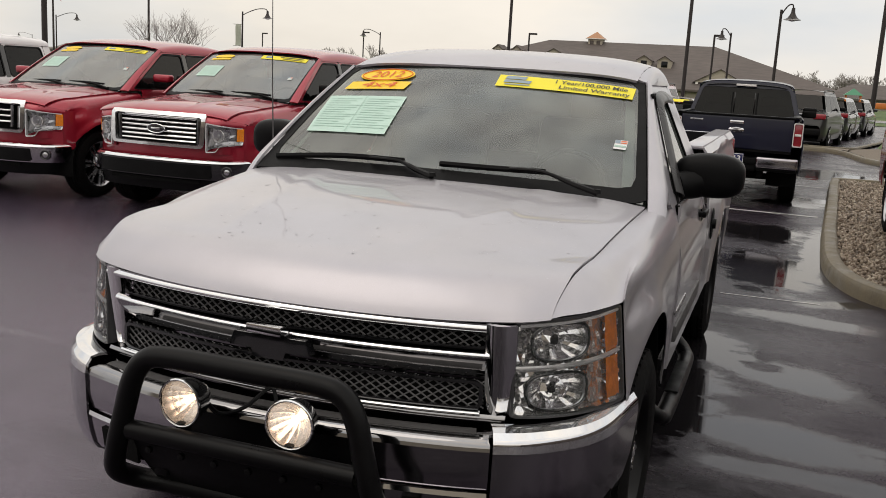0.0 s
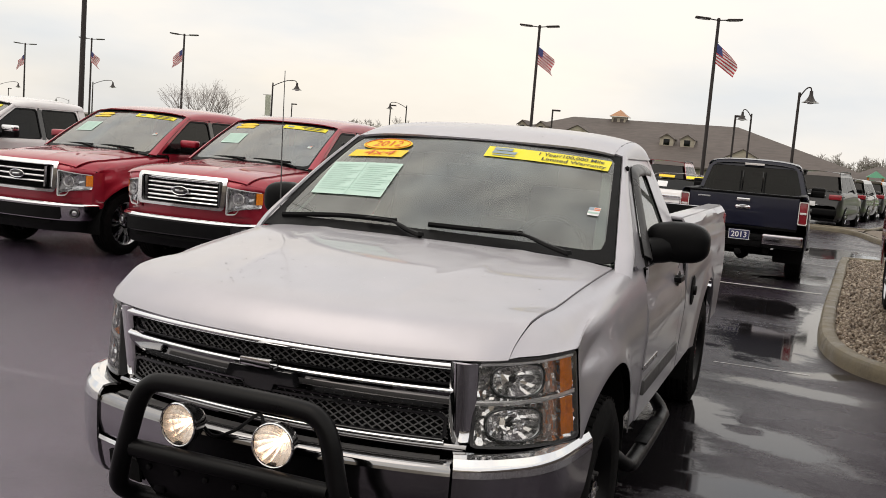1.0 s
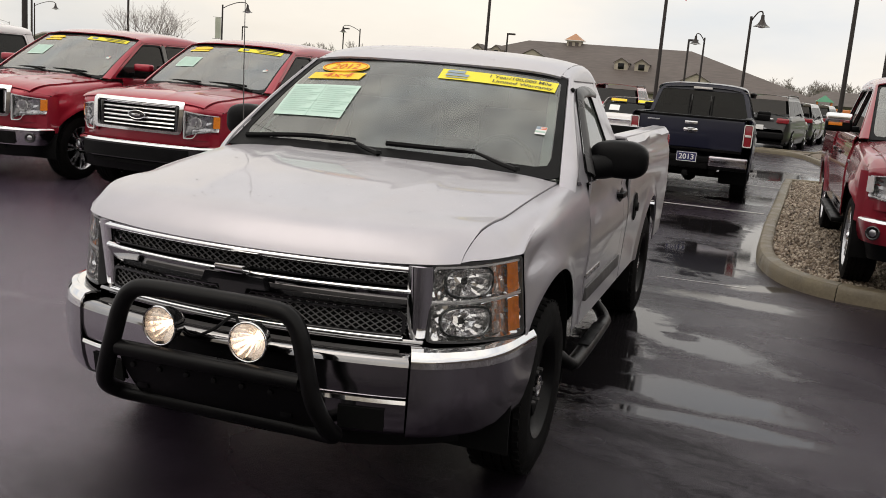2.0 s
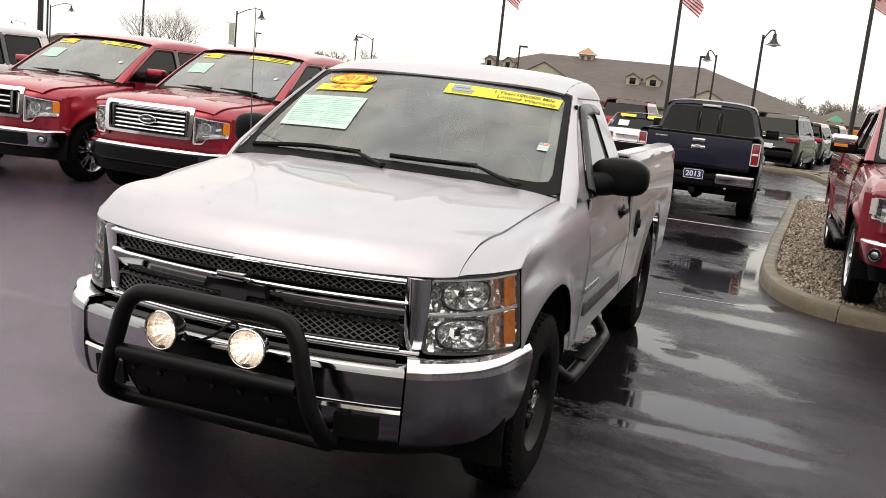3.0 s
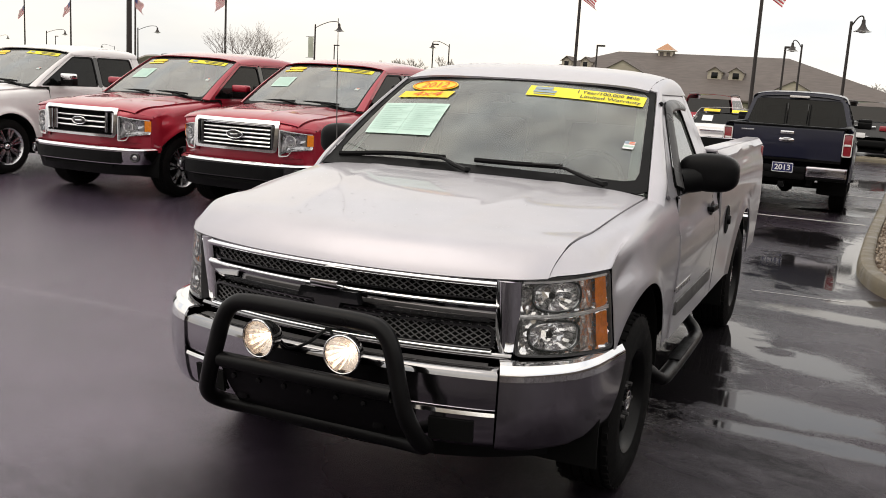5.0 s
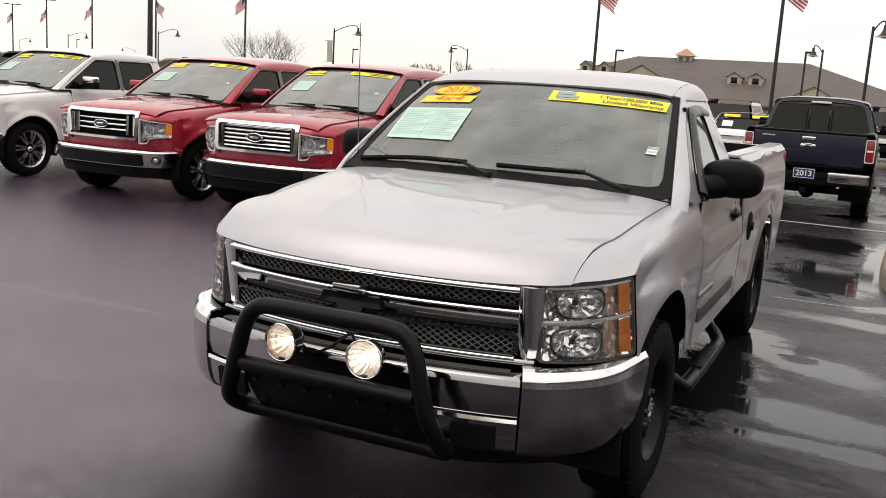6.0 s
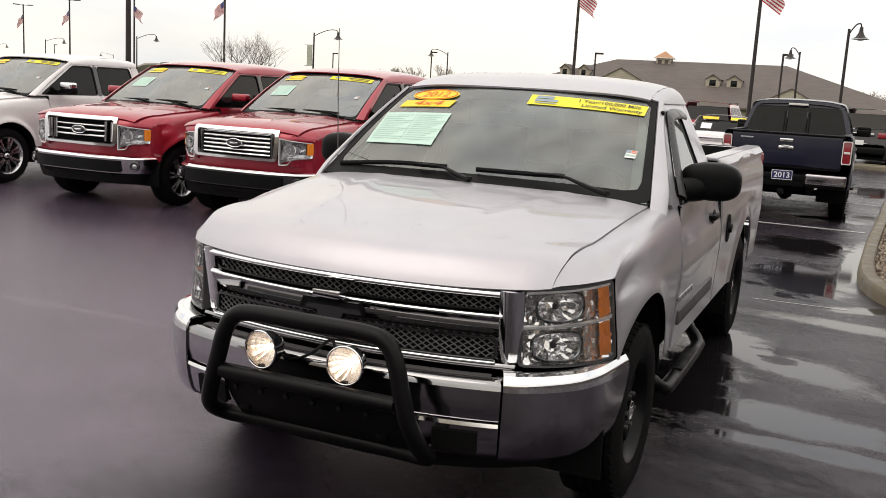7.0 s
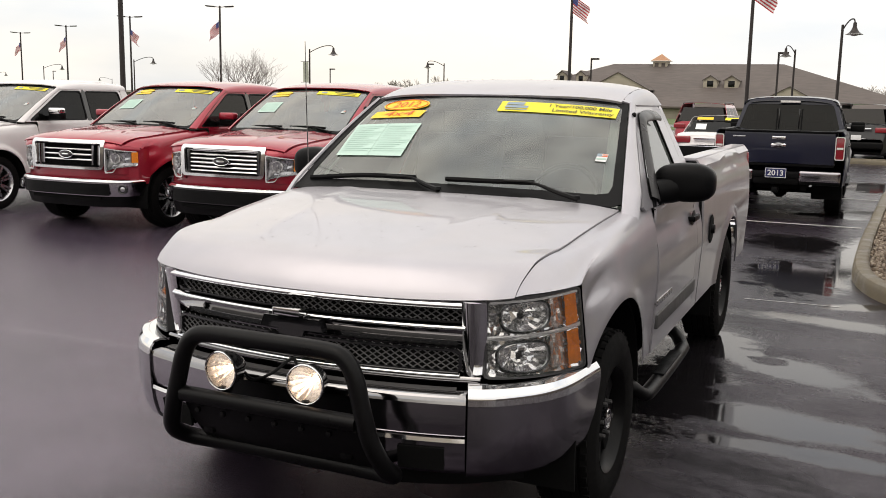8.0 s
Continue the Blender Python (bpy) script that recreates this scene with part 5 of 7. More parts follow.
        vis = [(1.515, 1.275), (1.62, 1.38), (1.785, 1.525), (1.90, 1.625), (1.99, 1.672), (2.2, 1.685), (2.38, 1.678)]
        pts = spline([(side * (cab_x(S, z) + 0.010), y, z) for y, z in vis], 30)

        def visor(u, v):
            i = u * 30
            k = min(29, int(i))
            p = pts[k].lerp(pts[k + 1], i - k)
            z = p.z - 0.052 * v * (0.55 + 0.45 * min(1, u * 1.6))
            y = p.y + 0.060 * v * max(0.0, 1 - u * 1.7)
            return Vector((side * (cab_x(S, z) + 0.012 + 0.022 * math.sin(math.pi * min(1, v * 0.8))), y, z))
        part("window_visor", sheet(visor, 30, 4, 0.004), "smoke", root, "smoked plastic window visor")
        part("side_moulding", bm_box((side * (S["W"] + 0.010), 2.07, 0.655), (0.024, 1.10, 0.075), 0.010), "grey_plastic", root)
        badge = part("badge", bm_box((side * (S["W"] + 0.010), 1.70, 0.752), (0.006, 0.42, 0.010), 0.002), "grey_plastic", root)
        for k in range(9):
            part("badge_bar", bm_box((side * (S["W"] + 0.014), 1.52 + 0.045 * k, 0.752), (0.006, 0.030, 0.030), 0.002), "chrome", badge)
        bm = tube(spline([(side * 0.80, 1.24, 0.46), (side * 0.95, 1.26, 0.40), (side * 1.005, 1.32, 0.345), (side * 1.02, 1.45, 0.335), (side * 1.02, 2.22, 0.335), (side * 1.005, 2.36, 0.345), (side * 0.94, 2.43, 0.40), (side * 0.80, 2.46, 0.46)], 40), 0.040, 12, flat=0.8)
        step = part("side_step", bm, "bar_black", root, "black oval side step")
        part("tread_pad", bm_box((side * 1.02, 1.86, 0.368), (0.062, 0.50, 0.012), 0.005), "black_plastic", step)
        part("tail_light", bm_box((side * 0.955, 5.24, 1.12), (0.085, 0.05, 0.44), 0.018), "red_lens", root)
    fill = part("fuel_filler", lathe([(0.0, 0.004), (0.082, 0.006), (0.090, 0.004), (0.094, 0.0)], Matrix.Translation((S["W"] + 0.022, 3.13, 0.935)), 28), "underbody", root, "dark round fuel filler recess")
    part("fuel_cap", lathe([(0.0, 0.026), (0.028, 0.024), (0.032, 0.004)], Matrix.Translation((S["W"] + 0.022, 3.13, 0.935)), 20), "black_plastic", fill)
    gate = part("tailgate", bm_box((0, 5.235, 1.14), (1.78, 0.06, 0.47), 0.015), "silver", root)
    part("gate_liner", bm_box((0, 5.196, 1.135), (1.74, 0.014, 0.475), 0.004), "black_plastic", gate)
    part("rear_bumper", bm_box((0, 5.36, 0.62), (1.92, 0.20, 0.20), 0.04), "chrome", root)
    part("antenna", tube([(-0.900, 1.38, 1.235), (-0.905, 1.38, 1.30), (-0.918, 1.38, 1.65), (-0.926, 1.38, 2.02)], [0.010, 0.0035, 0.0028, 0.002], 8), "grey_plastic", root, "thin whip antenna")

    for side in (-1, 1):
        part("pillar_trim", sheet(lambda u, v: ws_at(S, side * (0.885 + 0.05 * v), 0.06 + 0.80 * u, -0.035 - 0.02 * v), 16, 3, 0.006), "pillar_trim", root, "pale grey-green inner pillar trim")
        seam = [Vector((side * 0.703, y, roof_z(S, 0.703, y) + 0.008)) for y in (1.92, 2.05, 2.2, 2.35, 2.5, 2.6, 2.66)]
        part("roof_ditch", tube(seam, 0.006, 6), "black_plastic", root)
        knob = ws_at(S, 1, 0.84) + Vector((0.028, 0.02, 0.012))
        knob.x *= side
        part("pillar_plug", lathe([(0.0, 0.012), (0.010, 0.009), (0.014, 0.0), (0.008, -0.010), (0.0, -0.012)], Matrix.Translation(knob), 14), "black_plastic", root)

    # wipers lie along the foot of the screen
    for pts, blade in (
        ([(0.02, 1.075, 1.292), (-0.06, 1.10, 1.310), (-0.16, 1.15, 1.335), (-0.30, 1.155, 1.338)], [(-0.14, 1.155, 1.338), (-0.45, 1.185, 1.332), (-0.80, 1.235, 1.300)]),
        ([(0.70, 1.12, 1.282), (0.60, 1.12, 1.310), (0.47, 1.14, 1.345), (0.33, 1.145, 1.345)], [(0.48, 1.15, 1.345), (0.25, 1.155, 1.340), (0.02, 1.165, 1.338)]),
    ):
        wiper(S, root, pts, blade)
    part("shade_band", sheet(lambda u, v: ws_at(S, (2 * u - 1) * 0.95, 0.80 + 0.165 * v, -0.004), 20, 3), "tint_band", root, out=(0, -1, 1), label= "dark tinted strip along the top of the screen")
    screen_stickers(S, root, True)
    # rain beads on hood and roof
    rng = random.Random(8)
    ball = bmesh.new()
    bmesh.ops.create_icosphere(ball, subdivisions=1, radius=1.0)
    bv, bf = [v.co.copy() for v in ball.verts], [[v.index for v in f.verts] for f in ball.faces]
    ball.free()
    verts, faces = [], []
    for k in range(900):
        if k < 620:
            x, y = rng.uniform(-0.78, 0.78), rng.uniform(0.02, 1.05)
            z = hood_z(S, x, y) + 0.0118
        else:
            x, y = rng.uniform(-0.68, 0.68), rng.uniform(1.95, 2.7)
            z = roof_z(S, x, y) + 0.0118
        if noise.noise(Vector((x * 3, y * 3, 0.3))) < -0.12:
            continue
        r = rng.uniform(0.0012, 0.0024) if rng.random() < 0.72 else rng.uniform(0.0030, 0.0050)
        o = len(verts)
        verts += [(x + c.x * r * 1.2, y + c.y * r * 1.5, z + c.z * r * 0.45) for c in bv]
        faces += [[a + o for a in f] for f in bf]
    me = bpy.data.meshes.new("rain_beading")
    me.from_pydata(verts, [], faces)
    me.materials.append(M["bead"])
    beads = new("rain_beading", me)
    beads.parent = root
    tagged(beads, "rain beads standing on the paint", "", "", "stuff")
    return root


silver_pickup()


# ---- crew-cab pickups of the other make ----
FORD = dict(
    hub=0.815, base=3.708, R=0.40, Ra=0.490, rim=0.268, tyre_w=0.265, tyre_out=0.0, W=1.0, sill=0.52, wheels="alloy",
    lip=lambda x: 0.0 + 0.07 * (x / 0.8) ** 2,
    nose=[(0.0, 1.134), (0.015, 1.148), (0.05, 1.168), (0.13, 1.196), (0.28, 1.224), (0.7, 1.258), (1.3, 1.30)],
    taper=0.075, full=0.3, corner=-0.050, corner_reach=0.7, corner_fade=2, crown=0.05, ridge=0.010, blunt=0.3,
    seam=[(-0.2, 0.80), (0.05, 0.82), (0.6, 0.85), (1.6, 0.91)],
    hug_reach=0.30, gap=-0.005, frit=0.968, frit_low=0.050, flare=0.030, screen_glass="bright_glass", seam_fixed=0.12, hug=lambda x, z: (x, 1.060 - 0.046 * min(1.0, max(0.0, (x - 0.604) / 0.317))) if x < 0.905 else (0.928, min(z, 1.016)), fender0=0.0, fender_low=None, rear_pane=(0.86, 0.72), pane_top=0.008, fender_start=lambda x: 0.012 + 0.27 * (min(1.06, max(0.0, x - 0.60) / 0.33)) ** 2.6,
    cowl=1.18, cowl_wrap=0.10, screen=((1.21, 1.290), (2.13, 1.83), 0.87, 0.775), wrap0=0.10, wrap1=0.06,
    roof=[(1.98, 1.80), (2.13, 1.85), (2.32, 1.89), (2.65, 1.92), (3.3, 1.925), (3.8, 1.89)],
    belt=1.28, belt_x=0.945, lean=0.30, top_z=1.78, pillar=0.05, cab_rear=3.79, doors=[(1.60, 2.68), (2.69, 3.60)], bed=(3.82, 5.62), rail=1.37,
    handle_z=1.09, handle_mat="gloss_black", rail_mat="black_plastic", side_glass="dark_glass", seats=[2.35, 3.25],
    frames=[([(1.37, 1.28), (2.68, 1.28), (2.68, 1.78), (2.21, 1.78)], [(1.46, 1.295), (2.645, 1.295), (2.645, 1.760), (2.235, 1.760)]),
            ([(2.69, 1.28), (3.60, 1.28), (3.52, 1.78), (2.69, 1.78)], [(2.735, 1.295), (3.56, 1.295), (3.48, 1.760), (2.735, 1.760)])],
    centre_pillar=[[(2.648, 1.292), (2.733, 1.292), (2.733, 1.758), (2.648, 1.758)]],
    solid=[[(3.605, 1.28), (3.79, 1.28), (3.67, 1.78), (3.53, 1.78)]],
    stick_oval=(-0.50, 0.90), oval=(0.30, 0.085), stick_4x4=(-0.52, 0.83), four=(0.30, 0.05), stick_band=(0.36, 0.905), band=(0.62, 0.095),
    stick_paper=(-0.50, 0.52), paper=(0.30, 0.26), stick_tag=(0.66, 0.46),
)


def blue_oval_pickup(m, paint, label, front="slats", wheels="alloy", mirror="paint", stickers=True, lower="grey", group="parked pickups", folded=0):
    S = dict(FORD)
    S["wheels"] = wheels
    root = thing("pickup_truck", m, label, "pickup truck", group)
    pickup_body(S, root, paint)

    def G(x, z, d=0.0):
        return Vector((x, S["lip"](x) - 0.02 + 0.04 * (1.0 - z) * -0.5 + d, z))
    # grille
    grille = new("grille")
    grille.parent = root
    outer = rounded([(-0.590, 0.775), (0.590, 0.775), (0.606, 1.146), (-0.606, 1.146)], [0.05, 0.05, 0.03, 0.03])
    inner = rounded([(-0.540, 0.806), (0.540, 0.806), (0.556, 1.106), (-0.556, 1.106)], 0.025)
    part("surround", ring_plate(outline2(outer, 96), outline2(inner, 96), lambda a, b: G(a, b, -0.030 + 0.75 * max(0.0, b - 1.10) + 0.30 * max(0.0, b - 0.83) * (abs(a) > 0.5) * 0.08), 0.035), "chrome", grille, "bold chrome grille frame")
    part("surround_edge", ring_plate(outline2(inner, 96), outline2([(a * 0.985, 0.957 + (b - 0.957) * 0.955) for a, b in inner], 96), lambda a, b: G(a, b, -0.002), 0.03), "gloss_black", grille)
    part("backing", sheet(lambda u, v: G(-0.52 + 1.04 * u, 0.812 + 0.285 * v, 0.05), 10, 4, 0.01), "underbody", grille)
    if front == "slats":
        for k in range(6):
            z = 0.826 + 0.0485 * k
            part("slat", sheet(lambda u, v: G(-0.475 + 0.95 * u, z + 0.024 * v, 0.016 - 0.010 * math.sin(math.pi * v)), 16, 4, 0.008), "chrome", grille)
        for side in (-1, 1):
            part("grille_cheek", bm_box(G(side * 0.508, 0.957, 0.022), (0.05, 0.03, 0.29), 0.01), "gloss_black", grille)
    else:
        part("mesh", lattice(G, -0.52, 0.52, 0.82, 1.09, 0.030, 0.003, 0.035), "black_plastic", grille)
        for z in (0.880, 0.945, 1.010):
            part("slat", sheet(lambda u, v: G(-0.40 + 0.80 * u, z + 0.026 * v, 0.008 - 0.012 * math.sin(math.pi * v)), 16, 4, 0.01), "chrome", grille)
        for side in (-1, 1):
            for x in (0.40, 0.49):
                part("upright", sheet(lambda u, v: G(side * (x + 0.035 * u), 0.835 + 0.243 * v, 0.004 - 0.02 * math.sin(math.pi * u)), 6, 8, 0.012), "chrome", grille)
    oval = part("emblem", lathe([(0.0, 0.020), (0.060, 0.016), (0.072, 0.004), (0.074, -0.01)], Matrix.Translation(G(0, 0.957, 0.0)) @ Matrix.Rotation(radians(-90), 4, "Z") @ Matrix.Diagonal((1, 1.5, 0.62, 1)), 32), "gloss_black", grille, "oval emblem")
    part("emblem_ring", tube([G(0.112 * math.cos(2 * math.pi * k / 36), 0.957 + 0.047 * math.sin(2 * math.pi * k / 36), -0.012) for k in range(36)], 0.006, 6, closed=True), "chrome", oval)
    part("emblem_bar", bm_box(G(0, 0.957, -0.022), (0.11, 0.006, 0.022), 0.003), "chrome", oval)
    # front panel between lamps and bumper
    part("front_panel", sheet(lambda u, v: Vector(((2 * u - 1) * 0.930, 0.02 + 0.22 * abs(2 * u - 1) ** 3.2, 0.60 + 0.20 * v)), 30, 4, 0.012), paint, root)
    # headlights
    for side in (-1, 1):
        lamp = new("headlight")
        lamp.parent = root

        def H(x, z, d=0.0):
            return Vector((side * (0.604 + (x - 0.604) * 0.87), 0.005 + 0.27 * (max(0.0, x - 0.60) / 0.38) ** 2.6 + d, z - 0.055))
        shape = rounded([(0.604, 0.790), (0.735, 0.800), (0.785, 0.872), (0.955, 0.895), (0.968, 1.068), (0.604, 1.112)], 0.02, 3)
        cx, cz = 0.77, 0.95
        small = [(cx + (a - cx) * 0.93, cz + (b - cz) * 0.91) for a, b in shape]
        part("bezel", ring_plate(outline2(shape, 60), outline2(small, 60), lambda a, b: H(a, b, -0.006), 0.03 * side), "lamp_silver", lamp)
        part("lens", sheet(lambda u, v: H(0.61 + 0.345 * u, (0.80 + 0.085 * u**0.5) + (0.300 - 0.115 * u**0.5) * v, -0.002), 12, 6), "clear", lamp, out=(side, -2, 0))
        part("reflector_housing", facets(lambda u, v, d: H(0.61 + 0.345 * u, (0.80 + 0.085 * u**0.5) + (0.300 - 0.115 * u**0.5) * v, 0.040 + d - 0.03 * abs(2 * v - 1) ** 4), 10, 7, 0.006, 3), "satin_metal", lamp, sharp=1)
        aim = Matrix.Translation(H(0.745, 0.975, 0.03)) @ Matrix.Rotation(radians(-90 + side * 10), 4, "Z")
        part("reflector_bowl", lathe([(0.015, -0.03), (0.04, -0.02), (0.066, 0.008), (0.072, 0.006)], aim, 24), "lamp_silver", lamp)
        part("bulb_shield", lathe([(0.0, 0.012), (0.018, 0.008), (0.022, -0.02)], aim, 14), "satin_metal", lamp)
        part("turn_signal", sheet(lambda u, v: H(0.924 + 0.046 * u, 0.925 + 0.132 * v, -0.007), 6, 4, 0.012), "lamp_silver" if paint == "dark_red" else "amber", lamp)
        ztop = lambda x: 1.060 - 0.046 * min(1.0, max(0.0, (x - 0.604) / 0.317))

        def brow(u, v):
            x = 0.60 + 0.33 * u
            low = Vector((x, 0.002 + 0.27 * (max(0.0, x - 0.604) / 0.33) ** 2.6, ztop(x) - 0.004))
            if x < 0.79:
                high = Vector((x, S["lip"](x) + 0.004, hood_z(S, x, S["lip"](x)) - 0.004))
            else:
                high = Vector((x, rise([(0.79, 0.076), (0.833, 0.124), (0.874, 0.18), (0.92, 0.248), (0.935, 0.31)], x) + 0.002, rise([(0.79, 1.093), (0.833, 1.085), (0.874, 1.073), (0.92, 1.061), (0.935, 1.038)], x)))
            p = low.lerp(high, v)
            return Vector((side * p.x, p.y - 0.010 * math.sin(math.pi * v), p.z))
        part("lamp_brow", sheet(brow, 12, 4, 0.004), paint, root)
        part("lamp_cheek", sheet(lambda u, v: Vector((side * (0.895 + 0.085 * u), 0.252 + 0.13 * u**1.5, 0.60 + 0.44 * v)), 6, 4, 0.006), paint, root)
        # fill behind
        part("lamp_tray", sheet(lambda u, v: H(0.59 + 0.39 * u, 0.78 + 0.31 * v, 0.060), 8, 4, 0.01), paint, lamp)
    # bumper
    plan = [(-0.5, -0.10), (0.0, -0.125), (0.5, -0.10), (0.78, -0.005), (0.91, 0.13), (0.96, 0.34)]
    pts = spline([(*q, 0) for q in plan], 50)

    def B(s, z, ins):
        i = 10 + 40 * abs(s)
        k = min(49, int(i))
        q = pts[k].lerp(pts[k + 1], i - k)
        n = (pts[min(50, k + 1)] - pts[max(0, k - 1)]).normalized()
        return Vector(((q.x - n.y * ins) * (1 if s >= 0 else -1), q.y + n.x * ins, z))
    part("bumper_strip", sheet(lambda u, v: B(2 * u - 1, 0.630 + 0.030 * v, 0.03 * v * v), 48, 4, 0.01), "chrome", root)
    part("bumper", sheet(lambda u, v: B(2 * u - 1, 0.45 + 0.180 * v, 0.035 * (1 - v) ** 2), 48, 6, 0.012), "bumper" if lower == "grey" else "gloss_black" if lower == "black" else paint, root)
    part("bumper_opening", sheet(lambda u, v: B((2 * u - 1) * 0.42, 0.465 + 0.145 * v, -0.004), 24, 3, 0.012), "black_plastic", root)
    part("lower_valance", sheet(lambda u, v: B((2 * u - 1) * 0.86, 0.31 + 0.15 * v, 0.05 + 0.04 * (1 - v)), 32, 3, 0.012), "black_plastic", root)
    part("tow_slot", sheet(lambda u, v: B((2 * u - 1) * 0.30, 0.40 + 0.040 * v, 0.035), 12, 2, 0.01), "underbody", root)
    for side in (-1, 1):
        c = Matrix.Translation(B(side * 0.60, 0.545, -0.006)) @ Matrix.Rotation(radians(-90 + side * 22), 4, "Z")
        fog = part("fog_lamp", lathe([(0.0, 0.004), (0.045, 0.006), (0.052, 0.014), (0.060, 0.010), (0.062, -0.02)], c, 24), "gloss_black", root, "round fog lamp")
        part("fog_lens", lathe([(0.0, 0.012), (0.018, 0.010), (0.030, 0.006)], c, 20), "satin_metal", fog, out=(0, -1, 0))
        mir = new("door_mirror")
        mir.parent = root
        mm = {"paint": paint, "chrome": "chrome", "black": "black_plastic"}[mirror]
        if side == folded:
            part("mirror_shell", bm_box((side * 1.045, 1.95, 1.40), (0.10, 0.25, 0.20), 0.035, segments=3), "black_plastic", mir, "black mirror folded back")
            part("mirror_arm", bm_box((side * 0.985, 1.85, 1.345), (0.09, 0.06, 0.06), 0.018), "black_plastic", mir)
        else:
            part("mirror_cap", bm_box((side * 1.125, 1.83, 1.445), (0.25, 0.13, 0.10), 0.035, segments=3), mm, mir)
            part("mirror_shell", bm_box((side * 1.12, 1.85, 1.375), (0.255, 0.12, 0.13), 0.03, segments=3), "black_plastic", mir)
            part("mirror_signal", bm_box((side * 1.155, 1.783, 1.385), (0.13, 0.012, 0.03), 0.004), "amber" if paint == "dark_red" else "black_plastic", mir)
            part("mirror_arm", bm_box((side * 0.985, 1.85, 1.345), (0.13, 0.06, 0.06), 0.018), "black_plastic", mir)
        # running board
        part("running_board", bm_box((side * 1.0, 2.65, 0.44), (0.14, 1.95, 0.05), 0.018), "black_plastic", root)
        part("rocker_trim", bm_box((side * 0.992, 2.62, 0.565), (0.03, 1.9, 0.11), 0.012), "bumper" if paint != "navy" else "chrome", root)
        badge = part("fender_badge", bm_box((side * 1.006, 1.45, 1.045), (0.010, 0.16, 0.03), 0.004), "satin_metal", root)
        # tail lights with white middle
        tl = new("tail_light")
        tl.parent = root
        part("red_lens", bm_box((side * 0.925, 5.605, 1.125), (0.135, 0.07, 0.35), 0.02), "red_lens", tl)
        part("reverse_lens", bm_box((side * 0.925, 5.618, 1.125), (0.100, 0.07, 0.035), 0.01), "white_lens", tl)
        part("lens_rim", ring_plate(outline2(rounded([(-0.072, -0.18), (0.072, -0.18), (0.072, 0.18), (-0.072, 0.18)], 0.02), 40), outline2(rounded([(-0.058, -0.165), (0.058, -0.165), (0.058, 0.165), (-0.058, 0.165)], 0.018), 40), lambda a, b: Vector((side * 0.925 + a, 5.648, 1.125 + b)), 0.012), "white_lens", tl)
    for pts2, blade in (
        ([(0.10, 1.21, 1.303), (-0.10, 1.26, 1.338), (-0.25, 1.30, 1.353)], [(-0.02, 1.27, 1.348), (-0.35, 1.31, 1.343), (-0.70, 1.38, 1.323)]),
        ([(0.72, 1.26, 1.293), (0.50, 1.29, 1.338), (0.35, 1.30, 1.353)], [(0.62, 1.31, 1.343), (0.35, 1.31, 1.353), (0.08, 1.31, 1.348)]),
    ):
        wiper(S, root, pts2, blade)
    # tail
    gate = part("tailgate", bm_box((0, 5.598, 1.11), (1.71, 0.06, 0.49), 0.018, segments=3), paint, root)
    part("gate_cap", bm_box((0, 5.60, 1.365), (1.72, 0.10, 0.035), 0.014), "black_plastic", gate)
    part("gate_handle", bm_box((0, 5.642, 1.265), (0.21, 0.025, 0.055), 0.012), "chrome", gate, "chrome tailgate handle")
    part("gate_emblem", lathe([(0.0, 0.016), (0.07, 0.012), (0.085, 0.0)], Matrix.Translation((0, 5.634, 1.15)) @ Matrix.Rotation(radians(90), 4, "Z") @ Matrix.Diagonal((1, 1.4, 0.55, 1)), 28), "chrome", gate, "oval emblem")
    part("script_bar", bm_box((0.62, 5.630, 1.275), (0.20, 0.008, 0.022), 0.003), "satin_metal", gate)
    for side in (-1, 1):
        part("rear_bumper_end", bm_box((side * 0.66, 5.72, 0.685), (0.62, 0.17, 0.17), 0.035, segments=3), "bumper", root)
        part("rear_bumper_foot", bm_box((side * 0.66, 5.70, 0.585), (0.60, 0.12, 0.06), 0.015), "black_plastic", root)
    part("rear_step", bm_box((0, 5.71, 0.700), (0.72, 0.19, 0.10), 0.02), "black_plastic", root)
    part("plate_recess", bm_box((0, 5.71, 0.61), (0.70, 0.13, 0.12), 0.02), "black_plastic", root)
    part("spare_wheel", lathe([(0.0, 0.10), (0.30, 0.10), (0.36, 0.06), (0.37, -0.06), (0.3, -0.1), (0.0, -0.1)], Matrix.Translation((0, 5.15, 0.58)) @ Matrix.Rotation(radians(90), 4, "Y"), 28), "rubber", root)
    part("exhaust", tube([(0.62, 4.9, 0.42), (0.64, 5.4, 0.42), (0.66, 5.66, 0.44)], 0.035, 12), "satin_metal", root)
    part("third_brake_light", bm_box((0, 3.735, 1.835), (0.34, 0.04, 0.038), 0.010), "white_lens", root)
    if stickers:
        screen_stickers(S, root, False)
    return root


blue_oval_pickup(Matrix.Translation((-5.01, 5.98, 0)), "red", "red crew-cab pickup with chrome slatted grille and yellow stickers", "slats", "alloy", "black", True, "black", folded=-1)
blue_oval_pickup(Matrix.Translation((-7.36, 5.90, 0)), "red", "red crew-cab pickup with chrome three-bar grille and fog lamps", "bars", "chrome", "paint", True, "grey")
blue_oval_pickup(Matrix.Translation((-10.62, 5.95, 0)), "white", "white crew-cab pickup with chrome mirrors and yellow screen stickers", "bars", "chrome", "chrome", True, "grey")
blue_oval_pickup(Matrix.Translation((3.58, 5.33, 0.13)), "dark_red", "dark red crew-cab pickup parked on the gravel bed", "bars", "chrome", "chrome", True, "paint")
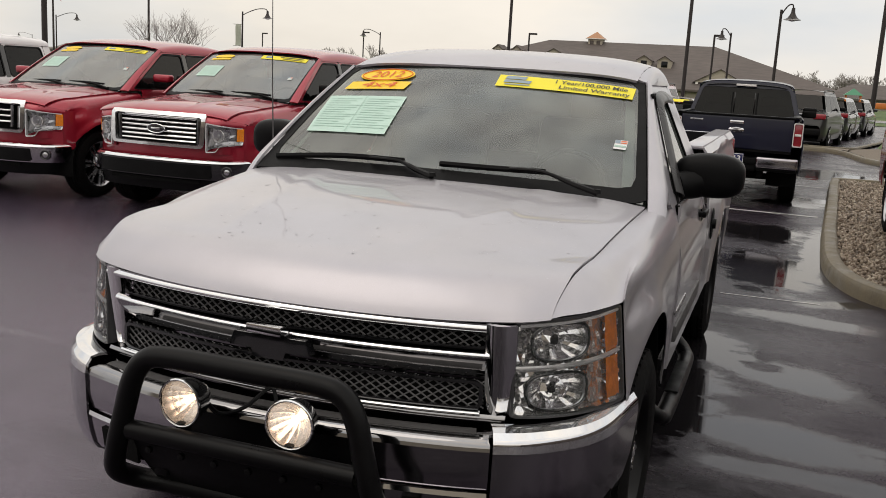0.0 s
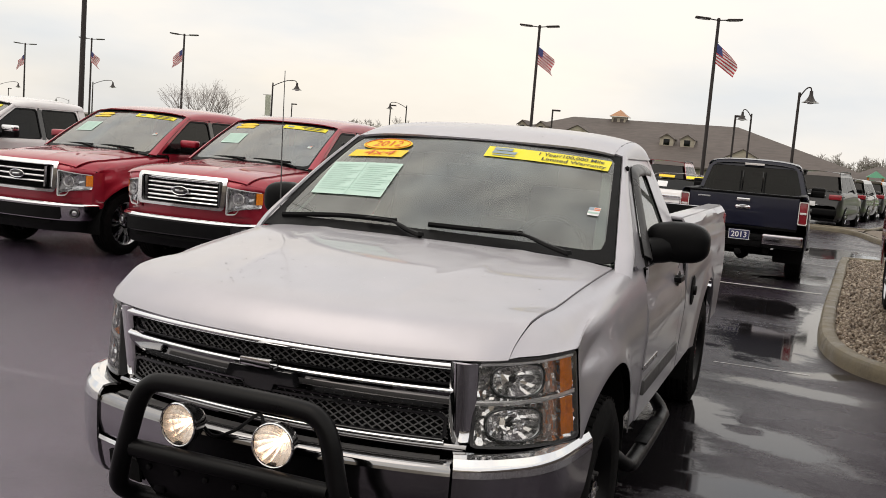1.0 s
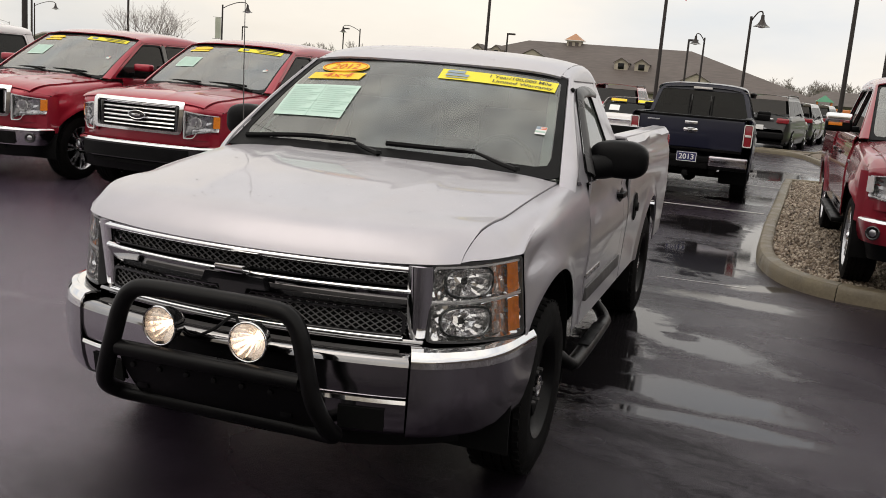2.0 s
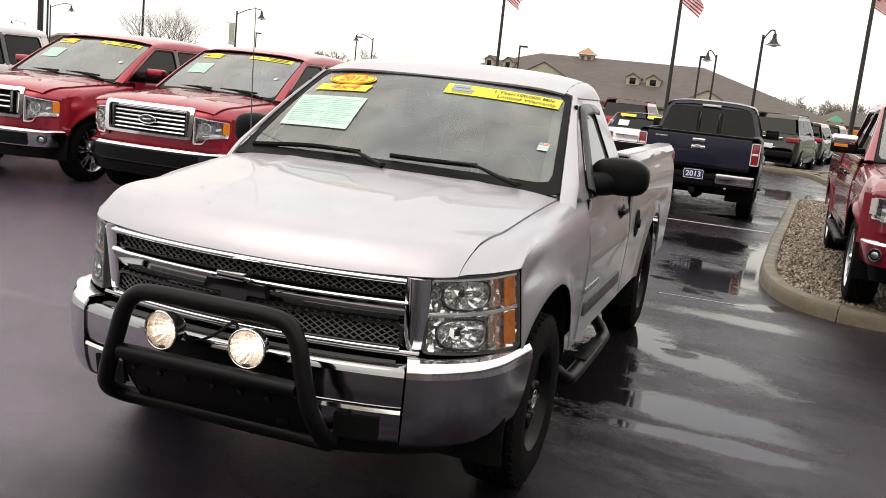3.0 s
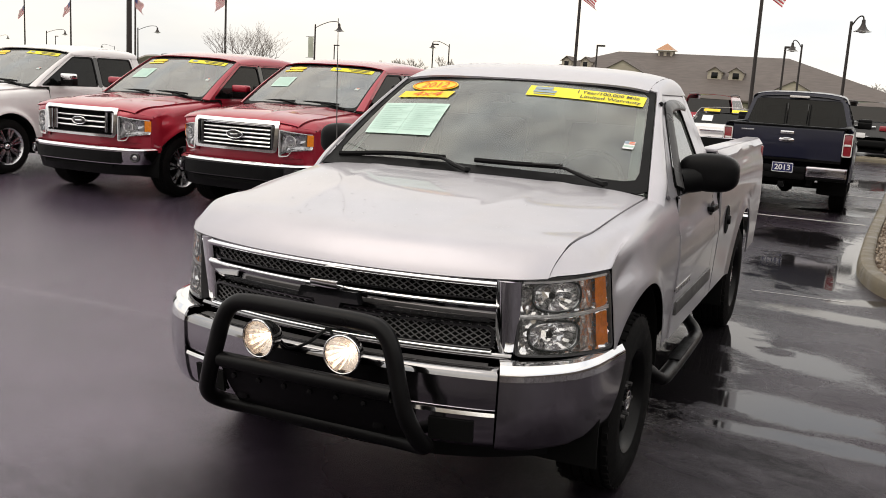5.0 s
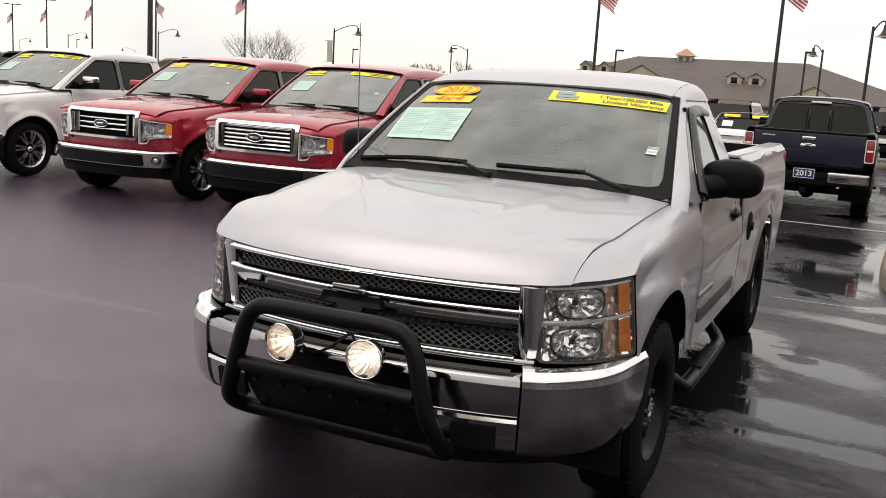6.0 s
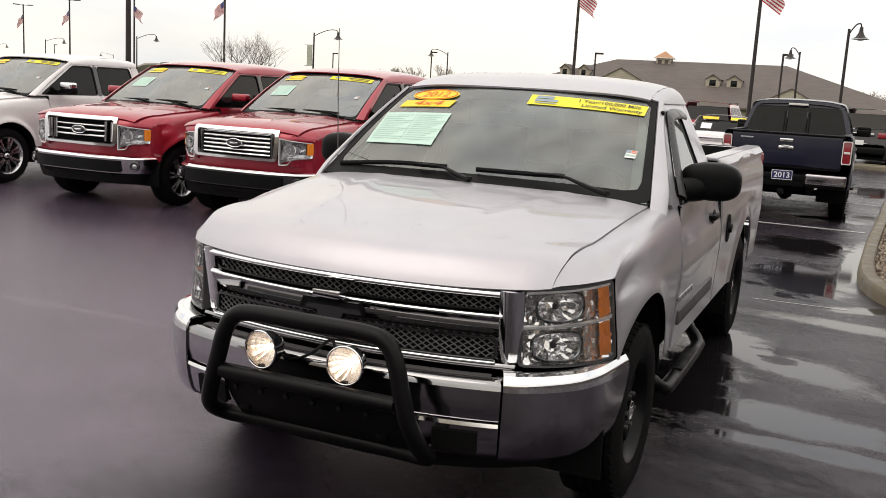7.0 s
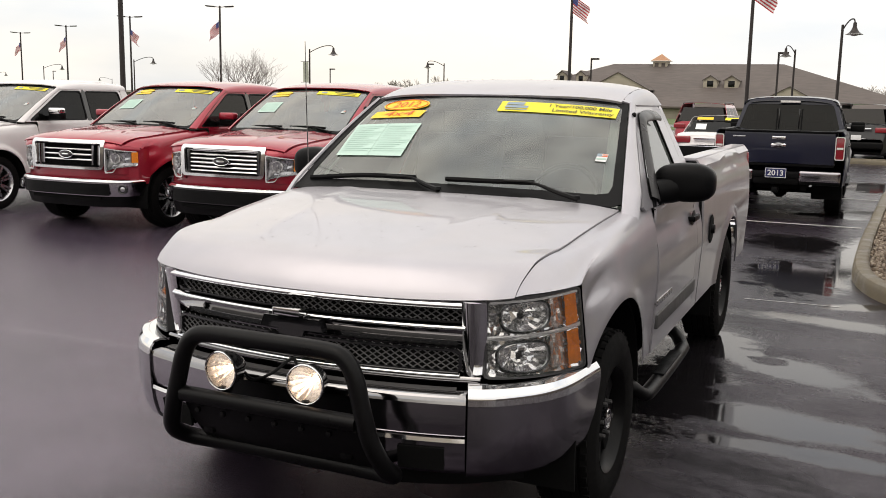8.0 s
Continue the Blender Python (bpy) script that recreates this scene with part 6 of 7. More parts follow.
navy = blue_oval_pickup(Matrix.Translation((0.655, 17.75, 0)) @ Matrix.Rotation(math.pi, 4, "Z") @ Matrix.Diagonal((0.955, 0.955, 0.985, 1)), "navy", "navy blue crew-cab pickup seen with closed tailgate", "slats", "alloy", "black", False, "grey")

# running gear that shows under the navy tail
part("rear_axle", tube([Vector((-0.70, 4.62, 0.40)), Vector((0.70, 4.62, 0.40))], 0.045, 12), "rubber", navy)
part("differential", lathe([(0.0, -0.13), (0.09, -0.11), (0.15, -0.03), (0.15, 0.05), (0.08, 0.12), (0.0, 0.13)], sides=16), "rubber", navy).matrix_basis = Matrix.Translation((0, 4.66, 0.40)) @ Matrix.Rotation(radians(90), 4, "X")
part("spare_tyre", lathe([(0.18, -0.06), (0.34, -0.10), (0.38, -0.06), (0.38, 0.06), (0.34, 0.10), (0.18, 0.06), (0.18, -0.06)], sides=28), "rubber", navy).matrix_basis = Matrix.Translation((0, 5.22, 0.56)) @ Matrix.Rotation(radians(90), 4, "Y")
part("tow_hitch", bm_box((0, 5.70, 0.46), (0.09, 0.22, 0.09), 0.01), "black_plastic", navy)
# year plate on the navy tail
plate = part("year_plate", bm_box((0, 5.800, 0.725), (0.33, 0.012, 0.155), 0.006), "plate_blue", navy, "dark blue year plate")
lettering("2013", 0.12, lambda a, b: Vector((-a * 1.05, 5.8085, 0.722 + b)), "white_print", plate, bold=0.002)
part("plate_edge", ring_plate(outline2([(-0.16, -0.073), (0.16, -0.073), (0.16, 0.073), (-0.16, 0.073)], 48), outline2([(-0.152, -0.065), (0.152, -0.065), (0.152, 0.065), (-0.152, 0.065)], 48), lambda a, b: Vector((a, 5.8075, 0.725 + b)), 0.002), "white_print", plate)


# ---- cars and off-roaders farther off ----
def car(m, name, paint, label, category, L=4.8, W=0.94, H=1.76, belt=1.05, hood=1.25, deck=0.25, hood_z=1.02, deck_z=1.05, R=0.36, front_rake=0.75, rear_rake=0.25, rails=False, sticker=False, group="cars farther off"):
    """A plain car facing -y, nose at y = 0: shell, glasshouse with panes, wheels, lamps and bumpers."""
    root = thing(name, m, label, category, group)
    y1, y2 = hood, L - deck

    def top(y):
        return rise([(0.0, 0.68), (0.12, 0.82), (0.5, hood_z - 0.05), (hood, hood_z), (hood + 0.5, belt), (y2 - 0.3, belt), (L - 0.22, deck_z), (L - 0.03, deck_z - 0.16), (L, 0.75)], y)

    def half(y):
        return W * rise([(0.0, 0.78), (0.18, 0.93), (0.7, 1.0), (L - 0.7, 1.0), (L - 0.15, 0.94), (L, 0.84)], y)

    def shell(u, v):
        y = L * v
        a = 2 * u - 1
        s, b = (1 if a >= 0 else -1), abs(a)
        w, zt = half(y), top(y)
        prof = [(0.0, zt + 0.02), (0.55, zt + 0.015), (0.90, zt - 0.02), (0.985, zt - 0.10), (1.0, 0.66), (0.985, 0.42), (0.94, 0.26)]
        p = spline([(q[0], q[1], 0) for q in prof], 24)
        i = b * 24
        k = min(23, int(i))
        q = p[k].lerp(p[k + 1], i - k)
        return Vector((s * q.x * w, y, q.y))
    part("body", sheet(shell, 48, 40), paint, root)
    part("underside", bm_box((0, L / 2, 0.27), (2 * W - 0.14, L - 0.3, 0.10), 0.02), "underbody", root)
    yb0, yt0, yt1, yb1 = hood, hood + front_rake, y2 - rear_rake, y2
    xb, xt = W - 0.05, W - 0.24

    def house(u, v):
        """Painted glasshouse shell: u along, v from left belt over the roof to the right one."""
        a = 2 * v - 1
        s, b = (1 if a >= 0 else -1), abs(a)
        t = min(1.0, (1 - b) / 0.42)
        e = 1 - (1 - t) ** 1.6
        x = s * (xb + (xt - xb) * t) if b > 0.58 else s * xt * b / 0.58
        z = belt - 0.03 + (H - 0.05 - belt + 0.03) * t + (0.05 * (1 - (b / 0.58) ** 2) if b <= 0.58 else 0)
        yf, yr = yb0 + (yt0 - yb0) * t, yb1 + (yt1 - yb1) * t
        return Vector((x, yf + (yr - yf) * u, z))
    part("roof", sheet(house, 16, 36, 0.01), paint, root)

    def pane(name, q, lift, glass="dark_glass"):
        a, b, c, d = [Vector(p) for p in q]
        n = (b - a).cross(d - a).normalized() * lift
        bm = sheet(lambda u, v: (a + (b - a) * u) * (1 - v) + (d + (c - d) * u) * v + n, 6, 4)
        part(name, bm, glass, root, fix=False)
        bm = sheet(lambda u, v: (a + (b - a) * (0.0 + u)) * (1 - v) + (d + (c - d) * u) * v + n * 0.35, 2, 2)
        part("pane_backing", bm, "interior_dark", root, fix=False)
    zt, zb = H - 0.17, belt + 0.02
    tt = (zt - belt + 0.03) / (H - 0.05 - belt + 0.03)
    tb = (zb - belt + 0.03) / (H - 0.05 - belt + 0.03)
    fx = lambda t: xb + (xt - xb) * t
    fy = lambda t: yb0 + (yt0 - yb0) * t
    ry = lambda t: yb1 + (yt1 - yb1) * t
    pane("windscreen", [(-fx(tb) + 0.06, fy(tb), zb), (fx(tb) - 0.06, fy(tb), zb), (fx(tt) - 0.06, fy(tt), zt), (-fx(tt) + 0.06, fy(tt), zt)], 0.02, "dark_glass")
    pane("rear_window", [(fx(tb) - 0.10, ry(tb), zb + 0.03), (-fx(tb) + 0.10, ry(tb), zb + 0.03), (-fx(tt) + 0.08, ry(tt), zt), (fx(tt) - 0.08, ry(tt), zt)], 0.02)
    n = 3 if L - hood - deck > 2.9 else 2
    for side in (-1, 1):
        for k in range(n):
            a, b = k / n, (k + 1) / n
            def at(f, t, z):
                y0, y1_ = fy(t) + 0.10, ry(t) - 0.08
                return (side * fx(t), y0 + (y1_ - y0) * f, z)
            q = [at(a + 0.02, tb, zb), at(b - 0.02, tb, zb), at(b - 0.02, tt, zt), at(a + 0.02, tt, zt)]
            if side > 0:
                pane("side_window", q, 0.014)
            else:
                pane("side_window", [q[1], q[0], q[3], q[2]], 0.014)
            part("door_handle", bm_box((side * (W - 0.005), fy(0) + 0.1 + (b - 0.06) * (ry(0) - fy(0) - 0.2), belt - 0.13), (0.03, 0.14, 0.03), 0.01), paint, root)
        part("door_mirror", bm_box((side * (W + 0.07), hood + 0.45, belt + 0.09), (0.20, 0.10, 0.13), 0.04, segments=3), paint if paint != "grey" else "black_plastic", root)
        part("headlight", bm_box((side * W * 0.70, 0.14, 0.74), (0.36, 0.16, 0.14), 0.05, segments=3), "clear", root)
        part("tail_light", bm_box((side * W * 0.76, L - 0.07, deck_z - 0.13), (0.40, 0.14, 0.17), 0.04, segments=3), "red_lens", root)
        if rails:
            part("roof_rack_rail", tube(spline([(side * xt, yt0 + 0.15, H - 0.06), (side * xt, yt0 + 0.3, H + 0.015), (side * xt, yt1 - 0.3, H + 0.015), (side * xt, yt1 - 0.1, H - 0.06)], 16), 0.018, 8), "grey_plastic", root)
        for y in (0.92, L - 1.0):
            part("arch", lathe([(0.0, 0.004), (R + 0.06, 0.004), (R + 0.08, -0.02)], Matrix.Translation((side * (W - 0.004), y, R)) @ Matrix.Diagonal((side, 1, 1, 1)), 28), "underbody", root)
            tyre = part("wheel", lathe([(0.20, 0.02), (R - 0.05, 0.03), (R, 0.0), (R, -0.20)], Matrix.Translation((side * (W - 0.01), y, R)) @ Matrix.Diagonal((side, 1, 1, 1)), 32), "rubber", root)
            part("rim", lathe([(0.0, 0.02), (0.05, 0.022), (0.06, 0.006), (0.18, 0.004), (0.21, 0.026), (0.225, 0.02)], Matrix.Translation((side * (W - 0.01), y, R)) @ Matrix.Diagonal((side, 1, 1, 1)), 28), "satin_metal", tyre)
    part("rear_bumper", bm_box((0, L - 0.03, 0.52), (1.72 * W, 0.16, 0.24), 0.06, segments=3), paint if paint != "grey" else "black_plastic", root)
    part("front_bumper", bm_box((0, 0.04, 0.48), (1.66 * W, 0.16, 0.24), 0.06, segments=3), paint, root)
    part("grille", bm_box((0, 0.02, 0.72), (0.8, 0.08, 0.13), 0.02), "black_plastic", root)
    part("plate", bm_box((0, L + 0.055, 0.78 if H > 1.6 else 0.66), (0.31, 0.012, 0.155), 0.004), "white_print", root, "plain blank plate")
    part("gate_trim", bm_box((0, L - 0.005, deck_z - 0.10), (0.9 * W, 0.06, 0.07), 0.015), "chrome", root)
    if sticker:
        a, b = fy(0.80), H - 0.20
        if sticker == "rear":
            for x, t, w, h, mt in ((0.34, 0.84, 0.40, 0.10, "orange_yellow"), (-0.36, 0.84, 0.42, 0.10, "yellow"), (0.40, 0.45, 0.26, 0.22, "white_print")):
                lean = math.atan2(rear_rake, H - belt)
                part("window_sticker", bm_box((x, ry(t) + 0.030, belt + (H - belt) * t), (w, 0.006, h), 0.002, Matrix.Rotation(lean, 3, "X")), mt, root)
            return root
        part("screen_sticker", bm_box((0.28, fy(0.86) - 0.012, belt + (H - belt) * 0.80), (0.46, 0.02, 0.09), 0.003, Matrix.Rotation(radians(-35), 3, "X")), "yellow", root)
    return root


half_turn = Matrix.Rotation(math.pi, 4, "Z")
car(Matrix.Translation((2.42, 35.2, 0)) @ Matrix.Rotation(radians(-10), 4, "Z") @ half_turn, "off_roader", "grey", "dark grey sport utility car with roof rails", "car", 4.82, 0.97, 1.86, 1.18, 1.35, 0.12, 1.05, 1.16, 0.38, 0.7, 0.35, True)
car(Matrix.Translation((3.45, 42.0, 0)) @ Matrix.Rotation(radians(-10), 4, "Z") @ half_turn, "off_roader", "black_paint", "black sport utility car behind the grey one", "car", 4.6, 0.93, 1.68, 1.08, 1.3, 0.12, 1.02, 1.12, 0.36, 0.7, 0.3)
car(Matrix.Translation((4.45, 47.5, 0)) @ Matrix.Rotation(radians(-10), 4, "Z") @ half_turn, "off_roader", "black_paint", "black sport utility car at the far end of the row", "car", 4.6, 0.93, 1.66, 1.08, 1.3, 0.12, 1.02, 1.12, 0.36, 0.7, 0.3)
car(Matrix.Translation((-1.55, 25.1, 0)) @ half_turn, "sedan_car", "white", "white sedan with stickers on its rear window", "car", 4.7, 0.90, 1.47, 0.96, 1.35, 0.75, 0.92, 1.02, 0.33, 0.75, 0.65, False, "rear")
car(Matrix.Translation((-3.35, 35.0, 0)) @ half_turn, "off_roader", "red", "dark red sport utility car with roof rails", "car", 4.8, 0.95, 1.80, 1.12, 1.3, 0.12, 1.05, 1.14, 0.37, 0.7, 0.3, True)
car(Matrix.Translation((-16.4, 16.5, 0)), "off_roader", "dark_red", "dark maroon large sport utility car behind the pickups", "car", 5.1, 0.99, 2.0, 1.18, 1.4, 0.12, 1.12, 1.2, 0.38, 0.7, 0.25, True)
car(Matrix.Translation((5.25, 19.5, 0)), "sedan_car", "white", "white car with yellow windscreen sticker by the far kerb", "car", 4.6, 0.90, 1.48, 0.96, 1.3, 0.7, 0.92, 1.0, 0.33, 0.75, 0.65, False, True)
car(Matrix.Translation((-20.0, 13.5, 0)), "off_roader", "black_paint", "black large sport utility car at the end of the row", "car", 5.1, 0.99, 1.86, 1.16, 1.4, 0.12, 1.10, 1.18, 0.38, 0.7, 0.25, True)
# sliding pane frame and bars in the navy rear window
for sx in (-0.17, 0.17):
    part("slider_frame", bm_box((sx, 3.775, 1.545), (0.018, 0.02, 0.34), 0.004), "gloss_black", navy)

# ---- lot surface, kerbs and gravel beds ----
def painted_line(a, b, width=0.10):
    a, b = Vector(a), Vector(b)
    d = (b - a).normalized()
    n = Vector((-d.y, d.x)) * width / 2
    bm = sheet(lambda u, v: Vector(((a.x + (b.x - a.x) * u) + n.x * (2 * v - 1), (a.y + (b.y - a.y) * u) + n.y * (2 * v - 1), 0.004)), 20, 1)
    return part("painted_line", bm, "line", ground, "worn white parking line", fix=False)


painted_line((-0.9, 11.75), (1.93, 11.72))
painted_line((0.9, 16.6), (2.25, 16.35), 0.09)
painted_line((-3.2, 11.75), (-0.9, 11.75))
painted_line((1.0, 5.65), (1.80, 5.68), 0.016)


def kerb(outline, width, height, name, label, step=1.5):
    """A rounded concrete kerb round a bed, cast in lengths with open joints."""
    root = thing(name, Matrix(), label, "kerb")
    root["kind"] = "structure"
    pts = [Vector(p) for p in outline]
    n = len(pts)
    inward = []
    for i in range(n):
        a, b = pts[i - 1], pts[(i + 1) % n]
        d = (b - a).normalized()
        inward.append(Vector((-d.y, d.x)))
    prof = [(0.0, 0.0), (0.012, height * 0.7), (0.03, height * 0.93), (0.06, height), (width - 0.03, height), (width - 0.008, height - 0.015), (width, height - 0.06)]
    dist = [0.0]
    for i in range(1, n + 1):
        dist.append(dist[-1] + (pts[i % n] - pts[i - 1]).length)
    total = dist[-1]
    count = max(1, round(total / step))

    def on(d):
        d %= total
        k = max(i for i in range(n) if dist[i] <= d + 1e-9)
        f = (d - dist[k]) / max(1e-9, dist[k + 1] - dist[k])
        return pts[k].lerp(pts[(k + 1) % n], f), inward[k].lerp(inward[(k + 1) % n], f).normalized()
    for c in range(count):
        d0, d1 = total * c / count + 0.004, total * (c + 1) / count - 0.004

        def piece(u, v):
            p, q = on(d0 + (d1 - d0) * u)
            i = v * (len(prof) - 1)
            k = min(len(prof) - 2, int(i))
            o, z = [prof[k][j] + (prof[k + 1][j] - prof[k][j]) * (i - k) for j in (0, 1)]
            wob = 0.006 * noise.noise(Vector((p.x * 1.3, p.y * 1.3, z * 4)))
            return Vector((p.x + q.x * (o + wob), p.y + q.y * (o + wob), z))
        part("kerb_length", sheet(piece, 10, 12), "concrete", root)
    return root


def bed_fill(outline, z, mat, name, label):
    bm = bmesh.new()
    f = bm.faces.new([bm.verts.new((x, y, z)) for x, y in outline])
    bmesh.ops.triangulate(bm, faces=[f])
    return part(name, bm, mat, None, label, kind="structure")


bed_side = spline([(2.85, 5.58, 0), (2.55, 5.66, 0), (2.28, 5.86, 0), (2.07, 6.20, 0), (1.92, 6.75, 0), (1.86, 7.55, 0), (1.90, 9.3, 0), (2.03, 12.2, 0), (2.20, 15.9, 0), (2.30, 17.3, 0)], 48)
near_bed = [(p.x, p.y) for p in bed_side[::-1]] + [(4.0, 5.42), (5.2, 5.30), (7.5, 5.20), (7.5, 18.6)]
kerb(near_bed, 0.17, 0.15, "kerb_1", "tan concrete kerb round the gravel bed, wet at its foot")
inner_bed = [(x + (0.14 if x < 3 else -0.14), y + (0.15 if y < 7 else -0.15 if y > 16 else 0)) for x, y in near_bed]
bed_fill(inner_bed, 0.10, "soil", "gravel_bed_1", "bed of small brown gravel")


def gravel(outline_test, x0, x1, y0, y1, z, count, seed, r0, r1):
    """Loose pebbles as one heap."""
    rng = random.Random(seed)
    base = bmesh.new()
    bmesh.ops.create_icosphere(base, subdivisions=1, radius=1.0)
    bv = [v.co.copy() for v in base.verts]
    bf = [[v.index for v in f.verts] for f in base.faces]
    base.free()
    verts, faces = [], []
    k = 0
    while k < count:
        x, y = rng.uniform(x0, x1), rng.uniform(y0, y1)
        if not outline_test(x, y):
            continue
        k += 1
        r = rng.uniform(r0, r1)
        turn = Euler((rng.uniform(0, 6), rng.uniform(0, 6), rng.uniform(0, 6))).to_matrix()
        s = Vector((rng.uniform(0.8, 1.4), rng.uniform(0.7, 1.1), rng.uniform(0.5, 0.9)))
        o = len(verts)
        up = z + rng.uniform(0, 0.022) + 0.02 * noise.noise(Vector((x * 2, y * 2, 0)))
        for c in bv:
            p = turn @ Vector((c.x * s.x, c.y * s.y, c.z * s.z)) * r
            verts.append((x + p.x, y + p.y, up + p.z))
        faces += [[a + o for a in f] for f in bf]
    me = bpy.data.meshes.new("gravel")
    me.from_pydata(verts, [], faces)
    me.materials.append(M["pebble"])
    return tagged(new("gravel", me), "loose brown and tan gravel filling the kerbed bed", "gravel", "", "stuff")


def pebble_material():
    m, nt, out = nodes_of("pebbles")
    b = node(nt, "ShaderNodeBsdfPrincipled", Roughness=0.55)
    geo = nt.nodes.new("ShaderNodeNewGeometry")
    r = nt.nodes.new("ShaderNodeValToRGB")
    els = r.color_ramp.elements
    els[0].position, els[0].color = 0.0, (0.085, 0.063, 0.046, 1)
    els[1].position, els[1].color = 1.0, (0.44, 0.375, 0.295, 1)
    for p, c in ((0.3, (0.185, 0.138, 0.10, 1)), (0.55, (0.255, 0.20, 0.147, 1)), (0.8, (0.31, 0.255, 0.195, 1))):
        e = els.new(p)
        e.color = c
    n = noise_of(nt, 60.0, 3)
    mul = nt.nodes.new("ShaderNodeMix")
    mul.data_type, mul.blend_type = "RGBA", "OVERLAY"
    mul.inputs[0].default_value = 0.4
    nt.links.new(geo.outputs["Random Per Island"], r.inputs[0])
    nt.links.new(r.outputs[0], mul.inputs[6])
    nt.links.new(n.outputs[0], mul.inputs[7])
    nt.links.new(mul.outputs[2], b.inputs["Base Color"])
    nt.links.new(b.outputs[0], out.inputs[0])
    return m


M["pebble"] = pebble_material()
edge_x = lambda y: rise([(5.7, 3.4), (5.85, 2.72), (6.02, 2.43), (6.32, 2.22), (6.8, 2.09), (7.55, 2.04), (9.3, 2.08), (12.2, 2.21), (17.3, 2.48)], y)
gravel(lambda x, y: x > edge_x(y), 2.0, 4.9, 5.66, 10.5, 0.105, 9000, 3, 0.012, 0.026)
gravel(lambda x, y: x > edge_x(y), 2.1, 4.6, 10.5, 17.1, 0.105, 5500, 4, 0.016, 0.030)

far_bed = rounded([(-6.0, 28.9), (2.5, 28.9), (3.0, 27.6), (3.4, 24.6), (4.4, 22.9), (9.0, 22.3), (16.0, 22.3), (16.0, 45.0), (5.9, 45.0), (4.6, 36.0), (3.3, 29.9), (-6.0, 29.9)], [0.1, 0.5, 0.6, 0.8, 0.8, 0.5, 0.5, 0.5, 0.5, 0.5, 0.4, 0.1], 5)
kerb(far_bed, 0.17, 0.13, "kerb_2", "pale concrete kerb of the farther bed", 2.5)
bed_fill([(3.2, 28.5), (3.6, 25.0), (4.5, 23.2), (9.0, 22.6), (15.8, 22.6), (15.8, 31.0), (4.2, 31.0), (3.5, 29.8)], 0.10, "soil", "gravel_bed_2", "bed of brown gravel by the far row")
bed_fill([(4.2, 31.0), (15.8, 31.0), (15.8, 44.7), (6.0, 44.7), (4.8, 36.0)], 0.11, "grass", "lawn_1", "short green lawn strip")
bed_fill([(-5.9, 29.1), (2.4, 29.1), (3.2, 28.6), (3.3, 29.7), (-5.9, 29.7)], 0.10, "soil", "gravel_bed_3", "narrow gravel strip")
bed_fill([(-500, 62.0), (500, 62.0), (500, 1200), (-500, 1200)], 0.03, "grass", "lawn_2", "wide green field beyond the lot")
bed_fill([(-500, 70.0), (500, 70.0), (500, 78.0), (-500, 78.0)], 0.05, "far_asphalt", "road", "grey road beyond the lot")


# ---- lights, poles and flags ----
def flag_cloth(root, top, w, h, sway, seed):
    """A hanging striped flag in folds, with a blue corner."""
    rng = random.Random(seed)
    ph = rng.uniform(0, 6)
    flag = new("flag")
    flag.parent = root
    tagged(flag, "red and white striped flag hanging in folds")

    def cloth(u, v, d=0.0):
        # u away from the pole, v down
        drop = 0.5 * u * w
        x = sway * (u * w * (0.62 + 0.1 * math.sin(ph + 5 * v))) + sway * 0.22 * v * h * u
        y = 0.10 * math.sin(7 * u + 4 * v + ph) * u + d
        return Vector((top.x + x + sway * 0.07, top.y + y, top.z - v * h - drop))
    for k in range(13):
        v0, v1 = k / 13, (k + 1) / 13
        u0 = 0.3 if k < 6 else 0.0
        part("stripe", sheet(lambda u, v: cloth(u0 + (1 - u0) * u, v0 + (v1 - v0) * v), 8, 2), "flag_red" if k % 2 == 0 else "flag_white", flag)
    part("canton", sheet(lambda u, v: cloth(0.3 * u, 6 / 13 * v), 4, 6), "flag_blue", flag)


def lot_light(x, y, height, flag=True, sway=1, thick=0.075, seed=1, turn=0.0):
    root = thing("lot_light", Matrix.Translation((x, y, 0)), "tall dark bronze parking light pole with flag" if flag else "tall dark bronze parking light pole", "light pole", "lot lights")
    part("base", lathe([(0.0, 0.7), (0.24, 0.7), (0.26, 0.66), (0.26, 0.0)], Matrix.Rotation(radians(-90), 4, "Y"), 20), "concrete", root)
    part("shaft", tube([(0, 0, 0.7), (0, 0, height * 0.5), (0, 0, height)], [thick * 1.15, thick, thick * 0.85], 12), "pole", root)
    rot = Matrix.Rotation(turn, 3, "Z")
    for side in (-1, 1):
        part("arm", tube([rot @ Vector((0, 0, height - 0.03)), rot @ Vector((side * 0.45, 0, height + 0.02))], 0.03, 8), "pole", root)
        head = part("lamp_head", bm_box(rot @ Vector((side * 0.78, 0, height + 0.04)), (0.75, 0.40, 0.09), 0.035, rot @ Matrix.Rotation(radians(-4 * side), 3, "Y")), "pole", root)
        part("lamp_glass", bm_box(rot @ Vector((side * 0.78, 0, height - 0.012)), (0.5, 0.28, 0.02), 0.005, rot @ Matrix.Rotation(radians(-4 * side), 3, "Y")), "lamp_inner", head)
    part("cap", lathe([(0.0, 0.10), (0.06, 0.09), (0.10, 0.0), (0.08, -0.08)], Matrix.Translation((0, 0, height)) @ Matrix.Rotation(radians(-90), 4, "Y"), 14), "pole", root)
    if flag:
        flag_cloth(root, Vector((0, -0.05, height - 1.15)), 1.35, 1.0, sway, seed)
        part("flag_bracket", tube([(0, 0, height - 1.1), (sway * 0.12, -0.05, height - 1.1)], 0.02, 6), "pole", root)
    return root


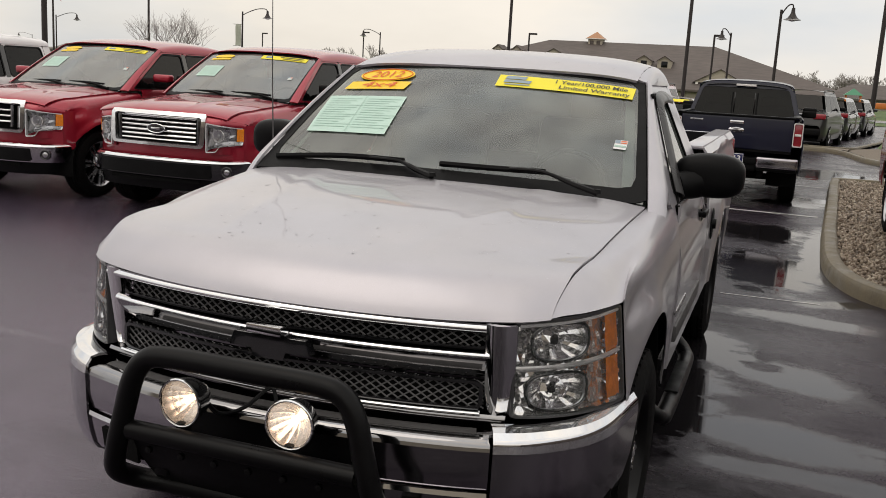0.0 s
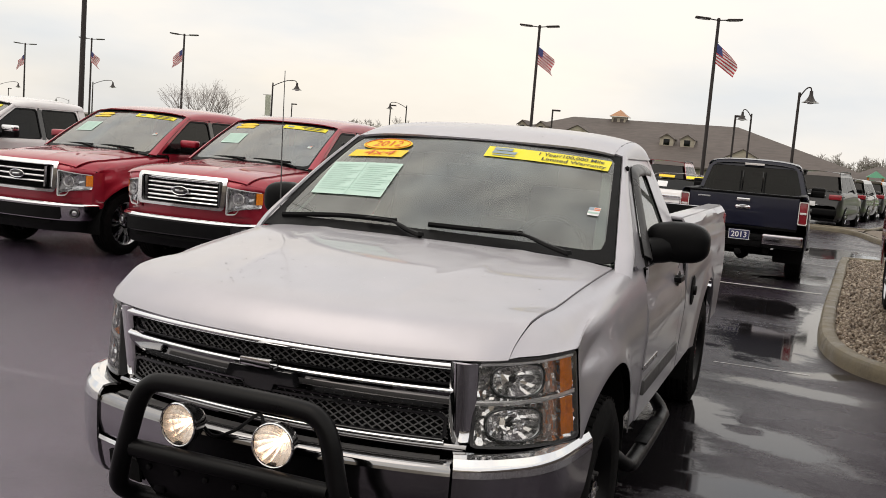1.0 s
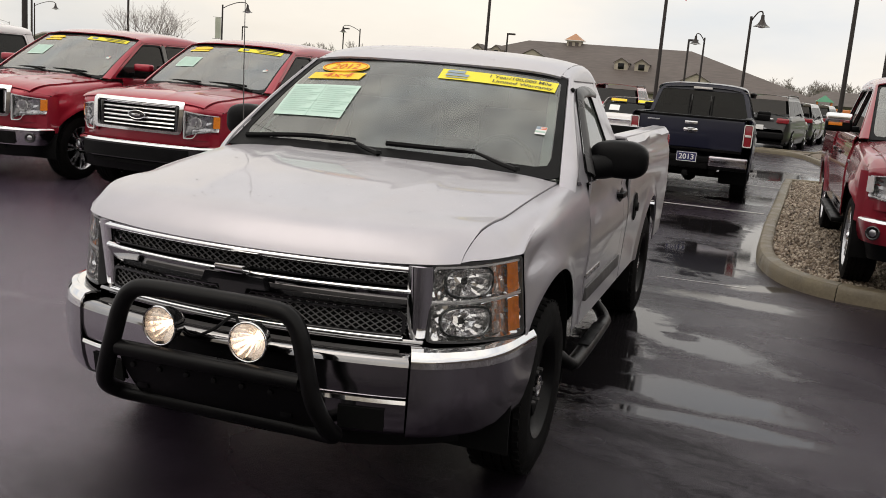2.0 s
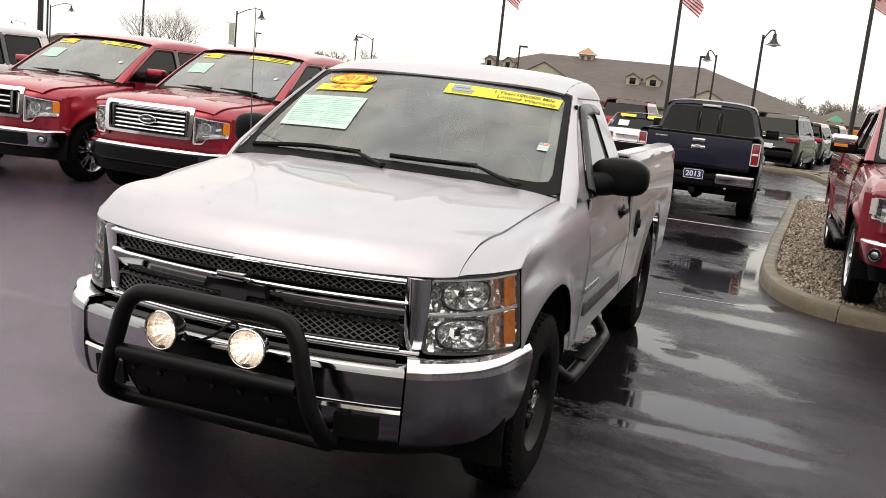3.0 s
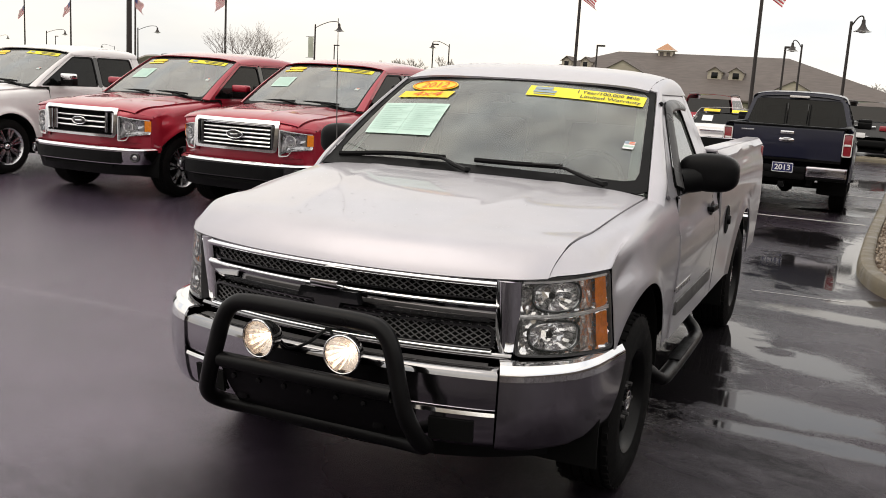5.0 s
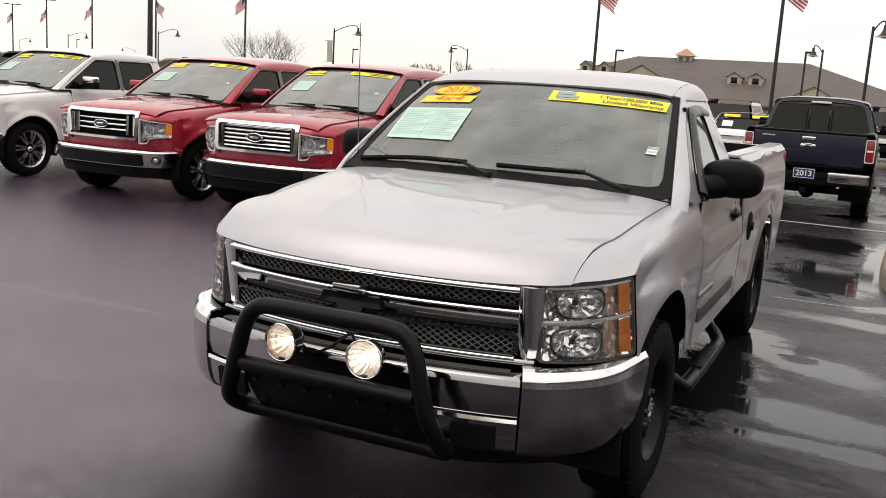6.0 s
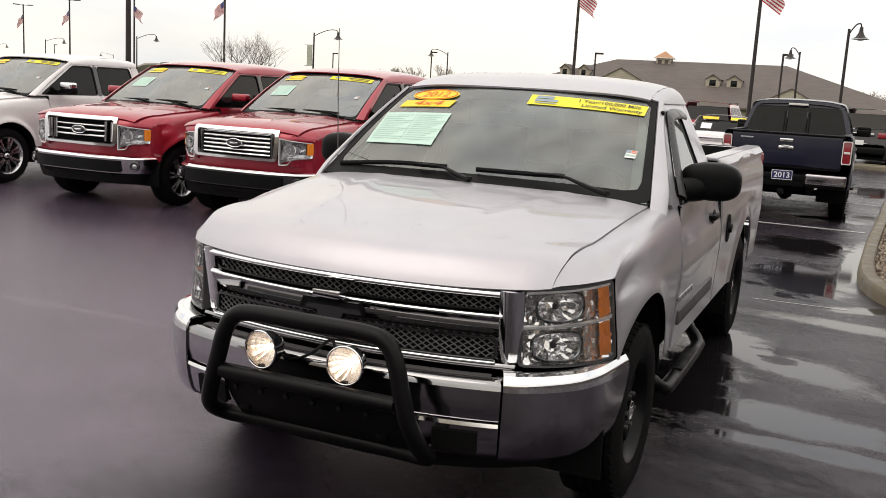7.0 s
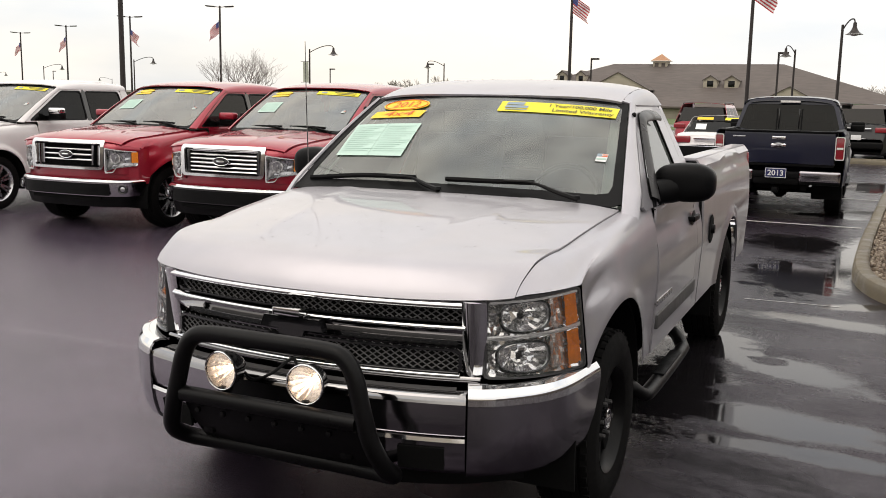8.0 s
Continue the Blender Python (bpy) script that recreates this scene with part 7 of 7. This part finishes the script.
def street_lamp(x, y, height, side=1, reach=1.3, seed=1, turn=0.0, banner=False, label="dark street lamp with curved arm and bell shade"):
    """A dark post with a curved arm and a bell shade."""
    root = thing("street_lamp", Matrix.Translation((x, y, 0)) @ Matrix.Rotation(turn, 4, "Z"), label, "street lamp", "street lamps")
    part("base", lathe([(0.0, 0.5), (0.12, 0.48), (0.16, 0.1), (0.2, 0.0)], Matrix.Rotation(radians(-90), 4, "Y"), 16), "pole", root)
    part("post", tube([(0, 0, 0.3), (0, 0, height * 0.6), (0, 0, height)], [0.075, 0.065, 0.055], 10), "pole", root)
    part("arm", tube(spline([(0, 0, height - 0.25), (side * reach * 0.25, 0, height - 0.02), (side * reach * 0.6, 0, height + 0.20), (side * reach * 0.9, 0, height + 0.22), (side * reach, 0, height + 0.08)], 20), 0.030, 8), "pole", root)
    m = Matrix.Translation((side * reach, 0, height + 0.08)) @ Matrix.Rotation(radians(90), 4, "Y")
    shade = part("shade", lathe([(0.0, -0.02), (0.07, 0.0), (0.085, 0.18), (0.12, 0.27), (0.20, 0.40), (0.30, 0.47), (0.345, 0.49), (0.34, 0.505), (0.2, 0.43)], m, 24), "pole", root, "dark bell shade")
    part("shade_rim", lathe([(0.36, 0.485), (0.36, 0.505), (0.30, 0.505)], m, 24), "lamp_inner", shade)
    part("lamp_globe", lathe([(0.2, 0.43), (0.19, 0.50), (0.12, 0.55), (0.0, 0.57)], m, 18), "lamp_inner", shade)
    if banner:
        part("banner", sheet(lambda u, v: Vector((-0.10 - 0.45 * u, 0.02 * math.sin(6 * v), height - 2.35 + 1.45 * v)), 6, 8, 0.01), "banner", root, "green and white cloth banner")
        for z in (-2.37, -0.88):
            part("banner_rod", tube([(0, 0, height + z), (-0.75, 0, height + z)], 0.015, 6), "pole", root)
    return root


def small_light(x, y, height):
    root = thing("lot_light", Matrix.Translation((x, y, 0)), "plain dark post with one short lamp head", "light pole", "lot lights")
    part("shaft", tube([(0, 0, 0), (0, 0, height)], 0.07, 8), "pole", root)
    part("lamp_head", bm_box((0.30, 0, height - 0.06), (0.65, 0.3, 0.14), 0.03), "pole", root)
    return root


EYE_X, EYE_Y, EYE_Z = 1.75, -2.99, 1.707


def spot(dx, y):
    return EYE_X + dx * (y - EYE_Y)


for dx, dz, h, sw, sd in ((-0.2981, 0.1359, 9.0, 1, 1), (-0.1112, 0.1479, 9.0, 1, 2), (-0.7638, 0.1125, 9.0, -1, 3), (-0.9121, 0.1026, 9.0, 1, 4), (-1.0273, 0.0922, 9.0, -1, 5), (-1.115, 0.084, 9.0, -1, 6), (-1.184, 0.0765, 9.0, -1, 7)):
    d = (h - EYE_Z) / dz
    lot_light(spot(dx, EYE_Y + d), EYE_Y + d, h, True, sw, 0.09, sd, 0.15 * sd)
lot_light(spot(-0.9255, 24.5), 24.5, 9.0, False, 1, 0.095, 8)
lot_light(5.65, 54.4, 10.3, True, 1, 0.12, 9)
lot_light(1.39 + 0.1105 * 52, 49.5, 9.0, False, 1, 0.12, 10)
street_lamp(spot(-0.0265, 41.5), 41.5, 5.25, 1, 0.48)
street_lamp(spot(-0.0687, 60.0), 60.0, 5.25, -1, 0.55)
street_lamp(spot(-0.6295, 56.0), 56.0, 5.2, 1, 2.0, banner=True, label="dark street lamp with long curved arm and cloth banner")
street_lamp(spot(-0.4486, 80.0), 80.0, 5.2, -1, 1.75)
street_lamp(spot(-0.9075, 72.0), 72.0, 5.2, 1, 2.5)
street_lamp(spot(-1.0731, 88.0), 88.0, 5.1, 1, 3.2)
street_lamp(spot(-0.9477, 150.0), 150.0, 4.9, -1, 3.4)
street_lamp(spot(-1.1693, 120.0), 120.0, 5.0, 1, 2.6)
small_light(spot(-0.0839, 64.0), 64.0, 5.3)
small_light(spot(-0.2747, 72.0), 72.0, 5.3)
small_light(spot(-0.6010, 95.0), 95.0, 5.2)
small_light(spot(-0.4690, 90.0), 90.0, 5.6)
small_light(spot(-1.0557, 130.0), 130.0, 5.8)


# ---- the low brown-roofed building across the road ----
def hip_roof(x0, x1, y0, y1, zr, ze, in0, in1):
    """A hipped roof with thickness at the eaves."""
    bm = bmesh.new()
    ym = (y0 + y1) / 2
    e = [bm.verts.new(p) for p in ((x0, y0, ze), (x1, y0, ze), (x1, y1, ze), (x0, y1, ze))]
    f = [bm.verts.new(p) for p in ((x0 + 0.2, y0 + 0.2, ze - 0.3), (x1 - 0.2, y0 + 0.2, ze - 0.3), (x1 - 0.2, y1 - 0.2, ze - 0.3), (x0 + 0.2, y1 - 0.2, ze - 0.3))]
    r = [bm.verts.new((x0 + in0, ym, zr)), bm.verts.new((x1 - in1, ym, zr))]
    for q in ((e[0], e[1], r[1], r[0]), (e[1], e[2], r[1]), (e[2], e[3], r[0], r[1]), (e[3], e[0], r[0])):
        bm.faces.new(q)
    for k in range(4):
        bm.faces.new((e[k], f[k], f[(k + 1) % 4], e[(k + 1) % 4]))
    bm.faces.new(f[::-1])
    return bm


def gable(bm_roof, bm_wall, x, y, w, zb, zp, depth):
    """A small gabled front: two roof slopes and a wall."""
    h = w / 2
    a = [(x - h - 0.15, y - 0.25, zb - 0.05), (x, y - 0.25, zp + 0.08), (x + h + 0.15, y - 0.25, zb - 0.05)]
    for p, q in ((a[0], a[1]), (a[1], a[2])):
        v = [bm_roof.verts.new(c) for c in (p, q, (q[0], y + depth, q[2]), (p[0], y + depth, p[2]))]
        bm_roof.faces.new(v)
        v = [bm_roof.verts.new(c) for c in (p, q, (q[0], q[1], q[2] - 0.12), (p[0], p[1], p[2] - 0.12))]
        bm_roof.faces.new(v)
    return a


YB = 127.0
hall = thing("clinic_building", Matrix(), "low building with broad brown shingle roof, dormers and cupola", "building")
part("roof", hip_roof(-47.2, 9.0, YB - 14.0, YB + 14.0, 7.15, 1.48, 16.4, 17.6), "shingle", hall, "broad brown shingle hip roof")
part("wall", bm_box((-19.1, YB, 0.7), (54.0, 26.4, 1.4), 0.05), "siding", hall)
part("fascia", bm_box((-19.1, YB - 14.02, 1.40), (56.2, 0.10, 0.24), 0.03), "shingle", hall)
slope = (7.15 - 2.9) / 10.5
for x, z0, w in ((spot(-0.1475, YB - 6.3), 3.95, 1.7), (spot(-0.1267, YB - 6.3), 3.95, 1.7), (-36.2, 4.5, 1.3), (-33.6, 4.5, 1.3)):
    y = YB - 10.5 + (z0 - 2.9) / slope
    dm = new("dormer")
    dm.parent = hall
    part("dormer_wall", bm_box((x, y + 0.9, z0 + 0.45), (w, 1.9, 0.95), 0.02), "siding", dm)
    br = bmesh.new()
    gable(br, None, x, y, w, z0 + 0.92, z0 + 1.45, 3.0)
    part("dormer_roof", br, "shingle", dm)
    part("dormer_gable", prism([(-w / 2, 0.9), (w / 2, 0.9), (0, 1.42)], lambda a, b, k: Vector((x + a, y - 0.05 + 0.1 * k, z0 + b))), "siding", dm)
    part("dormer_window", bm_box((x, y - 0.06, z0 + 0.45), (w * 0.42, 0.06, 0.72), 0.01), "dark_glass", dm)
    part("dormer_opening", bm_box((x, y - 0.045, z0 + 0.45), (w * 0.46, 0.02, 0.76), 0.005), "interior_dark", dm)
for x, zp, w, yy in ((spot(-0.0703, YB - 9), 4.05, 6.0, YB - 12.0), (-27.3, 5.6, 8.0, YB - 11.5)):
    gb = new("porch_gable")
    gb.parent = hall
    br = bmesh.new()
    gable(br, None, x, yy, w, zp - w * 0.26, zp, 7.0)
    part("gable_roof", br, "shingle", gb)
    part("gable_wall", prism([(-w / 2, -w * 0.26), (w / 2, -w * 0.26), (0, 0)], lambda a, b, k: Vector((x + a, yy - 0.1 + 0.2 * k, zp - 0.05 + b))), "siding", gb)
    for s in (-1, 1):
        part("porch_post", bm_box((x + s * w * 0.44, yy, (zp - w * 0.26) / 2), (0.3, 0.3, zp - w * 0.26), 0.02), "trim_white", gb)
cx = spot(-0.2003, YB)
cup = new("cupola")
cup.parent = hall
part("cupola_body", bm_box((cx, YB, 6.75), (1.9, 1.9, 1.5), 0.03), "siding", cup, "tan cupola body")
part("cupola_cap", bm_box((cx, YB, 7.50), (2.5, 2.5, 0.10), 0.02), "trim_white", cup)
bm = bmesh.new()
bmesh.ops.create_cone(bm, segments=4, radius1=1.75, radius2=0.02, depth=0.95, cap_ends=True, matrix=Matrix.Translation((cx, YB, 8.0)) @ Matrix.Rotation(radians(45), 4, "Z"))
part("cupola_roof", bm, "copper", cup, "small copper pyramid roof", sharp=20)
for s in (-1, 1):
    part("cupola_louvre", bm_box((cx + s * 0.45, YB - 0.97, 6.85), (0.5, 0.04, 0.8), 0.01), "shingle", cup)

shed = thing("house", Matrix(), "low house with brown roof far beyond the playground", "house")
part("roof", hip_roof(spot(0.026, 150), spot(0.115, 150), 144, 158, 1.72 + 0.0125 * 153, 1.6, 4.0, 4.0), "shingle", shed)
part("wall", bm_box(((spot(0.026, 150) + spot(0.115, 150)) / 2, 151, 0.75), (12.4, 12.6, 1.5), 0.05), "siding", shed)

# playground
for dx, nm in ((0.0525, 0), (0.098, 1)):
    x, y = spot(dx, 92.0), 92.0
    tower = thing("play_tower", Matrix.Translation((x, y, 0)), "wooden play tower with green pyramid roof", "play tower", "playground towers")
    for a in (-1, 1):
        for b in (-1, 1):
            part("post", bm_box((a * 0.62, b * 0.62, 1.0), (0.12, 0.12, 2.0), 0.01), "play_orange", tower)
    bm = bmesh.new()
    bmesh.ops.create_cone(bm, segments=4, radius1=1.15, radius2=0.05, depth=0.6, cap_ends=True, matrix=Matrix.Translation((0, 0, 2.2)) @ Matrix.Rotation(radians(45), 4, "Z"))
    part("roof", bm, "green_roof", tower, "green pyramid roof", sharp=20)
    part("deck", bm_box((0, 0, 0.9), (1.4, 1.4, 0.1), 0.01), "play_red" if nm else "play_orange", tower)
    part("slide", bm_box((1.9, 0, 1.05), (2.6, 0.5, 0.55), 0.15), "play_red" if nm else "play_orange", tower, "moulded plastic slide")


# ---- bare trees ----
def bare_tree(x, y, height, spread, seed, stems=1, levels=5, label="leafless tree with a wide crown of fine grey twigs", thick=0.11, group="bare trees", low=0.012):
    rng = random.Random(seed)
    root = thing("bare_tree", Matrix.Translation((x, y, 0)), label, "tree", group)
    trunk, limbs, twigs = bmesh.new(), bmesh.new(), bmesh.new()

    def grow(p, d, length, r, level):
        mid = p + d * length * 0.5 + Vector((rng.uniform(-1, 1), rng.uniform(-1, 1), 0.3)) * length * 0.06
        end = p + d * length
        bm = trunk if level == 0 else limbs if level < 3 else twigs
        r = max(r, low)
        tube([p, mid, end], [r, r * 0.85, max(low, r * 0.65)], 7 if level < 2 else 4 if level < 4 else 3, bm, caps=False)
        if level >= levels:
            return
        for k in range(rng.choice((2, 3, 3)) if level < levels - 1 else 3):
            side = Vector((rng.uniform(-1, 1) * spread, rng.uniform(-1, 1) * spread, rng.uniform(0.0, 0.9)))
            nd = (d * 0.75 + side * 0.75).normalized()
            start = p.lerp(end, rng.uniform(0.55, 1.0)) if k else end
            grow(start, nd, length * rng.uniform(0.62, 0.82), r * 0.58, level + 1)
    for s in range(stems):
        lean = Vector((rng.uniform(-1, 1) * 0.7 * (stems > 1), rng.uniform(-1, 1) * 0.4 * (stems > 1), 1)).normalized()
        grow(Vector((rng.uniform(-0.5, 0.5) * (stems > 1), 0, 0)), lean, height * 0.33, thick, 0)
    part("trunk", trunk, "bark", root)
    crown = part("crown", limbs, "bark", root)
    part("twig_spray", twigs, "twig", crown, kind="stuff")
    return root


bare_tree(spot(-0.745, 62), 62.0, 6.3, 1.15, 11, 6, 4, thick=0.06, low=0.008)
bare_tree(spot(-0.712, 63), 63.0, 6.0, 1.15, 12, 6, 4, thick=0.06, low=0.008)
for k, (dx, h) in enumerate(((-0.545, 4.3), (-0.512, 4.9), (-0.488, 5.2), (-0.462, 5.0), (-0.437, 4.6), (-0.395, 3.9), (-0.352, 3.6))):
    bare_tree(spot(dx, 120 + 4 * (k % 3)), 120.0 + 4 * (k % 3), h, 0.9, 20 + k, 2, 5, "small leafless tree beyond the road", 0.12, low=0.022)
for k in range(13):
    dx = -0.006 + 0.0072 * k
    bare_tree(spot(dx, 175 + 6 * (k % 3)), 175.0 + 6 * (k % 3), 5.0 + 1.1 * math.sin(k * 2.4), 0.9, 40 + k, 3, 5, "leafless tree in the far row", 0.16, low=0.03)


# ---- far woods that close the horizon ----
def wood_belt(x0, x1, y, h, seed):
    rng = random.Random(seed)

    def strip(u, v):
        x = x0 + (x1 - x0) * u
        top = h * (0.6 + 0.5 * noise.noise(Vector((x * 0.05, y, seed))) + 0.25 * noise.noise(Vector((x * 0.31, y, seed))))
        return Vector((x, y + 4 * math.sin(v * 3.14), max(0.3, top) * v))
    return part("far_woods", sheet(strip, 400, 4, 1.0), "twig", None, "grey leafless woods along the horizon", category="woods", kind="stuff")


wood_belt(-900, 700, 420, 7.0, 5)
